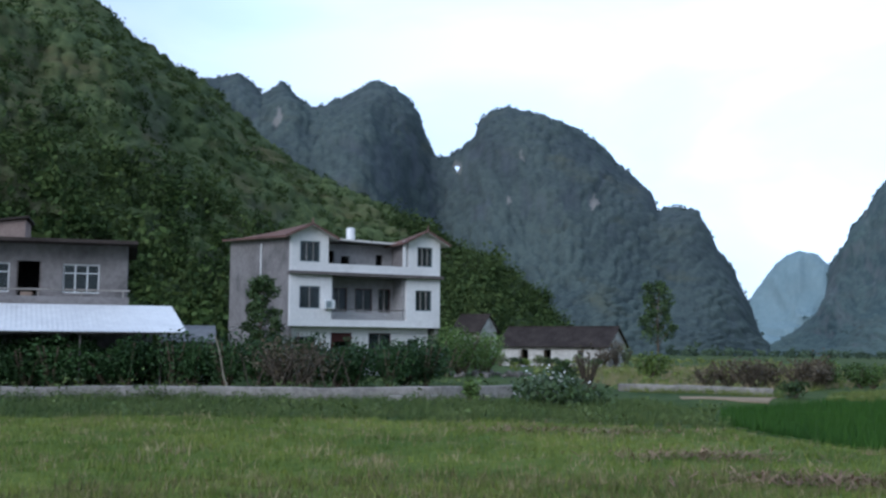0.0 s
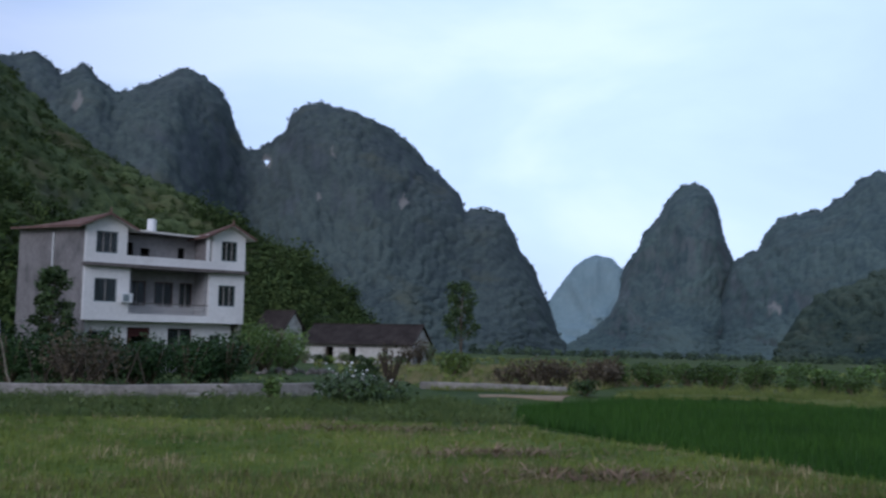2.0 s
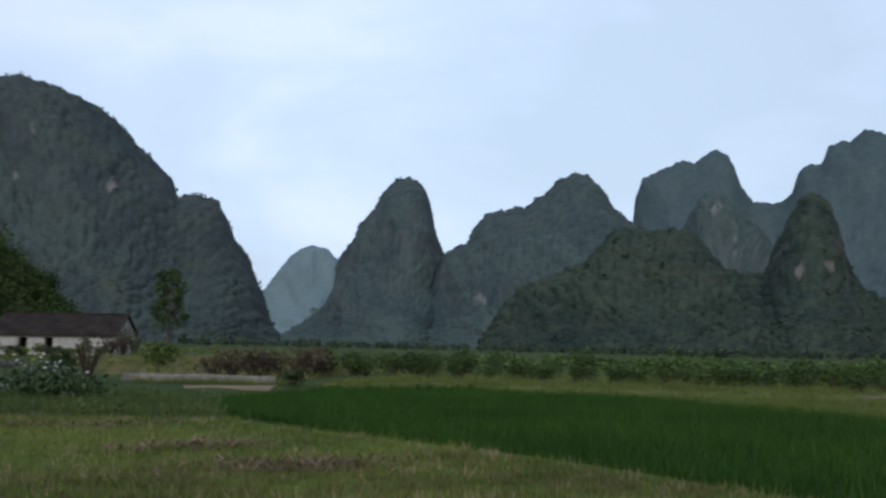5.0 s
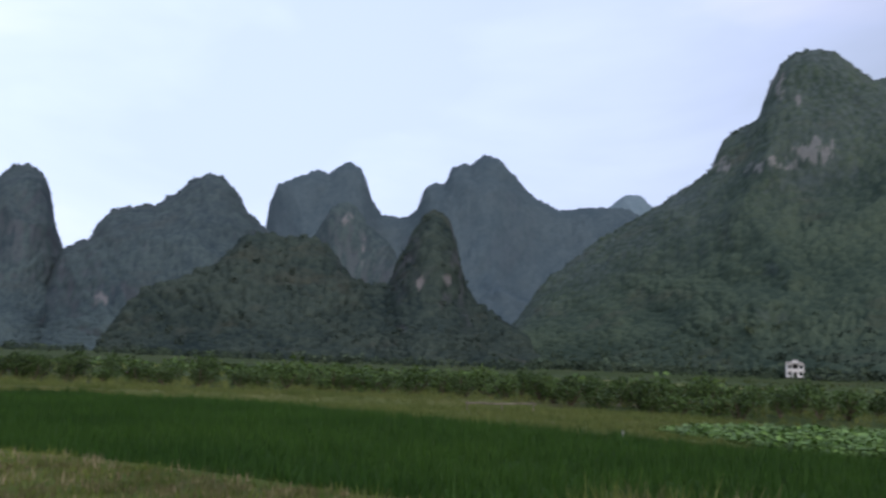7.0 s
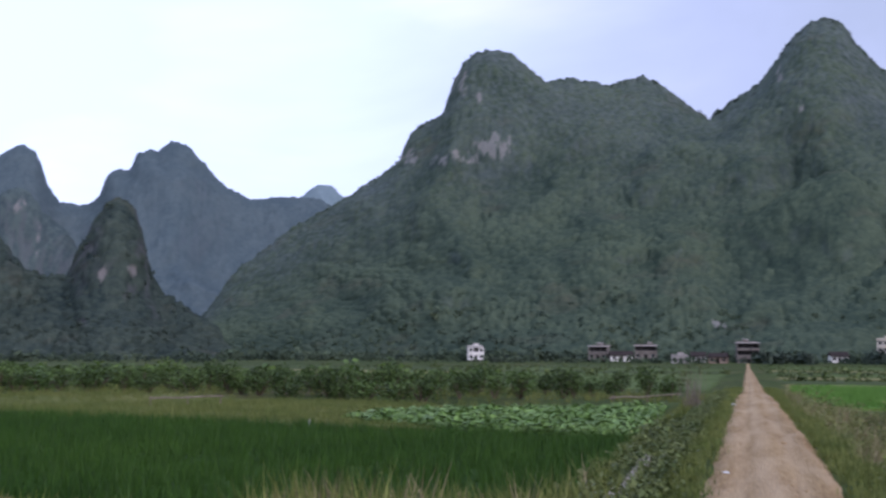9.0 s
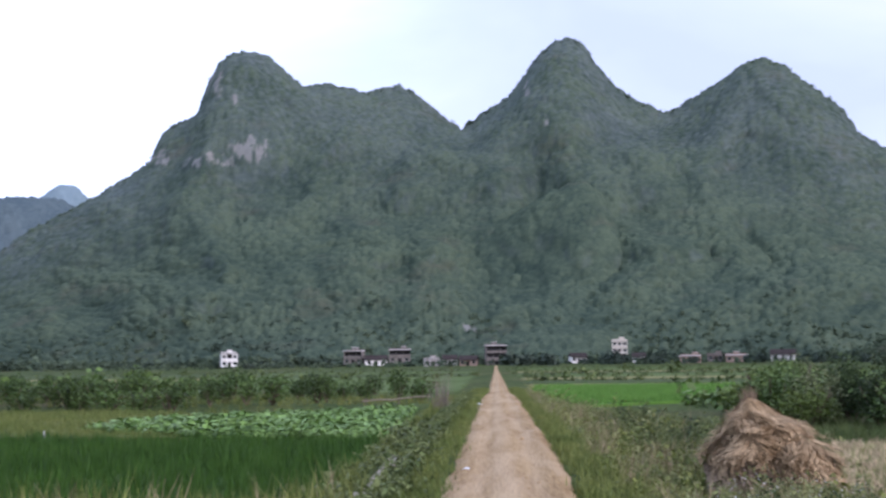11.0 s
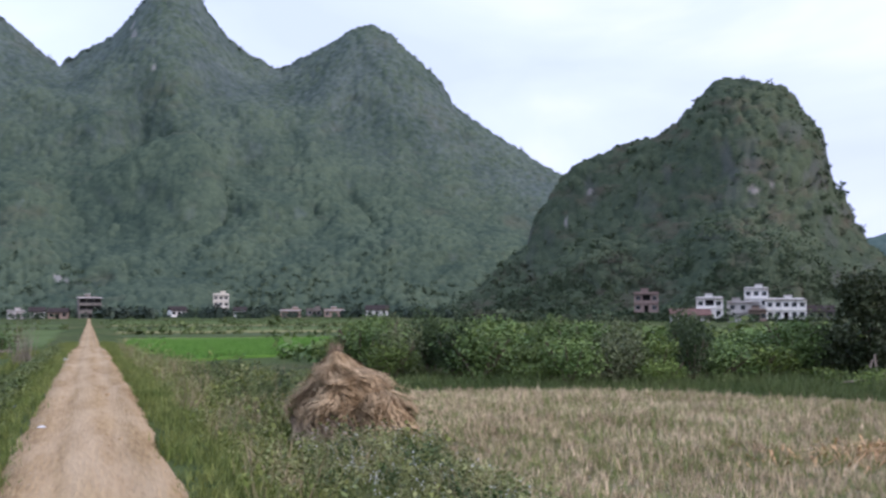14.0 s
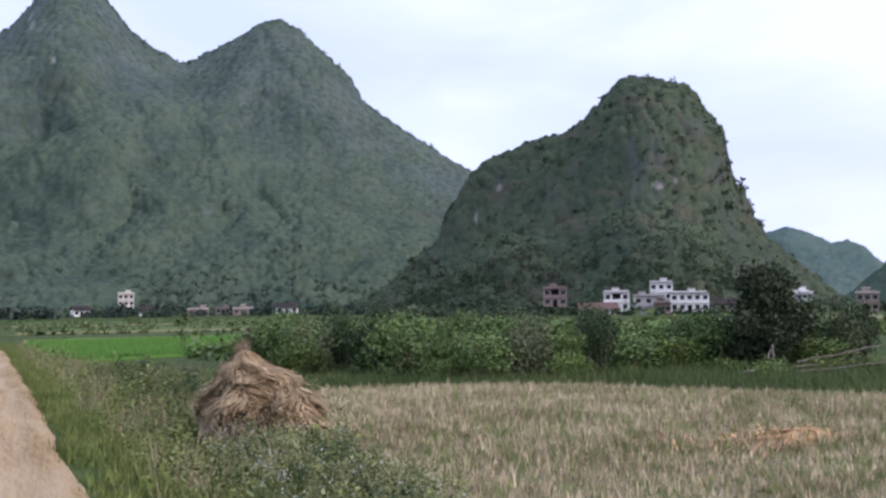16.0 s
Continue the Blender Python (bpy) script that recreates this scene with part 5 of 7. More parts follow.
M["brick_wall"] = surface("brick_wall", (0.200, 0.150, 0.130), (0.300, 0.235, 0.205), scale=0.8, fine=9, bump=0.4)
M["brown_wall"] = surface("brown_wall", (0.24, 0.18, 0.14), (0.36, 0.28, 0.22), scale=0.4, fine=4, bump=0.2)
M["cream_wall"] = surface("cream_wall", (0.56, 0.52, 0.42), (0.68, 0.64, 0.54), scale=0.4, fine=4, bump=0.1)
M["roof_tile"] = surface("roof_tile", (0.030, 0.025, 0.023), (0.068, 0.056, 0.050), scale=0.7, fine=8, bump=0.8, bump_scale=12, stretch=(1, 1, 1))
M["red_tile"] = surface("red_tile", (0.11, 0.070, 0.060), (0.20, 0.125, 0.105), scale=0.8, fine=8, bump=0.5)
M["sheet_metal"] = surface("sheet_metal", (0.62, 0.62, 0.63), (0.72, 0.72, 0.72), scale=0.4, fine=3, rough=0.45, bump=0.05, stain=(0.5, 0.5, 0.5), stain_scale=0.6, stain_at=(0.6, 0.8))
M["grey_sheet"] = surface("grey_sheet", (0.15, 0.15, 0.155), (0.22, 0.22, 0.225), scale=0.8, fine=5, bump=0.2)
M["frame_grey"] = surface("frame_grey", (0.17, 0.21, 0.22), (0.24, 0.28, 0.29), scale=2, fine=9, bump=0)
M["frame_white"] = surface("frame_white", (0.60, 0.62, 0.62), (0.74, 0.75, 0.75), scale=2, fine=9, bump=0)
M["rail"] = surface("rail", (0.08, 0.07, 0.065), (0.16, 0.14, 0.13), scale=2, fine=9, bump=0, rough=0.5)
M["red_door"] = surface("red_door", (0.05, 0.022, 0.022), (0.085, 0.04, 0.036), scale=1, fine=6, bump=0)
# near-black colour for the shade of rooms, on sheets added behind openings
M["room_shade"] = surface("room_shade", (0.035, 0.036, 0.038), (0.06, 0.06, 0.06), scale=1, fine=4, bump=0)
M["tank"] = surface("tank", (0.66, 0.66, 0.65), (0.78, 0.78, 0.77), scale=2, fine=9, rough=0.35, bump=0.05)
glass = bpy.data.materials.new("window_glass")
glass.use_nodes = True
gb = glass.node_tree.nodes["Principled BSDF"]
gb.inputs["Base Color"].default_value, gb.inputs["Roughness"].default_value, gb.inputs["IOR"].default_value = (0.22, 0.28, 0.29, 1), 0.08, 1.3
gb.inputs["Transmission Weight"].default_value = 0.9
M["glass"] = glass


def window(parent, a0, a1, z0, z1, y, frame_mat, bars=2, transom=0.0, thick=0.06):
    """A framed window in an opening: frame, each pane, set at depth y behind the wall's face."""
    bm = boxes((a0, a0 + thick, y, y + 0.07, z0, z1), (a1 - thick, a1, y, y + 0.07, z0, z1), (a0 + thick, a1 - thick, y, y + 0.07, z0, z0 + thick), (a0 + thick, a1 - thick, y, y + 0.07, z1 - thick, z1))
    zt = z1 - transom if transom else z1 - thick
    mull = []
    for k in range(1, bars):
        x = a0 + (a1 - a0) * k / bars
        mull.append((x - 0.03, x + 0.03, y - 0.01, y + 0.065, z0 + thick, z1 - thick))
    if transom:
        box(bm, a0 + thick, a1 - thick, y + 0.008, y + 0.062, zt - 0.025, zt + 0.025)
    w = part("window", bm, frame_mat, parent)
    for r in mull:
        part("mullion", boxes(r), M["frame_white"] if transom else M["pale_cement"], w)
    for k in range(bars):
        x0, x1 = a0 + (a1 - a0) * k / bars + 0.03, a0 + (a1 - a0) * (k + 1) / bars - 0.03
        part("pane", boxes((x0, x1, y + 0.03, y + 0.036, z0 + 0.04, z1 - 0.04)), M["glass"], w)
    return w


def slope(bm, a, b, c, d, t=0.12):
    """A roof slab over four corners, t thick downwards."""
    top = [bm.verts.new(Vector(p)) for p in (a, b, c, d)]
    low = [bm.verts.new(Vector(p) - Vector((0, 0, t))) for p in (a, b, c, d)]
    bm.faces.new(top)
    bm.faces.new(low[::-1])
    for k in range(4):
        bm.faces.new((top[k], low[k], low[(k + 1) % 4], top[(k + 1) % 4]))
    return bm


# the white three-storey house: x along the front, y into the house
def white_house():
    h = tagged(new("white_house"), "three-storey white house with grey cement side and balcony", "house")
    W, D = 10.4, 13.0
    Z1, Z2, Z3 = 3.25, 6.5, 8.75
    front = bmesh.new()
    # ground floor, set back under the upper floors
    panel(front, 0.1, W - 0.5, 0, Z1 - 0.14, 0.7, 0.94, [(0.6, 2.0, 0.9, 2.5), (3.0, 4.45, 0, 2.75), (5.6, 7.2, 0.9, 2.75), (8.4, 9.2, 1.2, 2.4)])
    part("ground_floor_wall", front, M["white_wall"], h)
    bm = bmesh.new()
    panel(bm, 0, 2.75, Z1, Z2 - 0.2, 0, 0.24, [(0.62, 2.0, Z1 + 0.95, Z1 + 2.35)])
    part("front_wall", bm, M["white_wall"], h)
    bm = bmesh.new()
    panel(bm, 7.95, W, Z1, Z2 - 0.2, 0, 0.24, [(8.6, 9.8, Z1 + 0.95, Z1 + 2.3)])
    part("front_wall", bm, M["white_wall"], h)
    part("front_beam", boxes((2.75, 7.95, 0, 0.24, Z1, Z1 + 0.3)), M["white_wall"], h)
    # loggia of the middle floor
    bm = bmesh.new()
    panel(bm, 2.75, 7.95, Z1, Z2 - 0.2, 1.7, 1.94, [(3.37, 4.5, Z1 + 0.85, Z1 + 2.4), (5.05, 6.3, Z1 + 0.85, Z1 + 2.4), (6.72, 7.6, Z1 + 0.85, Z1 + 2.4)])
    box(bm, 2.75, 2.95, 0.24, 1.7, Z1, Z2 - 0.2)
    box(bm, 7.75, 7.95, 0.24, 1.7, Z1, Z2 - 0.2)
    part("loggia_wall", bm, M["loggia"], h)
    # top floor: two gabled bays and a terrace between them
    for a0, a1, w0, w1 in ((0, 2.5, 0.62, 1.95), (8.1, W, 8.72, 9.85)):
        bm = bmesh.new()
        panel(bm, a0, a1, Z2, Z3, 0, 0.24, [(w0, w1, Z2 + 0.6, Z2 + 1.9)])
        mid = (a0 + a1) / 2
        vs = [bm.verts.new(p) for p in ((a0, 0, Z3), (a1, 0, Z3), (mid, 0, Z3 + 0.62), (a0, 0.24, Z3), (a1, 0.24, Z3), (mid, 0.24, Z3 + 0.62))]
        for q in ((0, 1, 2), (5, 4, 3), (0, 3, 4, 1), (1, 4, 5, 2), (2, 5, 3, 0)):
            bm.faces.new([vs[k] for k in q])
        part("gable_wall", bm, M["white_wall"], h)
        window(h, w0, w1, Z2 + 0.6, Z2 + 1.9, 0.08, M["frame_grey"], 3)
        bm = bmesh.new()
        dd = D + 0.3 if a0 == 0 else 7.0
        up, top = (0.95, 1.0) if a0 == 0 else (0.0, 0.2)
        slope(bm, (a0 - 0.55, -0.5, Z3 - 0.12), (mid, -0.5, Z3 + 0.76), (mid, dd, Z3 + top), (a0 - 0.55, dd, Z3 - 0.12 + up), 0.14)
        slope(bm, (mid, -0.5, Z3 + 0.76), (a1 + 0.55, -0.5, Z3 - 0.12), (a1 + 0.55, dd, Z3 - 0.12), (mid, dd, Z3 + top), 0.14)
        r = part("roof", bm, M["red_tile"], h, "reddish-brown tiled gable roof")
        e = 0.15
        bm = bmesh.new()
        slope(bm, (a0 - 0.5, -0.44, Z3 - 0.10 - e), (mid, -0.44, Z3 + 0.76 - e), (mid, dd, Z3 + top - e), (a0 - 0.5, dd, Z3 - 0.10 + up - e), 0.02)
        slope(bm, (mid, -0.44, Z3 + 0.76 - e), (a1 + 0.5, -0.44, Z3 - 0.10 - e), (a1 + 0.5, dd, Z3 - 0.10 - e), (mid, dd, Z3 + top - e), 0.02)
        part("soffit", bm, M["roof_edge"], r, "pale underside of the eaves")
        part("ridge_finial", cone(bmesh.new(), (mid, -0.45, Z3 + 0.7), (mid, -0.5, Z3 + 1.05), 0.09, 0.03), M["red_tile"], r)
        # inner side wall towards the terrace
        s0 = a1 - 0.2 if a0 == 0 else a0
        part("bay_wall", boxes((s0, s0 + 0.2, 0.24, 6.6, Z2, Z3 - 0.1)), M["cement"], h)
    part("terrace_parapet", boxes((2.5, 8.1, 0, 0.2, Z2, Z2 + 0.55)), M["white_wall"], h)
    part("terrace_rail", boxes((7.75, 7.95, 0.05, 0.2, Z2 + 0.55, Z3)), M["white_wall"], h)
    bm = bmesh.new()
    panel(bm, 2.5, 8.1, Z2, Z3 - 0.15, 2.6, 2.8, [(2.75, 3.9, Z2 + 0.6, Z2 + 1.6), (4.4, 5.0, Z2 + 0.4, Z2 + 1.3), (6.9, 7.4, Z2 + 0.5, Z2 + 1.5)])
    part("terrace_back_wall", bm, M["loggia"], h)
    part("inner_wall", boxes((2.5, 8.1, 3.6, 3.7, Z2, Z3 - 0.1)), M["room_shade"], h)
    part("terrace_roof", slope(bmesh.new(), (2.5, 1.5, Z3 + 0.12), (8.1, 1.5, Z3 - 0.02), (8.1, D, Z3 + 0.35), (2.5, D, Z3 + 0.55), 0.12), M["roof_edge"], h)
    # floors, string courses, sides, back
    part("floor_slab", boxes((0, W, -0.02, D, Z1 - 0.14, Z1)), M["white_wall"], h)
    part("floor_slab", boxes((0.26, W - 0.26, 0.26, D - 0.26, Z2 - 0.2, Z2)), M["cement"], h)
    part("string_course", boxes((-0.1, W + 0.1, -0.35, 0.24, Z2 - 0.2, Z2)), M["rail"], h, "dark brown ledge")
    bm = boxes((0.0, 0.24, 0.24, D, 0, Z3))
    for v in bm.verts:
        if v.co.z > 1 and v.co.y > 1:
            v.co.z += 0.9
    part("side_wall", bm, M["cement"], h, "bare grey cement side wall")
    part("side_wall", boxes((W - 0.24, W, 0.24, D, 0, Z3)), M["cement"], h)
    part("back_wall", boxes((0.24, W - 0.24, D - 0.24, D, 0, Z3)), M["cement"], h)
    part("inner_wall", boxes((0.24, W - 0.24, 4.6, 4.7, 0, Z2)), M["room_shade"], h)
    part("inner_wall", boxes((0.24, 2.3, 4.6, 4.7, Z2, Z3)), M["room_shade"], h)
    part("drain_pipe", cone(bmesh.new(), (-0.07, 5.6, 0.3), (-0.07, 5.6, Z3 - 0.1), 0.06, 0.06, 8), M["frame_white"], h)
    # windows and doors
    window(h, 0.62, 2.0, Z1 + 0.95, Z1 + 2.35, 0.08, M["frame_grey"], 2)
    window(h, 8.6, 9.8, Z1 + 0.95, Z1 + 2.3, 0.08, M["frame_grey"], 3)
    window(h, 3.37, 4.5, Z1 + 0.85, Z1 + 2.4, 1.78, M["red_door"], 2)
    window(h, 5.05, 6.3, Z1 + 0.85, Z1 + 2.4, 1.78, M["red_door"], 2)
    window(h, 6.72, 7.6, Z1 + 0.85, Z1 + 2.4, 1.78, M["red_door"], 2)
    window(h, 0.6, 2.0, 0.9, 2.5, 0.78, M["frame_grey"], 2)
    window(h, 5.6, 7.2, 0.9, 2.75, 0.78, M["red_door"], 2)
    window(h, 8.4, 9.2, 1.2, 2.4, 0.78, M["frame_grey"], 2)
    part("door", boxes((3.0, 3.3, 0.78, 0.84, 0, 2.75), (4.15, 4.45, 0.78, 0.84, 0, 2.75), (3.3, 4.15, 0.79, 0.83, 2.2, 2.75)), M["red_door"], h, "dark red door standing open")
    # balcony rail
    rail = part("balcony_rail", boxes((2.8, 7.9, 0.02, 0.07, Z1 + 0.92, Z1 + 0.98)), M["rail"], h)
    for k in range(27):
        x = 2.9 + k * 4.9 / 26
        part("baluster", cone(bmesh.new(), (x, 0.045, Z1 + 0.3), (x, 0.045, Z1 + 0.92), 0.016, 0.016, 5), M["frame_white"], rail)
    ac = part("air_conditioner", boxes((2.2, 2.85, -0.34, -0.02, Z1 + 0.95, Z1 + 1.5)), M["frame_white"], h, "white air conditioner unit on the wall")
    part("fan_grille", boxes((2.27, 2.62, -0.355, -0.34, Z1 + 1.02, Z1 + 1.43)), M["frame_grey"], ac)
    part("bracket", boxes((2.3, 2.36, -0.3, 0, Z1 + 0.88, Z1 + 0.95)), M["rail"], ac)
    tk = part("water_tank", cone(bmesh.new(), (5.9, 4.6, Z3 + 0.1), (5.9, 4.6, Z3 + 1.12), 0.29, 0.29, 20), M["tank"], h, "round white water tank on the roof")
    part("tank_lid", cone(bmesh.new(), (5.9, 4.6, Z3 + 1.12), (5.9, 4.6, Z3 + 1.2), 0.31, 0.18, 20), M["tank"], tk)
    h.matrix_basis = pose(-9.56, 63.3, -0.25, 0, 0, 28)
    return h


white_house()


# the grey two-storey building with the long white awning: x runs left from its corner as minus
def grey_house():
    h = tagged(new("grey_house"), "two-storey bare grey cement house with flat slab roof", "house")
    L, D = 15.0, 8.0
    Z1, Z2 = 3.35, 6.55
    holes = [(-2.85, -1.25, Z1 + 0.95, Z1 + 2.3), (-4.85, -3.8, Z1, Z1 + 2.4), (-7.1, -5.15, Z1 + 0.95, Z1 + 2.3), (-11, -9.4, Z1 + 0.95, Z1 + 2.3)]
    bm = bmesh.new()
    panel(bm, -L, 0, Z1, Z2, 0, 0.24, holes)
    part("upper_wall", bm, M["cement"], h)
    bm = bmesh.new()
    panel(bm, -L, 0, 0, Z1 - 0.15, 0, 0.24, [(-4, -2.8, 0, 2.1), (-9, -7.4, 0.9, 2.2)])
    part("ground_floor_wall", bm, M["cement"], h)
    part("side_wall", boxes((-0.24, 0, 0.24, D, 0, Z2)), M["cement"], h)
    part("side_wall", boxes((-L, -L + 0.24, 0.24, D, 0, Z2)), M["cement"], h)
    part("back_wall", boxes((-L + 0.24, -0.24, D - 0.24, D, 0, Z2)), M["cement"], h)
    part("inner_wall", boxes((-L + 0.24, -0.24, 3.5, 3.6, 0, Z2)), M["room_shade"], h)
    part("floor_slab", boxes((-L, 0.1, -1.3, D, Z1 - 0.15, Z1)), M["cement"], h)
    part("roof_slab", boxes((-L - 0.2, 0.42, -1.3, D + 0.2, Z2, Z2 + 0.15)), M["roof_tile"], h, "dark weathered flat roof slab")
    window(h, *holes[0], 0.06, M["frame_white"], 3, 0.42)
    window(h, *holes[2], 0.06, M["frame_white"], 3, 0.42)
    window(h, *holes[3], 0.06, M["frame_white"], 3, 0.42)
    part("door_frame", boxes((-4.85, -4.79, 0.02, 0.1, Z1, Z1 + 2.4), (-3.86, -3.8, 0.02, 0.1, Z1, Z1 + 2.4)), M["rail"], h)
    bal = part("balcony_parapet", boxes((-L, 0.1, -1.3, -1.16, Z1, Z1 + 0.74)), M["cement"], h)
    part("rail", boxes((-L, 0.12, -1.32, -1.14, Z1 + 1.0, Z1 + 1.08)), M["pale_cement"], bal)
    for k in range(9):
        x = -L + 0.3 + k * (L - 0.5) / 8
        part("post", boxes((x, x + 0.08, -1.27, -1.19, Z1 + 0.74, Z1 + 1.0)), M["pale_cement"], bal)
    part("crate", boxes((-4.6, -4.1, -0.6, -0.2, Z1 + 0.02, Z1 + 0.95)), M["brown_wall"], h)
    rm = part("rooftop_room", boxes((-9.5, -4.75, 2.0, 5.0, Z2 + 0.15, Z2 + 0.62)), M["brick_wall"], h, "small red brick room on the roof")
    bm = bmesh.new()
    vs = [bm.verts.new(p) for p in ((-9.5, 2.0, Z2 + 0.62), (-4.75, 2.0, Z2 + 0.62), (-4.75, 2.0, Z2 + 1.35), (-9.5, 5.0, Z2 + 0.62), (-4.75, 5.0, Z2 + 0.62), (-4.75, 5.0, Z2 + 1.35))]
    for q in ((0, 1, 2), (5, 4, 3), (1, 4, 5, 2), (2, 5, 3, 0)):
        bm.faces.new([vs[k] for k in q])
    part("gable", bm, M["brick_wall"], rm)
    part("roof", slope(bmesh.new(), (-9.6, 1.8, Z2 + 0.72), (-4.6, 1.8, Z2 + 1.5), (-4.6, 5.2, Z2 + 1.5), (-9.6, 5.2, Z2 + 0.72), 0.1), M["roof_tile"], rm)
    h.matrix_basis = pose(-15.0, 48.6, -0.3, 0, 0, 17)
    # awning in front of it
    a = tagged(new("awning"), "long white corrugated metal awning on posts", "awning")
    n = 190
    V = []
    for k in range(n + 1):
        x = -L - 2 + (L + 4.0) * k / n
        z = 0.014 * (k % 2)
        dx = 0.55 * (k / n)
        V += [(x, -1.45, 3.72 + z), (x + dx * 0.5, -3.1, 3.12 + z), (x + dx, -4.9, 2.48 + z)]
    V = np.array(V)
    low = V - np.array([0, 0, 0.03])
    F = grid_faces(n + 1, 3)
    leaf_part("sheet", np.concatenate([V, low]), np.concatenate([F, F[:, ::-1] + len(V)]), M["sheet_metal"], a)
    for y, z in ((-1.6, 3.58), (-3.1, 3.03), (-4.75, 2.44)):
        part("purlin", boxes((-L - 2, 2.2, y - 0.04, y + 0.04, z - 0.05, z + 0.02)), M["rail"], a)
    for k in range(6):
        x = -L + k * 3.3
        part("post", cone(bmesh.new(), (x, -4.5, 0), (x, -4.5, 2.46), 0.04, 0.04, 8), M["rail"], a)
    part("back_wall", boxes((-L - 2, 1.2, -1.15, -1.0, 0, 3.1)), M["cement"], a, "grey cement wall under the awning")
    a.matrix_basis = pose(-15.0, 48.6, -0.3, 0, 0, 17)


grey_house()


def shed(name, label, at, turn, w, d, h0, h1, roof_mat, wall_mat):
    """A small building with one sloping roof."""
    s = tagged(new(name), label, "shed")
    bm = bmesh.new()
    panel(bm, 0, w, 0, h0 - 0.1, 0, 0.15, [(w * 0.4, w * 0.65, 0, h0 * 0.75)])
    panel(bm, 0.15, d, 0, h0 - 0.1, 0, 0.15, axis="y")
    panel(bm, 0.15, d, 0, h0 - 0.1, w - 0.15, w, axis="y")
    box(bm, 0.15, w - 0.15, d - 0.15, d, 0, h1 - 0.15)
    part("wall", bm, wall_mat, s)
    part("roof", slope(bmesh.new(), (-0.2, -0.3, h0 - 0.02), (w + 0.2, -0.3, h0 - 0.02), (w + 0.2, d + 0.2, h1), (-0.2, d + 0.2, h1), 0.08), roof_mat, s)
    s.matrix_basis = pose(at[0], at[1], gz(*at) - 0.05, 0, 0, turn)
    return s


shed("shed", "low shed with a grey sheet roof beside the awning", (-13.6, 50.0), 14, 2.3, 2.6, 2.1, 2.9, M["grey_sheet"], M["cement"])


def farmhouse(name, label, at, turn, w, d, eave, ridge, holes, wall_mat, roof_mat, front_mat):
    """A long low house with a tiled ridge roof: x along the front."""
    f = tagged(new(name), label, "house")
    bm = bmesh.new()
    panel(bm, 0, w, 0, eave, 0, 0.3, holes)
    part("front_wall", bm, front_mat, f)
    for x in (0, w - 0.3):
        bm = boxes((x, x + 0.3, 0.3, d, 0, eave))
        vs = [bm.verts.new(p) for p in ((x, 0, eave), (x, d, eave), (x, d / 2, ridge - 0.1), (x + 0.3, 0, eave), (x + 0.3, d, eave), (x + 0.3, d / 2, ridge - 0.1))]
        for q in ((0, 1, 2), (5, 4, 3), (1, 4, 5, 2), (2, 5, 3, 0)):
            bm.faces.new([vs[k] for k in q])
        part("gable_wall", bm, wall_mat, f)
    part("back_wall", boxes((0.3, w - 0.3, d - 0.3, d, 0, eave)), wall_mat, f)
    part("inner_wall", boxes((0.3, w - 0.3, d * 0.45, d * 0.45 + 0.1, 0, eave)), M["room_shade"], f)
    bm = bmesh.new()
    k = (ridge - eave) / (d / 2)
    slope(bm, (-0.3, -0.6, eave - 0.6 * k + 0.05), (w + 0.3, -0.6, eave - 0.6 * k + 0.05), (w + 0.3, d / 2, ridge), (-0.3, d / 2, ridge), 0.12)
    slope(bm, (-0.3, d / 2, ridge), (w + 0.3, d / 2, ridge), (w + 0.3, d + 0.6, eave - 0.6 * k + 0.05), (-0.3, d + 0.6, eave - 0.6 * k + 0.05), 0.12)
    r = part("roof", bm, roof_mat, f)
    part("ridge_cap", boxes((-0.35, w + 0.35, d / 2 - 0.12, d / 2 + 0.12, ridge - 0.02, ridge + 0.12)), roof_mat, r)
    n = int(w / 0.45)
    for i in range(n):
        x = -0.1 + i * (w + 0.2) / n
        part("roof_rib", slope(bmesh.new(), (x, -0.62, eave - 0.6 * k + 0.11), (x + 0.16, -0.62, eave - 0.6 * k + 0.11), (x + 0.16, d / 2 - 0.1, ridge + 0.05), (x, d / 2 - 0.1, ridge + 0.05), 0.06), roof_mat, r)
    for a0, a1, z0, z1 in holes:
        if z0 > 0.4:
            window(f, a0, a1, z0, z1, 0.12, M["rail"], 2)
        else:
            part("door", boxes((a0 + 0.05, a0 + 0.12, 0.15, 0.15 + (a1 - a0) * 0.8, 0, z1 - 0.05)), M["bark"], f, "dark wooden door standing open")
    f.matrix_basis = pose(at[0], at[1], gz(*at) - 0.05, 0, 0, turn)
    return f


farmhouse("old_farmhouse", "old single-storey farmhouse with stained white walls and dark tiles", (6.4, 121.5), -26, 13.2, 7.0, 2.6, 4.6,
          [(2.7, 3.6, 0, 1.95), (5.5, 6.4, 0, 1.95), (9.6, 10.3, 1.1, 1.9)], M["old_white"], M["roof_tile"], M["old_white"])
farmhouse("back_house", "small white-gabled house with a dark tiled roof", (1.2, 138.0), -35, 4.2, 4.0, 4.4, 6.3, [(1.5, 2.4, 0, 2.0)], M["old_white"], M["roof_tile"], M["old_white"])


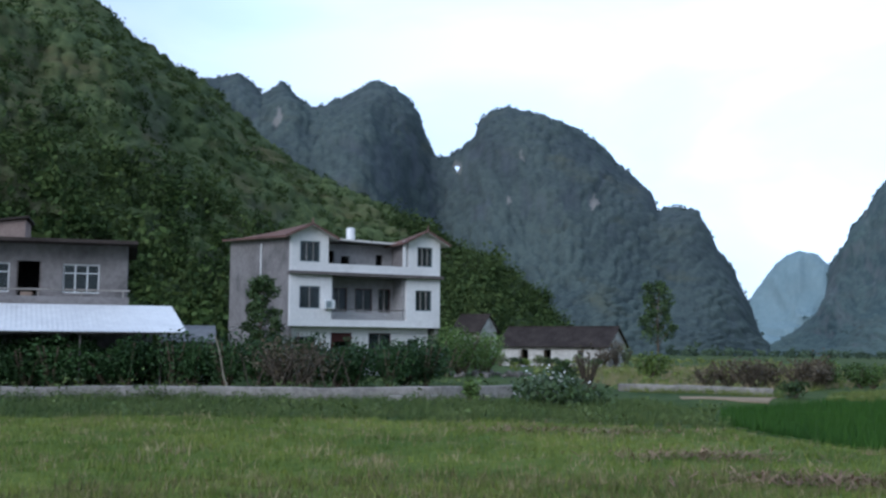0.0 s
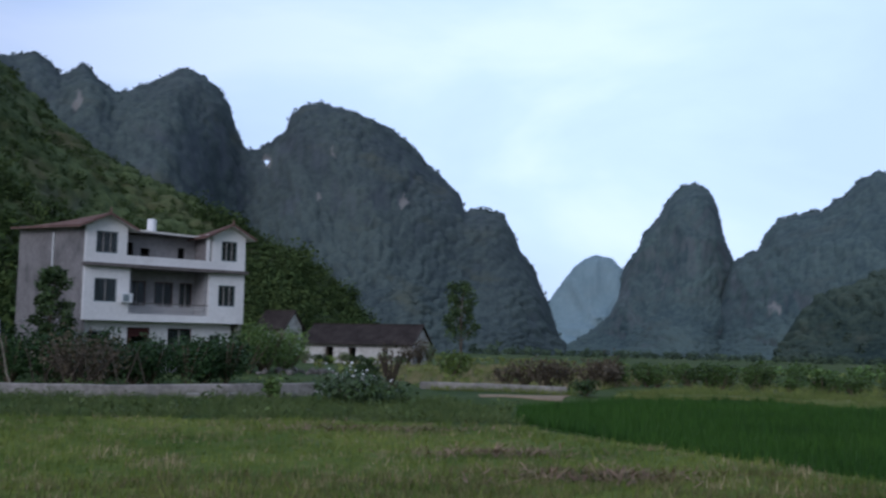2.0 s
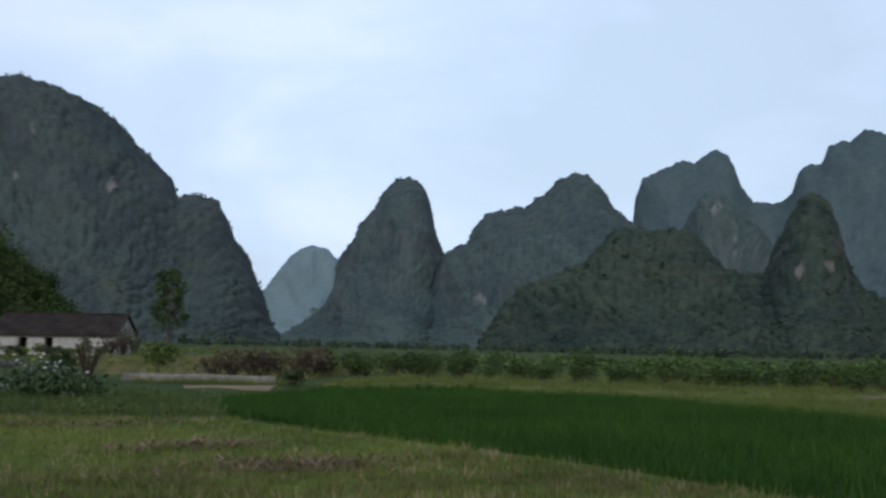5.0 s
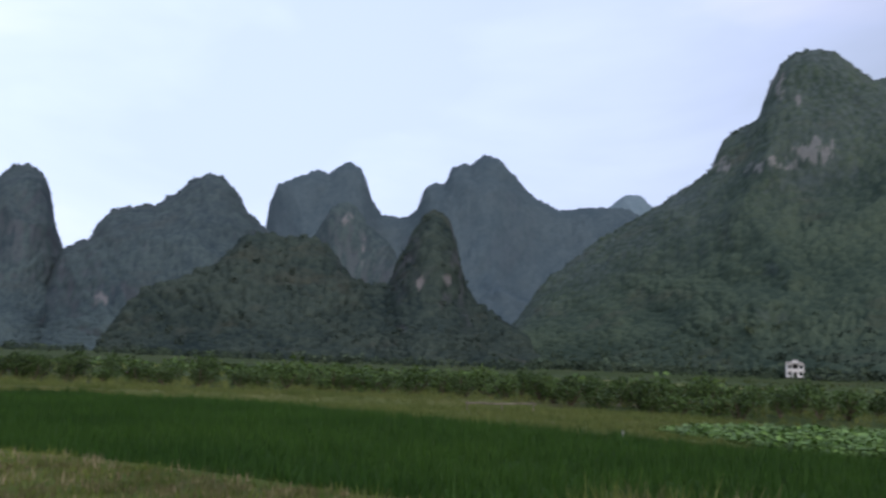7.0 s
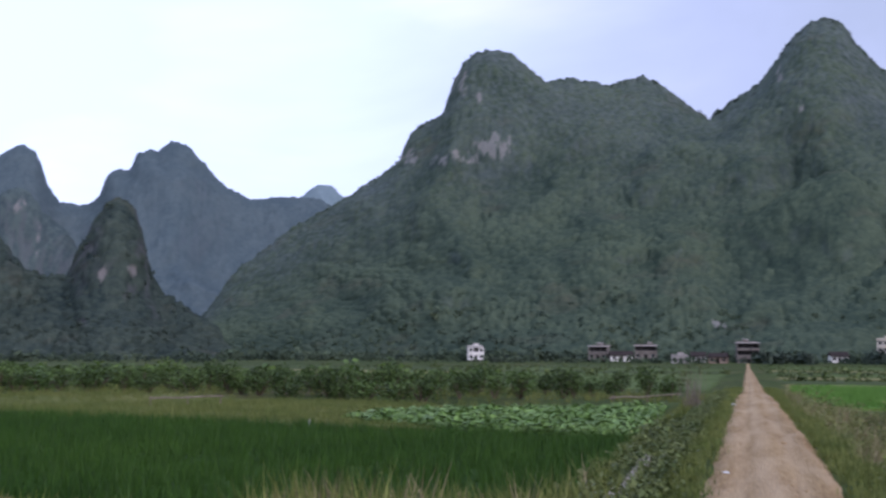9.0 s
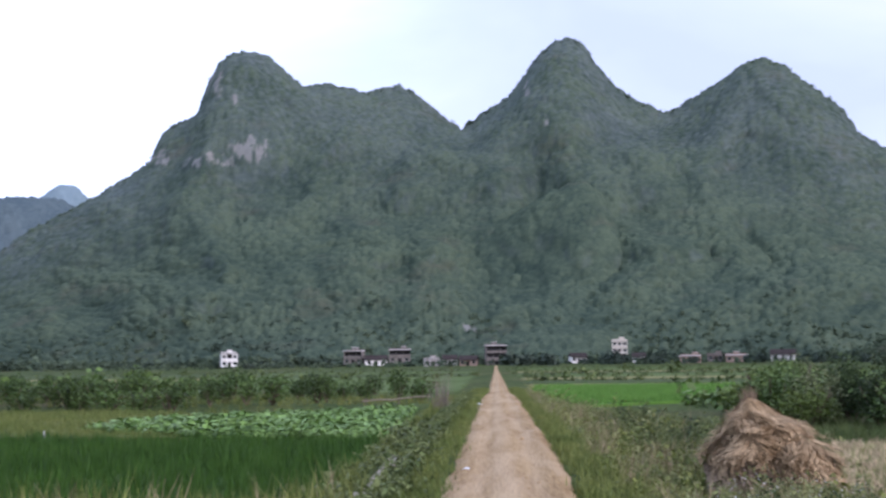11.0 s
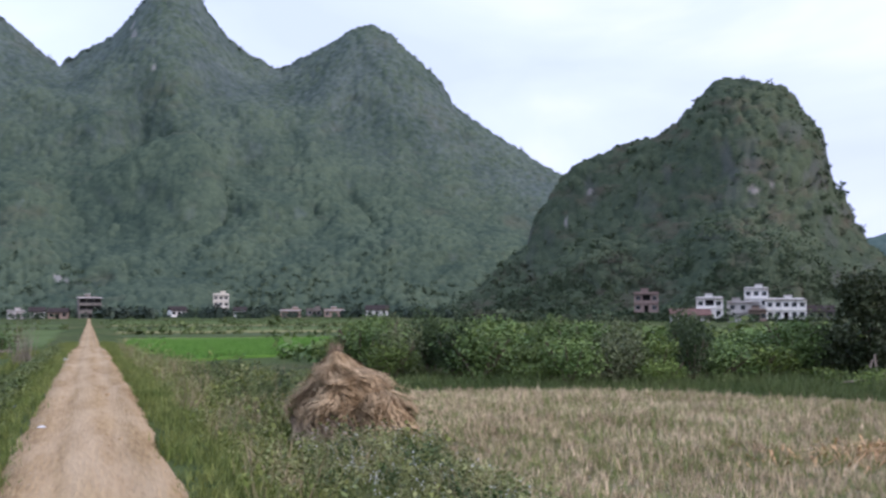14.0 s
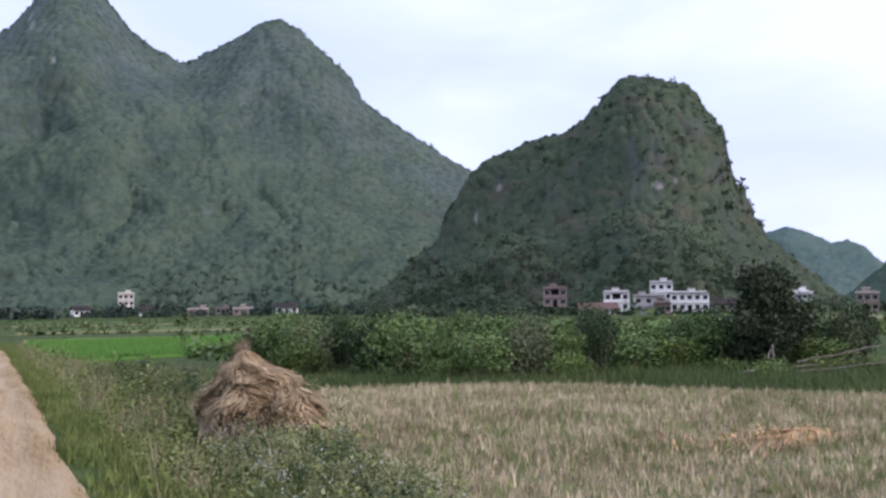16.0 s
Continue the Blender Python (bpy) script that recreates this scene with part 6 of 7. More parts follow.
# low garden walls
def low_wall(name, pts, h, t, mat, label):
    bm = bmesh.new()
    rows = []
    (xa, ya), (xb, yb) = pts[0], pts[-1]
    n = int(math.hypot(xb - xa, yb - ya) / 0.8)
    px, py = np.interp(np.linspace(0, 1, n), np.linspace(0, 1, len(pts)), [p[0] for p in pts]), np.interp(np.linspace(0, 1, n), np.linspace(0, 1, len(pts)), [p[1] for p in pts])
    for k in range(n):
        j = 0.04 * noise.noise((px[k], py[k], 2))
        z0 = gz(px[k], py[k]) - 0.15
        z1 = z0 + 0.15 + h + j
        rows.append([bm.verts.new(p) for p in ((px[k], py[k], z0), (px[k], py[k], z1 - 0.03), (px[k], py[k] + 0.03, z1), (px[k], py[k] + t - 0.03, z1), (px[k], py[k] + t, z1 - 0.03), (px[k], py[k] + t, z0))])
    for r, q in zip(rows, rows[1:]):
        for k in range(5):
            bm.faces.new((r[k], q[k], q[k + 1], r[k + 1]))
    bm.faces.new(rows[0])
    bm.faces.new(rows[-1][::-1])
    bmesh.ops.recalc_face_normals(bm, faces=bm.faces[:])
    w = part(name, bm, mat, None)
    return tagged(w, label, "wall", kind="structure")


low_wall("wall_west", [(-24.0, 32.6), (-14.8, 35.5), (-9.9, 36.8), (-3.9, 37.2), (-0.4, 38.0), (2.6, 40.4)], 0.5, 0.22, M["pale_cement"], "low pale cement garden wall, weathered")
low_wall("wall_east", [(8.4, 50.6), (11.2, 48.2), (14.3, 45.6)], 0.36, 0.22, M["pale_cement"], "low pale cement wall beside bare sand")
field("pavement", [(1.0, 40.2), (2.9, 44.0), (4.4, 43.5), (3.0, 40.9)], M["pale_cement"], "pale concrete path between the walls", 0.05)
for k, (x, y, s) in enumerate(((-1.8, 37.2, 0.5), (-1.2, 37.35, 0.42), (-0.5, 37.5, 0.46), (1.6, 38.7, 0.5))):
    b = boxes((-s / 2, s / 2, -0.14, 0.14, 0, 0.22))
    bmesh.ops.bevel(b, geom=b.edges[:], offset=0.02, segments=1, affect="EDGES")
    o = part("concrete_block", b, M["pale_cement"], None)
    tagged(o, "loose grey concrete block by the low wall", "block", "concrete blocks")
    o.matrix_basis = pose(x, y, gz(x, y) + 0.0, 0, 0, 20 * k)


def stick(name, label, category, a, b, r0, r1, mat, group=""):
    """A slightly crooked pole from a to b."""
    bm = bmesh.new()
    A, B = Vector(a), Vector(b)
    pts = [A.lerp(B, k / 5) + (Vector((0.02, 0.015, 0.01)) * math.sin(k * 2.1) * (B - A).length * 0.5 if 0 < k < 5 else Vector()) for k in range(6)]
    for k in range(5):
        cone(bm, pts[k], pts[k + 1], r0 + (r1 - r0) * k / 5, r0 + (r1 - r0) * (k + 1) / 5, 7)
    return tagged(part(name, bm, mat, None), label, category, group)


stick("leaning_pole", "thin pale pole leaning beside the thicket", "pole", (-7.6, 37.0, -0.45), (-8.3, 37.4, 1.95), 0.035, 0.02, M["dead_wood"])
for k in range(9):
    x = -7.4 + 0.47 * k
    stick("bean_pole", "thin pole propping up the dry thicket", "pole", (x + 0.28 * (-1) ** k, 38.6 + 0.16 * (k % 3), gz(x, 38.6) - 0.1), (x - 0.3 * (-1) ** k, 39.2, gz(x, 39) + 1.5 + 0.1 * (k % 4)), 0.028, 0.018, M["dark_stem"], "poles under the thicket")
stick("bamboo_rail", "thin bamboo rail before the orchard", "rail", (34.3, 30.5, -0.45), (36.9, 28.6, -0.42), 0.035, 0.03, M["dead_wood"])
for x, y in ((34.4, 30.5), (35.7, 29.6), (36.8, 28.7)):
    stick("stake", "short wooden stake under the bamboo rail", "stake", (x, y, -0.75), (x, y, -0.36), 0.03, 0.025, M["dead_wood"], "stakes under the rail")
stick("bamboo_rail", "thin bamboo rail behind the taro bed", "rail", (45.6, 13.9, -0.5), (51.0, 11.9, -0.5), 0.035, 0.03, M["dead_wood"])
for x, y in ((45.9, 13.8), (48.4, 12.9), (50.7, 12.0)):
    stick("stake", "short wooden stake under the bamboo rail", "stake", (x, y, -0.85), (x, y, -0.38), 0.03, 0.025, M["dead_wood"], "stakes under the rail")
stick("white_stake", "small white stake at the paddy's edge", "stake", (26.6, 17.4, -1.0), (26.6, 17.4, -0.42), 0.013, 0.012, M["frame_white"])
stick("stake", "upright wooden stake among fallen branches", "stake", (25.6, -15.9, -0.5), (25.7, -15.9, 0.28), 0.04, 0.03, M["dead_wood"])
stick("fallen_branch", "pale dead branch leaning on a stake", "branch", (25.0, -15.2, -0.35), (25.8, -15.9, 0.12), 0.03, 0.02, M["dead_wood"], "fallen branches")
stick("fallen_branch", "long pale dead branch in the bushes", "branch", (25.3, -16.4, -0.2), (25.0, -18.9, 0.22), 0.03, 0.015, M["dead_wood"], "fallen branches")
stick("fallen_branch", "pale dead branch lying in the grass", "branch", (24.4, -14.2, -0.35), (24.2, -16.3, -0.2), 0.03, 0.015, M["dead_wood"], "fallen branches")
stick("fallen_branch", "pale dead branch lying in the grass", "branch", (24.2, -15.6, -0.38), (23.6, -17.9, -0.15), 0.03, 0.012, M["dead_wood"], "fallen branches")

M["kerb"] = surface("kerb", (0.29, 0.26, 0.21), (0.44, 0.40, 0.33), scale=1.5, fine=9, bump=0.4, stain=(0.16, 0.15, 0.10), stain_scale=1.5, stain_at=(0.54, 0.7))
# kerb of the ditch beside the paddy
for k in range(7):
    s0 = 10.6 + k * 1.25
    xa, ya = s0 * RX - 1.98 * RY, ROAD_OFF + s0 * RY + 1.98 * RX
    b = boxes((0, 1.21, -0.09, 0.09, -0.30, 0.16 + 0.02 * (k % 3)))
    bmesh.ops.bevel(b, geom=b.edges[:], offset=0.02, segments=1, affect="EDGES")
    o = part("kerb_stone", b, M["kerb"], None)
    tagged(o, "pale concrete kerb stone along the ditch", "kerb", "kerb stones by the paddy")
    o.matrix_basis = pose(xa, ya, gz(xa, ya), 0, 0, 9.6 + (k * 37 % 5 - 2) * 0.4)


# ---- straw ----
def straws(name, parent, surface_fn, n, length, width, mat, seed, u_range, v_range, lift=0.03, wild=0.25, label="", sheaf=16):
    """Straw lying down over a heap in sheaves; each stalk is a narrow bent ribbon."""
    g = np.random.default_rng(seed)
    V, F = [], []
    for _ in range(n // sheaf):
        u0, v0, lean = g.uniform(*u_range), g.uniform(*v_range), g.normal(0, wild)
        high, L0 = lift * g.uniform(0.2, 3.0), length * g.uniform(0.7, 1.25)
        for _ in range(sheaf):
            u, v = u0 + g.normal(0, 0.11), v0 + g.normal(0, 0.05)
            L, du = L0 * g.uniform(0.75, 1.15), lean + g.normal(0, 0.12)
            ring = []
            for k in range(4):
                p, nrm = surface_fn(u + du * k / 3 * 0.6, v + L * k / 3)
                ring.append(p + nrm * (high * (0.4 + 0.3 * k) + 0.015 * g.uniform(0, 1)))
            side = np.cross(ring[-1] - ring[0], nrm)
            side /= np.linalg.norm(side) + 1e-9
            n0 = len(V)
            for p in ring:
                V += [p - side * width, p + side * width]
            for k in range(3):
                F.append([n0 + 2 * k, n0 + 2 * k + 1, n0 + 2 * k + 3, n0 + 2 * k + 2])
    return leaf_part(name, np.array(V), np.array(F), mat, parent, label)


def cone_fn(cx, cy, top, h, r0, r1, seed, bulge=0.15, sx=1.0, sy=1.0):
    """A heap's surface: v = 0 at the top to 1 at the foot, u round it."""
    def fn(u, v):
        v = max(0.0, min(v, 1.15))
        r = r0 + (r1 - r0) * (v + bulge * math.sin(math.pi * min(v, 1)))
        r *= min(1.0, (v + 0.003) / 0.05) ** 0.5
        r *= 1 + 0.16 * noise.noise((math.cos(u) * 1.2 + seed, math.sin(u) * 1.2, v * 1.3)) + 0.06 * noise.noise((math.cos(u) * 4 + seed, math.sin(u) * 4, v * 4))
        p = np.array([cx + sx * r * math.cos(u), cy + sy * r * math.sin(u), top - h * v])
        nn = np.array([math.cos(u) * 0.8, math.sin(u) * 0.8, 0.6])
        return p, nn
    return fn


def heap_core(name, fn, parent, mat):
    V = []
    for i in range(28):
        for j in range(11):
            V.append(fn(6.28318 * i / 28, j / 10)[0])
    idx = np.arange(28 * 11).reshape(28, 11)
    F = np.stack([idx, np.roll(idx, -1, 0)], -1)
    Q = np.stack([F[:, :-1, 0], F[:, :-1, 1], F[:, 1:, 1], F[:, 1:, 0]], -1).reshape(-1, 4)
    return leaf_part(name, np.array(V), Q, mat, parent)


def slumped_fn(apex, foot, top, low, radii, seed, bulge=0.1, rough=0.14):
    """A heap whose top stands off its foot's centre: apex and foot are (x, y), radii (top, foot along x, foot to +y, foot to -y)."""
    def fn(u, v):
        v = max(0.0, min(v, 1.30))
        w = v + bulge * math.sin(math.pi * min(v, 1))
        ry = radii[2] if math.sin(u) > 0 else radii[3]
        k = 1 + rough * noise.noise((math.cos(u) * 1.4 + seed, math.sin(u) * 1.4, v * 1.6)) + 0.5 * rough * noise.noise((math.cos(u) * 4 + seed, math.sin(u) * 4, v * 4))
        k *= min(1.0, (v + 0.004) / 0.06) ** 0.5
        x = apex[0] + (foot[0] - apex[0]) * v + math.cos(u) * k * (radii[0] + (radii[1] - radii[0]) * w)
        y = apex[1] + (foot[1] - apex[1]) * v + math.sin(u) * k * (radii[0] + (ry - radii[0]) * w)
        sag = 0.04 * v * v * max(0.0, -math.sin(u))
        return np.array([x, y, top - (top - low) * v - sag]), np.array([math.cos(u) * 0.7, math.sin(u) * 0.7, 0.7])
    return fn


hs = tagged(new("haystack"), "brown rice-straw haystack, tied at the top and slumped to one side", "haystack")
cap = slumped_fn((0.0, 0.13), (0.0, 0.02), 1.34, 0.86, (0.05, 0.42, 0.34, 0.48), 2.0, 0.02, 0.22)
body = slumped_fn((0.0, 0.08), (0.0, 0.04), 0.98, -0.05, (0.26, 0.62, 0.62, 0.62), 5.0, 0.16, 0.26)
fallen = slumped_fn((-0.24, -0.42), (-0.30, -0.54), 0.78, -0.05, (0.17, 0.38, 0.36, 0.36), 8.0, 0.30, 0.24)
heap_core("cap_core", cap, hs, M["hay_core"])
heap_core("core", body, hs, M["hay_core"])
heap_core("side_core", fallen, hs, M["hay_core"])
straws("lower_thatch", hs, body, 3400, 0.30, 0.007, M["old_hay"], 5, (0, 6.283), (0.45, 0.85), 0.06, 0.9, "loose greyish-brown straw")
straws("middle_thatch", hs, body, 3400, 0.30, 0.007, M["hay"], 6, (0, 6.283), (0.08, 0.45), 0.09, 0.8)
straws("side_thatch", hs, fallen, 2600, 0.42, 0.007, M["hay"], 3, (0, 6.283), (0.0, 0.40), 0.10, 0.6, "slumped golden thatch")
straws("side_lower_thatch", hs, fallen, 1200, 0.30, 0.007, M["old_hay"], 7, (0, 6.283), (0.45, 0.85), 0.05, 0.8)
straws("thatch_fringe", hs, cap, 1700, 0.50, 0.007, M["hay"], 9, (0, 6.283), (0.45, 0.85), 0.08, 0.5, "overhanging ends of the thatch")
straws("top_thatch", hs, cap, 2800, 0.70, 0.007, M["hay"], 1, (0, 6.283), (0.02, 0.30), 0.03, 0.3, "combed golden straw thatch", 20)
V, F = tuft(78, 240, 0.30, 0.075, 0.055, 0.008, 0.3)
leaf_part("top_knot", V + np.array([0.0, 0.13, 1.20]), F, M["old_hay"], hs, "tied upright straw ends")
hs.matrix_basis = pose(15.7, -1.1, gz(15.7, -1.1) - 0.02)

pile = tagged(new("straw_pile"), "flat heap of loose orange straw on the stubble", "straw")
flat = cone_fn(0, 0, 0.13, 0.15, 0.01, 0.56, 4.0, 0.2, 0.60, 1.4)
heap_core("core", flat, pile, M["orange_straw"])
straws("straw", pile, flat, 1600, 0.8, 0.010, M["orange_straw"], 6, (0, 6.283), (0.0, 0.7), 0.03, 1.8)
pile.matrix_basis = pose(13.2, -8.4, gz(13.2, -8.4) + 0.02, 0, 0, 38)


def litter(name, cx, cy, rx, ry, n, seed, label, mat="brown_straw"):
    """Stalks strewn flat over the ground."""
    g = np.random.default_rng(seed)
    x, y = g.normal(cx, rx, n), g.normal(cy, ry, n)
    z = ground_z(x, y) + 0.06 + np.abs(g.normal(0, 0.03, n))
    a = g.uniform(0, 6.283, n)
    L = g.uniform(0.1, 0.28, n)
    d = np.stack([np.cos(a) * L, np.sin(a) * L, g.normal(0, 0.05, n)], 1)
    s = np.stack([-np.sin(a), np.cos(a), 0 * a], 1) * 0.012
    c = np.stack([x, y, z], 1)
    V = np.stack([c - d - s, c - d + s, c + d + s, c + d - s], 1).reshape(-1, 3)
    ob = new(name, mesh_np(name, V, np.arange(4 * n).reshape(n, 4), M[mat]))
    return tagged(ob, label, "straw", kind="stuff")


litter("straw_litter", 4.9, 19.8, 1.0, 0.5, 420, 1, "brown rotting straw strewn on the meadow")
litter("straw_litter", 3.4, 25.5, 1.5, 0.6, 420, 2, "brown straw strewn across the meadow")
litter("straw_litter", 5.6, 16.2, 0.9, 0.4, 450, 3, "brown rotting straw in the grass")
litter("straw_litter", 13.25, -8.3, 0.30, 0.40, 200, 6, "orange straw piled on the stubble", "orange_straw")
litter("straw_litter", 12.9, -7.2, 0.6, 0.6, 120, 5, "loose orange straw on the stubble", "orange_straw")

# dry stalks tied upright beside the road
st = tagged(new("stalk_bundle"), "grey dry stalks standing in a loose bundle", "stalks")
for k in range(46):
    V, F = tuft(770 + k, 1, 1.75, 0.36, 0.20, 0.018, 0.3)
    leaf_part("stalk", V, F, M["dead_wood"], st)
st.matrix_basis = pose(42.5, 9.5, gz(42.5, 9.5))
# loose stones on the road
g = np.random.default_rng(8)
s, u = g.uniform(6, 40, 520), g.uniform(-0.62, 0.70, 520)
pts = np.stack([s * RX - u * RY, ROAD_OFF + s * RY + u * RX, 0 * s], 1)
pts[:, 2] = -0.0115 * np.clip(pts[:, 0] - 20, 0, 300) + 0.03
scatter("gravel", [lump(50 + k, 1) for k in range(3)], pts, g.lognormal(-4.1, 0.5, 520), M["dirt"], "small loose stones on the dirt road", "gravel")
for k, (sx, ux) in enumerate(((14.4, 0.62), (35.5, 0.8))):
    x, y = sx * RX - ux * RY, ROAD_OFF + sx * RY + ux * RX
    V, F = lump(70 + k, 1)
    o = new("paper_scrap", mesh_np("paper_scrap", V * np.array([0.12, 0.09, 0.06]), F, M["petal"]))
    tagged(o, "crumpled white paper scrap on the road", "litter", "paper scraps")
    o.matrix_basis = pose(x, y, 0.04 - 0.0115 * max(0, x - 20), 0, 0, 40 * k)


# ---- the far fields and the village ----
M["pale_field"] = surface("pale_field", (0.16, 0.17, 0.06), (0.24, 0.23, 0.10), scale=0.15, fine=1.5, bump=0.4, bump_scale=6)
M["green_field"] = surface("green_field", (0.075, 0.115, 0.033), (0.125, 0.168, 0.058), scale=0.15, fine=1.5, bump=0.4, bump_scale=6)
M["dull_field"] = surface("dull_field", (0.05, 0.075, 0.025), (0.095, 0.12, 0.05), scale=0.15, fine=1.5, bump=0.4, bump_scale=6)
PLOTS = [(84, 96, -34, -2.5, "pale_field"), (98, 124, -40, -2.5, "dull_field"), (127, 150, -45, -3, "pale_field"), (153, 196, -60, -3, "green_field"), (200, 236, -70, -3, "dull_field"),
         (240, 300, -80, -3, "pale_field"), (305, 380, -100, -3, "green_field"), (70, 112, 3, 26, "green_field"), (116, 170, 3, 40, "green_field"), (174, 240, 3, 50, "dull_field"),
         (245, 300, 3, 60, "green_field"), (305, 390, 3, 80, "dull_field"), (120, 180, 45, 90, "pale_field"), (190, 300, 60, 130, "dull_field"), (60, 110, -60, -40, "green_field"),
         (115, 190, -110, -66, "green_field"), (80, 150, -160, -115, "pale_field")]
for s0, s1, u0, u1, m in PLOTS:
    words = {"pale_field": "pale yellow-green harvested field", "green_field": "green field of young crops", "dull_field": "dull green fallow field"}[m]
    field("far_field", road_plot(s0, s1, u0, u1), M[m], words, 0.06, 4.0, 1.0)


def far_rows(name, n, seed, s_range, u_range, size, mat, label, rows=None):
    """Low bushes along the field edges in the distance."""
    g = np.random.default_rng(seed)
    s, u = g.uniform(*s_range, n), g.uniform(*u_range, n)
    if rows:
        s = np.round(s / rows) * rows + g.normal(0, 0.8, n)
    p = np.stack([s * RX - u * RY, ROAD_OFF + s * RY + u * RX], 1)
    return scatter(name, FAR_TUFTS, on_ground(p, 0.25 * size), size * g.lognormal(0, 0.35, n), mat, label, "bushes")


far_rows("far_bushes", 900, 1, (80, 400), (-110, -3), 0.7, M["rough_grass"], "low olive bushes along the far field edges", 38)
far_rows("far_bushes", 420, 2, (72, 400), (3, 110), 0.7, M["rough_grass"], "low green bushes along the far field edges", 43)
far_rows("far_orchard", 700, 3, (70, 130), (26, 110), 0.75, M["orchard_leaf"], "far orchard bushes in rows", 5)
far_rows("far_orchard", 420, 4, (48, 80), (-60, -22), 0.8, M["bush_leaf"], "green bushes behind the harvested field", 4)
far_rows("far_orchard", 260, 6, (36, 52), (-30, -8), 0.8, M["light_leaf"], "leafy green bushes beyond the stubble field", 3)
# rough ground between the low walls and the mountain
g = np.random.default_rng(15)
p = np.stack([g.uniform(6, 60, 900), g.uniform(56, 230, 900)], 1)
scatter("fallow_scrub", FAR_TUFTS, on_ground(p, 0.1), g.lognormal(-0.9, 0.4, 900), M["bank_grass"], "low scrub on the fallow ground", "scrub")
p = np.stack([g.uniform(9, 40, 160), g.uniform(58, 120, 160)], 1)
scatter("rubble", [lump(90 + k, 1) for k in range(3)], on_ground(p, 0.0), g.lognormal(-2.5, 0.4, 160), M["old_stone"], "pale stones scattered on the fallow ground", "stones")

p = np.stack([g.uniform(0.5, 6.5, 130), g.uniform(62, 78, 130)], 1)
p = p[np.abs(p[:, 1] - 62 - 2.6 * (p[:, 0] - 0.5)) < 3.0]
scatter("rubble", [lump(94 + k, 1) for k in range(4)], on_ground(p, 0.12), g.lognormal(-2.0, 0.5, len(p)), M["old_stone"], "heap of broken stones beside the white house", "stones")


def village_trees(name, az0, az1, d0, d1, n, size, mat, seed, label):
    g = np.random.default_rng(seed)
    az, d = np.radians(g.uniform(az0, az1, n)), g.uniform(d0, d1, n)
    p = np.stack([d * np.sin(az), d * np.cos(az)], 1)
    return scatter(name, FAR_TUFTS, on_ground(p, size * 0.7), size * g.lognormal(0, 0.3, n), mat, label, "trees")


village_trees("village_trees", 52, 104, 505, 575, 750, 3.0, M["wood_mid"], 21, "dark green trees round the village")
village_trees("village_trees", 58, 102, 455, 474, 220, 1.6, M["wood_mid"], 24, "dark green trees before the village houses")
for az_, d_, k_ in ((66.9, 455, 3.4), (80.9, 462, 4.6), (81.6, 466, 4.0), (86.3, 470, 4.2), (87.2, 466, 3.6), (89.3, 468, 3.4), (83.0, 470, 3.2), (81.2, 458, 7.0), (82.2, 462, 6.6), (83.2, 464, 5.6), (86.9, 486, 6.6), (87.25, 486, 6.4), (86.5, 488, 5.6), (88.6, 476, 4.2), (85.3, 478, 4.0), (75.6, 470, 3.6), (73.0, 492, 4.6), (78.9, 494, 4.8), (76.9, 490, 4.6),
                     (91.2, 474, 3.8), (93.9, 476, 4.4), (94.6, 486, 4.6), (96.2, 484, 4.4), (71.2, 478, 4.0), (68.0, 474, 3.8), (97.4, 462, 3.8), (98.6, 468, 4.2), (99.8, 460, 4.4)):
    village_trees("village_trees", az_ - 0.15, az_ + 0.15, d_ - 3, d_ + 3, 6, k_ * 0.6, M["wood_ridge"], int(az_ * 10), "round dark tree clump beside the village houses")
village_trees("village_trees", 100, 128, 362, 385, 330, 2.6, M["wood_dome"], 22, "dark trees at the foot of the round hill")
village_trees("village_trees", 104, 128, 318, 330, 90, 1.7, M["wood_dome"], 25, "dark shrubs before the white village houses")
village_trees("valley_trees", 12, 52, 430, 540, 420, 2.4, M["wood_mid"], 23, "dark trees along the foot of the mountains")


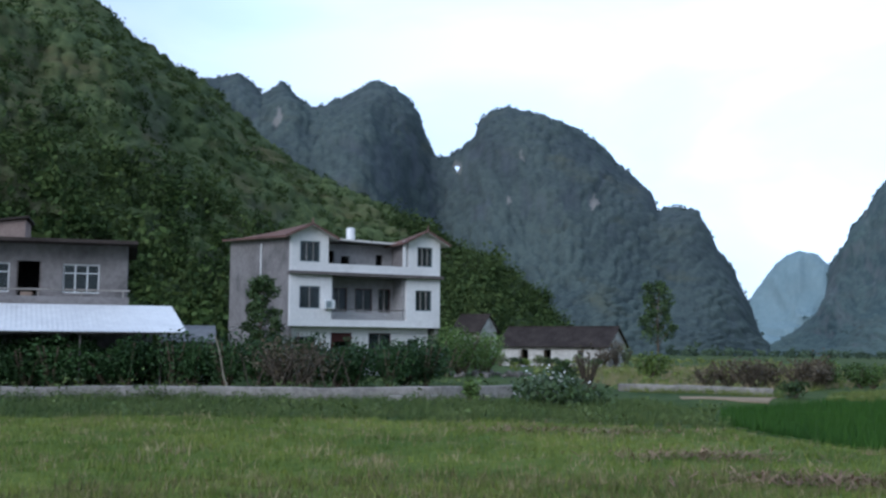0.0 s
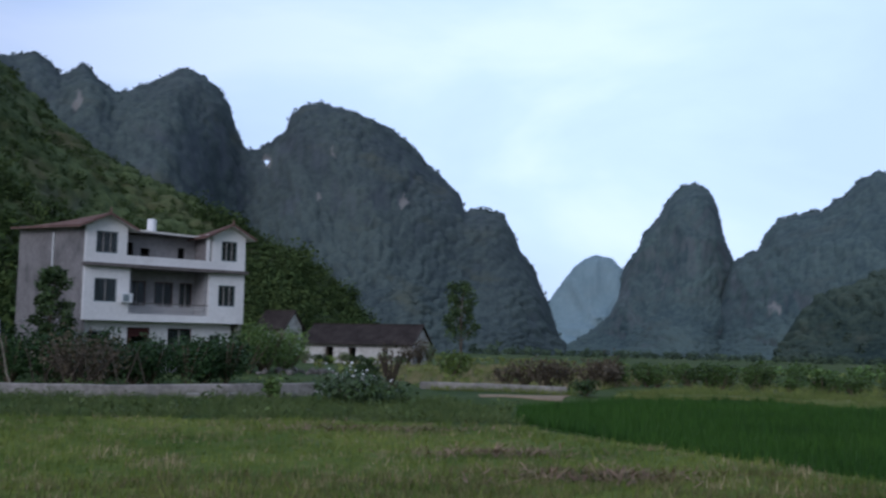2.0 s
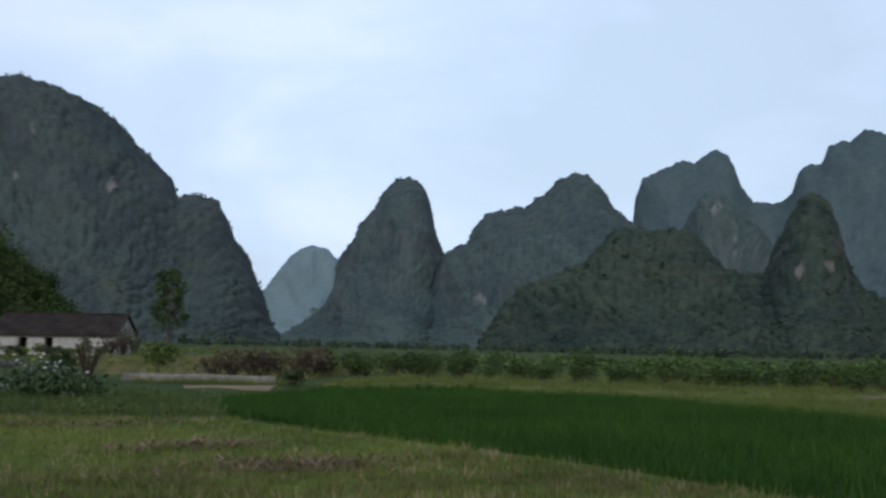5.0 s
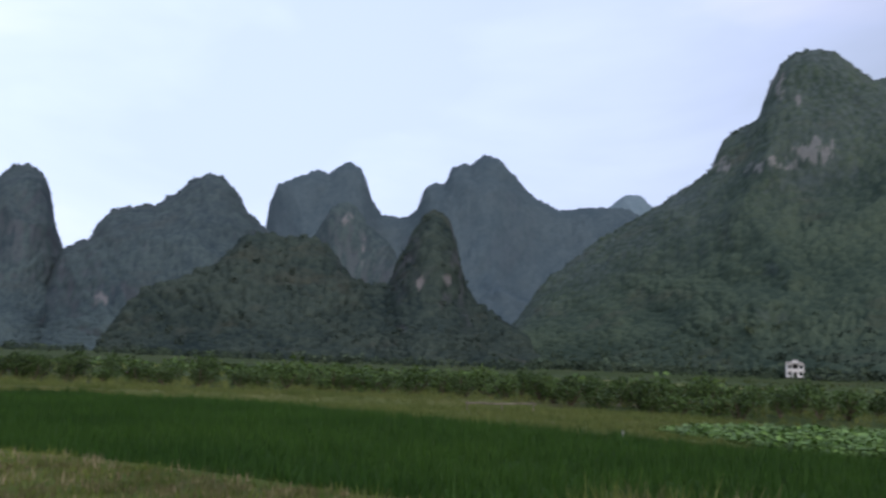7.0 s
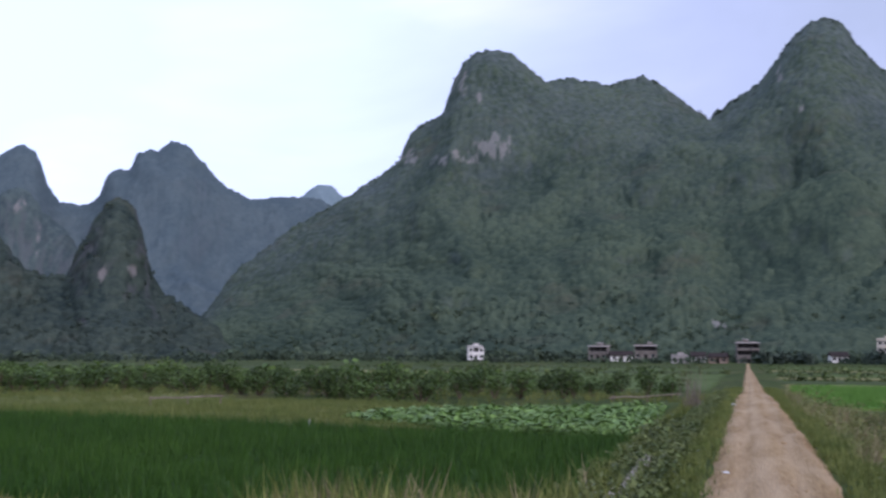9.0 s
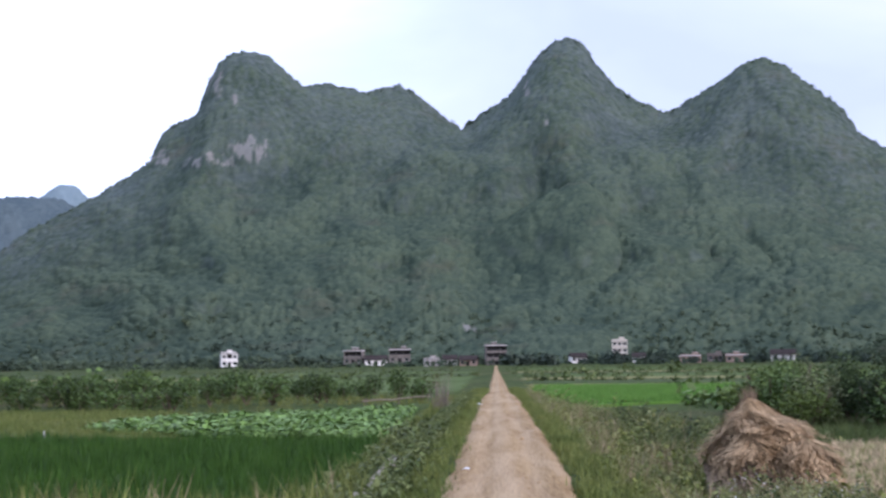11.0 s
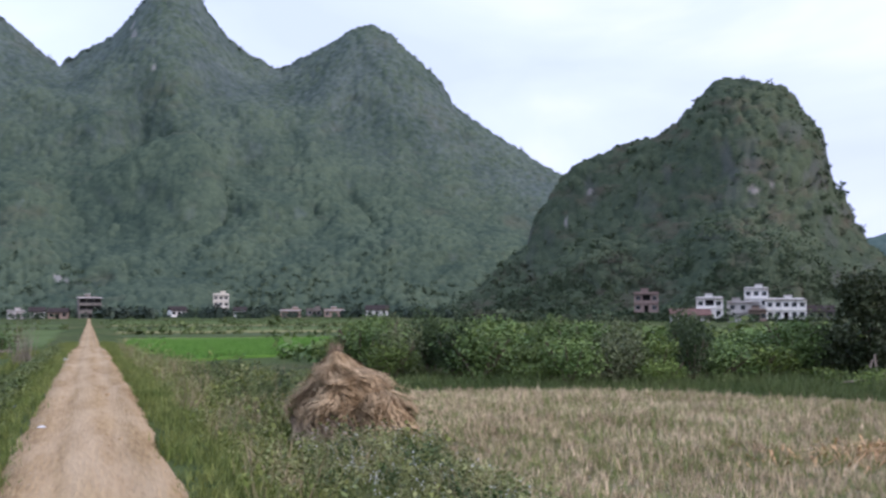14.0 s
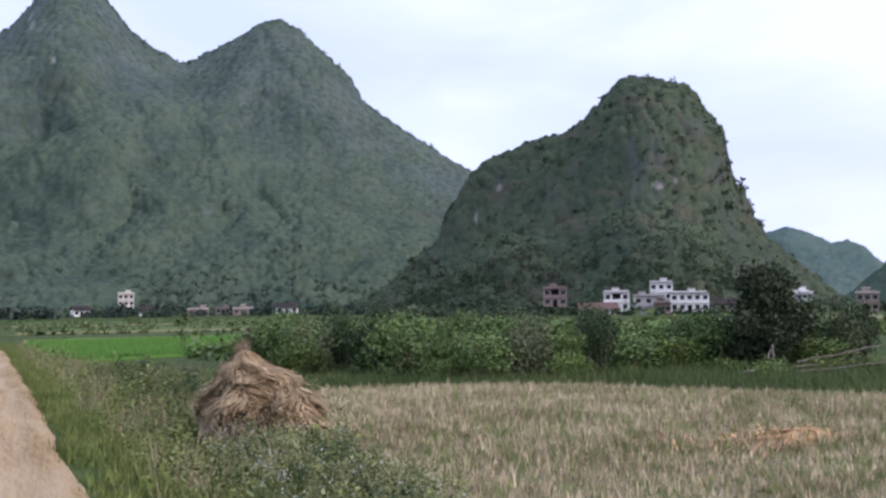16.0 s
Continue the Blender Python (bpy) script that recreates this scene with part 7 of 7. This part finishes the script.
def village_house(az, d, w, depth, storeys, wall, roof, label, turn=0.0, gable=False, storey=3.2, base=0.0, recess=False, bays=3):
    """A farm building: front wall with openings, sides, floors, windows one by one, flat or ridged roof."""
    h = tagged(new("village_house"), label, "house", "houses of the village")
    top = storeys * storey
    holes = []
    for f in range(storeys):
        for b in range(bays):
            c = w * (b + 0.5) / bays
            if recess and f > 0 and (f == storeys - 1 or wall == "village_grey") and (0 < b < bays - 1 or wall == "village_grey"):
                holes.append((c - w / bays * 0.48, c + w / bays * 0.48, f * storey + 0.9, f * storey + storey - 0.35))
            elif f == 0 and b == bays // 2:
                holes.append((c - 0.7, c + 0.7, 0.0, 2.3))
            else:
                holes.append((c - 0.75, c + 0.75, f * storey + 0.95, f * storey + 2.4))
    bm = bmesh.new()
    panel(bm, 0, w, 0, top, 0, 0.3, holes)
    part("front_wall", bm, M[wall], h)
    part("side_wall", boxes((0, 0.3, 0.3, depth, 0, top)), M[wall], h)
    part("side_wall", boxes((w - 0.3, w, 0.3, depth, 0, top)), M[wall], h)
    part("back_wall", boxes((0.3, w - 0.3, depth - 0.3, depth, 0, top)), M[wall], h)
    part("inner_wall", boxes((0.3, w - 0.3, 2.2, 2.3, 0, top)), M["room_shade"], h)
    for f in range(1, storeys):
        part("floor_slab", boxes((-0.1, w + 0.1, -0.35, depth, f * storey - 0.12, f * storey + 0.06)), M[wall], h)
    for a0, a1, z0, z1 in holes:
        if z0 > 0.3 and a1 - a0 < 1.7:
            window(h, a0, a1, z0, z1, 0.1, M["frame_grey"], 2)
    if gable:
        bm = bmesh.new()
        slope(bm, (-0.5, -0.7, top - 0.25), (w + 0.5, -0.7, top - 0.25), (w + 0.5, depth / 2, top + depth * 0.25), (-0.5, depth / 2, top + depth * 0.25), 0.2)
        slope(bm, (-0.5, depth / 2, top + depth * 0.25), (w + 0.5, depth / 2, top + depth * 0.25), (w + 0.5, depth + 0.7, top - 0.25), (-0.5, depth + 0.7, top - 0.25), 0.2)
        for x in (0.0, w - 0.3):
            vs = [bm.verts.new(q) for q in ((x, 0, top), (x, depth, top), (x, depth / 2, top + depth * 0.25 - 0.2), (x + 0.3, 0, top), (x + 0.3, depth, top), (x + 0.3, depth / 2, top + depth * 0.25 - 0.2))]
            for q in ((0, 1, 2), (5, 4, 3), (1, 4, 5, 2), (2, 5, 3, 0)):
                bm.faces.new([vs[k] for k in q])
    else:
        bm = boxes((-0.25, w + 0.25, -0.55, depth + 0.2, top, top + 0.3))
    part("roof", bm, M[roof], h)
    if not gable:
        a = w * (0.15 + 0.5 * ((az * 7.3) % 1))
        room = part("stair_room", boxes((a, a + 2.4, 2.0, 4.6, top + 0.3, top + 1.7)), M[wall], h)
        part("stair_roof", boxes((a - 0.25, a + 2.65, 1.7, 4.8, top + 1.7, top + 1.85)), M[roof], room)
        part("parapet", boxes((0.0, w, depth - 0.3, depth, top + 0.3, top + 0.8)), M[wall], h)
    x, y = polar(az, d)
    # stands across the line of sight from the road, then turned
    h.matrix_basis = pose(x, y, gz(x, y) + base, 0, 0, -az + turn)
    return h


M["village_grey"] = surface("village_grey", (0.150, 0.135, 0.115), (0.250, 0.230, 0.200), scale=0.4, fine=4, bump=0.2, stain=(0.10, 0.095, 0.085), stain_scale=0.4, stain_at=(0.54, 0.7))
M["village_white"] = surface("village_white", (0.740, 0.725, 0.660), (0.860, 0.845, 0.780), scale=0.3, fine=3, bump=0.1, stain=(0.42, 0.39, 0.34), stain_scale=0.3, stain_at=(0.54, 0.72))
VILLAGE = [
    (65.4, 492, 7.4, 8, 2, "village_white", "pale_cement", "two-storey white house with a dark balcony recess", 4, False, True, 0.8),
    (72.0, 485, 8.6, 8, 2, "village_grey", "roof_edge", "grey two-storey house with a pale roof edge", -12, False, True, 1.2),
    (73.2, 480, 10.0, 7, 1, "village_white", "roof_tile", "long low white house with a dark roof", 3, True, False, 0.6),
    (74.5, 490, 10.2, 8, 2, "village_grey", "roof_edge", "unfinished grey cement house of two storeys", 0, False, True, 1.6),
    (76.5, 476, 7.4, 7, 1, "old_white", "pale_cement", "small single-storey house with a pale porch", 5, False, False, 0.0),
    (77.5, 474, 6.2, 7, 1, "village_white", "roof_tile", "small low white house beside the road", 0, True, False, 0.4),
    (78.4, 482, 8.0, 7, 1, "brown_wall", "roof_tile", "dark brown low house under a tiled roof", -8, True, False, 0.0),
    (79.9, 480, 9.6, 8, 3, "village_grey", "roof_edge", "unfinished grey three-storey house at the road's end", 6, False, True, -0.2),
    (84.6, 486, 7.0, 7, 1, "village_white", "roof_tile", "low white house under a dark tiled roof", 12, True, False, 0.6),
    (86.8, 500, 7.2, 8, 3, "cream_wall", "cream_wall", "cream three-storey house with dark windows", 0, False, False, 1.5),
    (87.9, 478, 5.4, 6, 1, "village_white", "roof_tile", "small white house with a dark roof", 0, True, False, 0.6),
    (90.4, 482, 9.0, 7, 1, "brown_wall", "roof_edge", "flat-roofed grey-brown house of one storey", -4, False, False, 0.2),
    (91.9, 488, 6.2, 7, 1, "village_grey", "village_grey", "flat-roofed grey cement house", 6, False, False, 0.6),
    (92.8, 482, 9.4, 7, 1, "brown_wall", "roof_edge", "grey-brown house with a pale flat roof", 2, False, False, 0.3),
    (95.1, 478, 10.0, 8, 1, "village_white", "roof_tile", "white house under a dark hipped roof", -3, True, False, 0.8),
    (109.9, 352, 8.0, 8, 2, "brick_wall", "brick_wall", "red-brown brick house of two storeys", 0, False, True, 3.2),
    (111.9, 336, 12.0, 7, 1, "old_white", "red_tile", "low pale sheds with a reddish roof", 5, True, False, -0.4),
    (113.2, 344, 8.4, 8, 2, "village_white", "pale_cement", "white flat-roofed house with an open gallery", 0, False, True, 1.4),
    (114.8, 346, 10.0, 8, 2, "old_white", "pale_cement", "white two-storey house of the upper village", 0, False, False, 0.0),
    (115.7, 356, 7.6, 8, 3, "village_white", "pale_cement", "tall white house with a flat top storey", 0, False, False, 1.6),
    (116.8, 350, 12.4, 8, 2, "village_white", "pale_cement", "long white two-storey house with many windows", 3, False, False, 0.9),
    (115.9, 340, 5.4, 5, 1, "brown_wall", "roof_tile", "low brown annex before the white houses", 0, False, False, 0.4),
    (118.9, 352, 7.8, 7, 1, "village_grey", "roof_tile", "low grey house under a dark roof", 0, True, False, 0.6),
    (123.3, 370, 5.2, 7, 2, "village_white", "village_white", "narrow white house at the hill's foot", 10, False, False, 0.8),
    (126.2, 360, 6.8, 8, 2, "brown_wall", "roof_edge", "brown two-storey house at the hill's foot", 0, False, False, 0.0),
]
for az, d, w, dp, st_, wall, roof, label, turn, gable, recess, base in VILLAGE:
    village_house(az, d, w, dp, st_, wall, roof, label, turn, gable, 3.1, base, recess, 5 if w > 11 else 3)
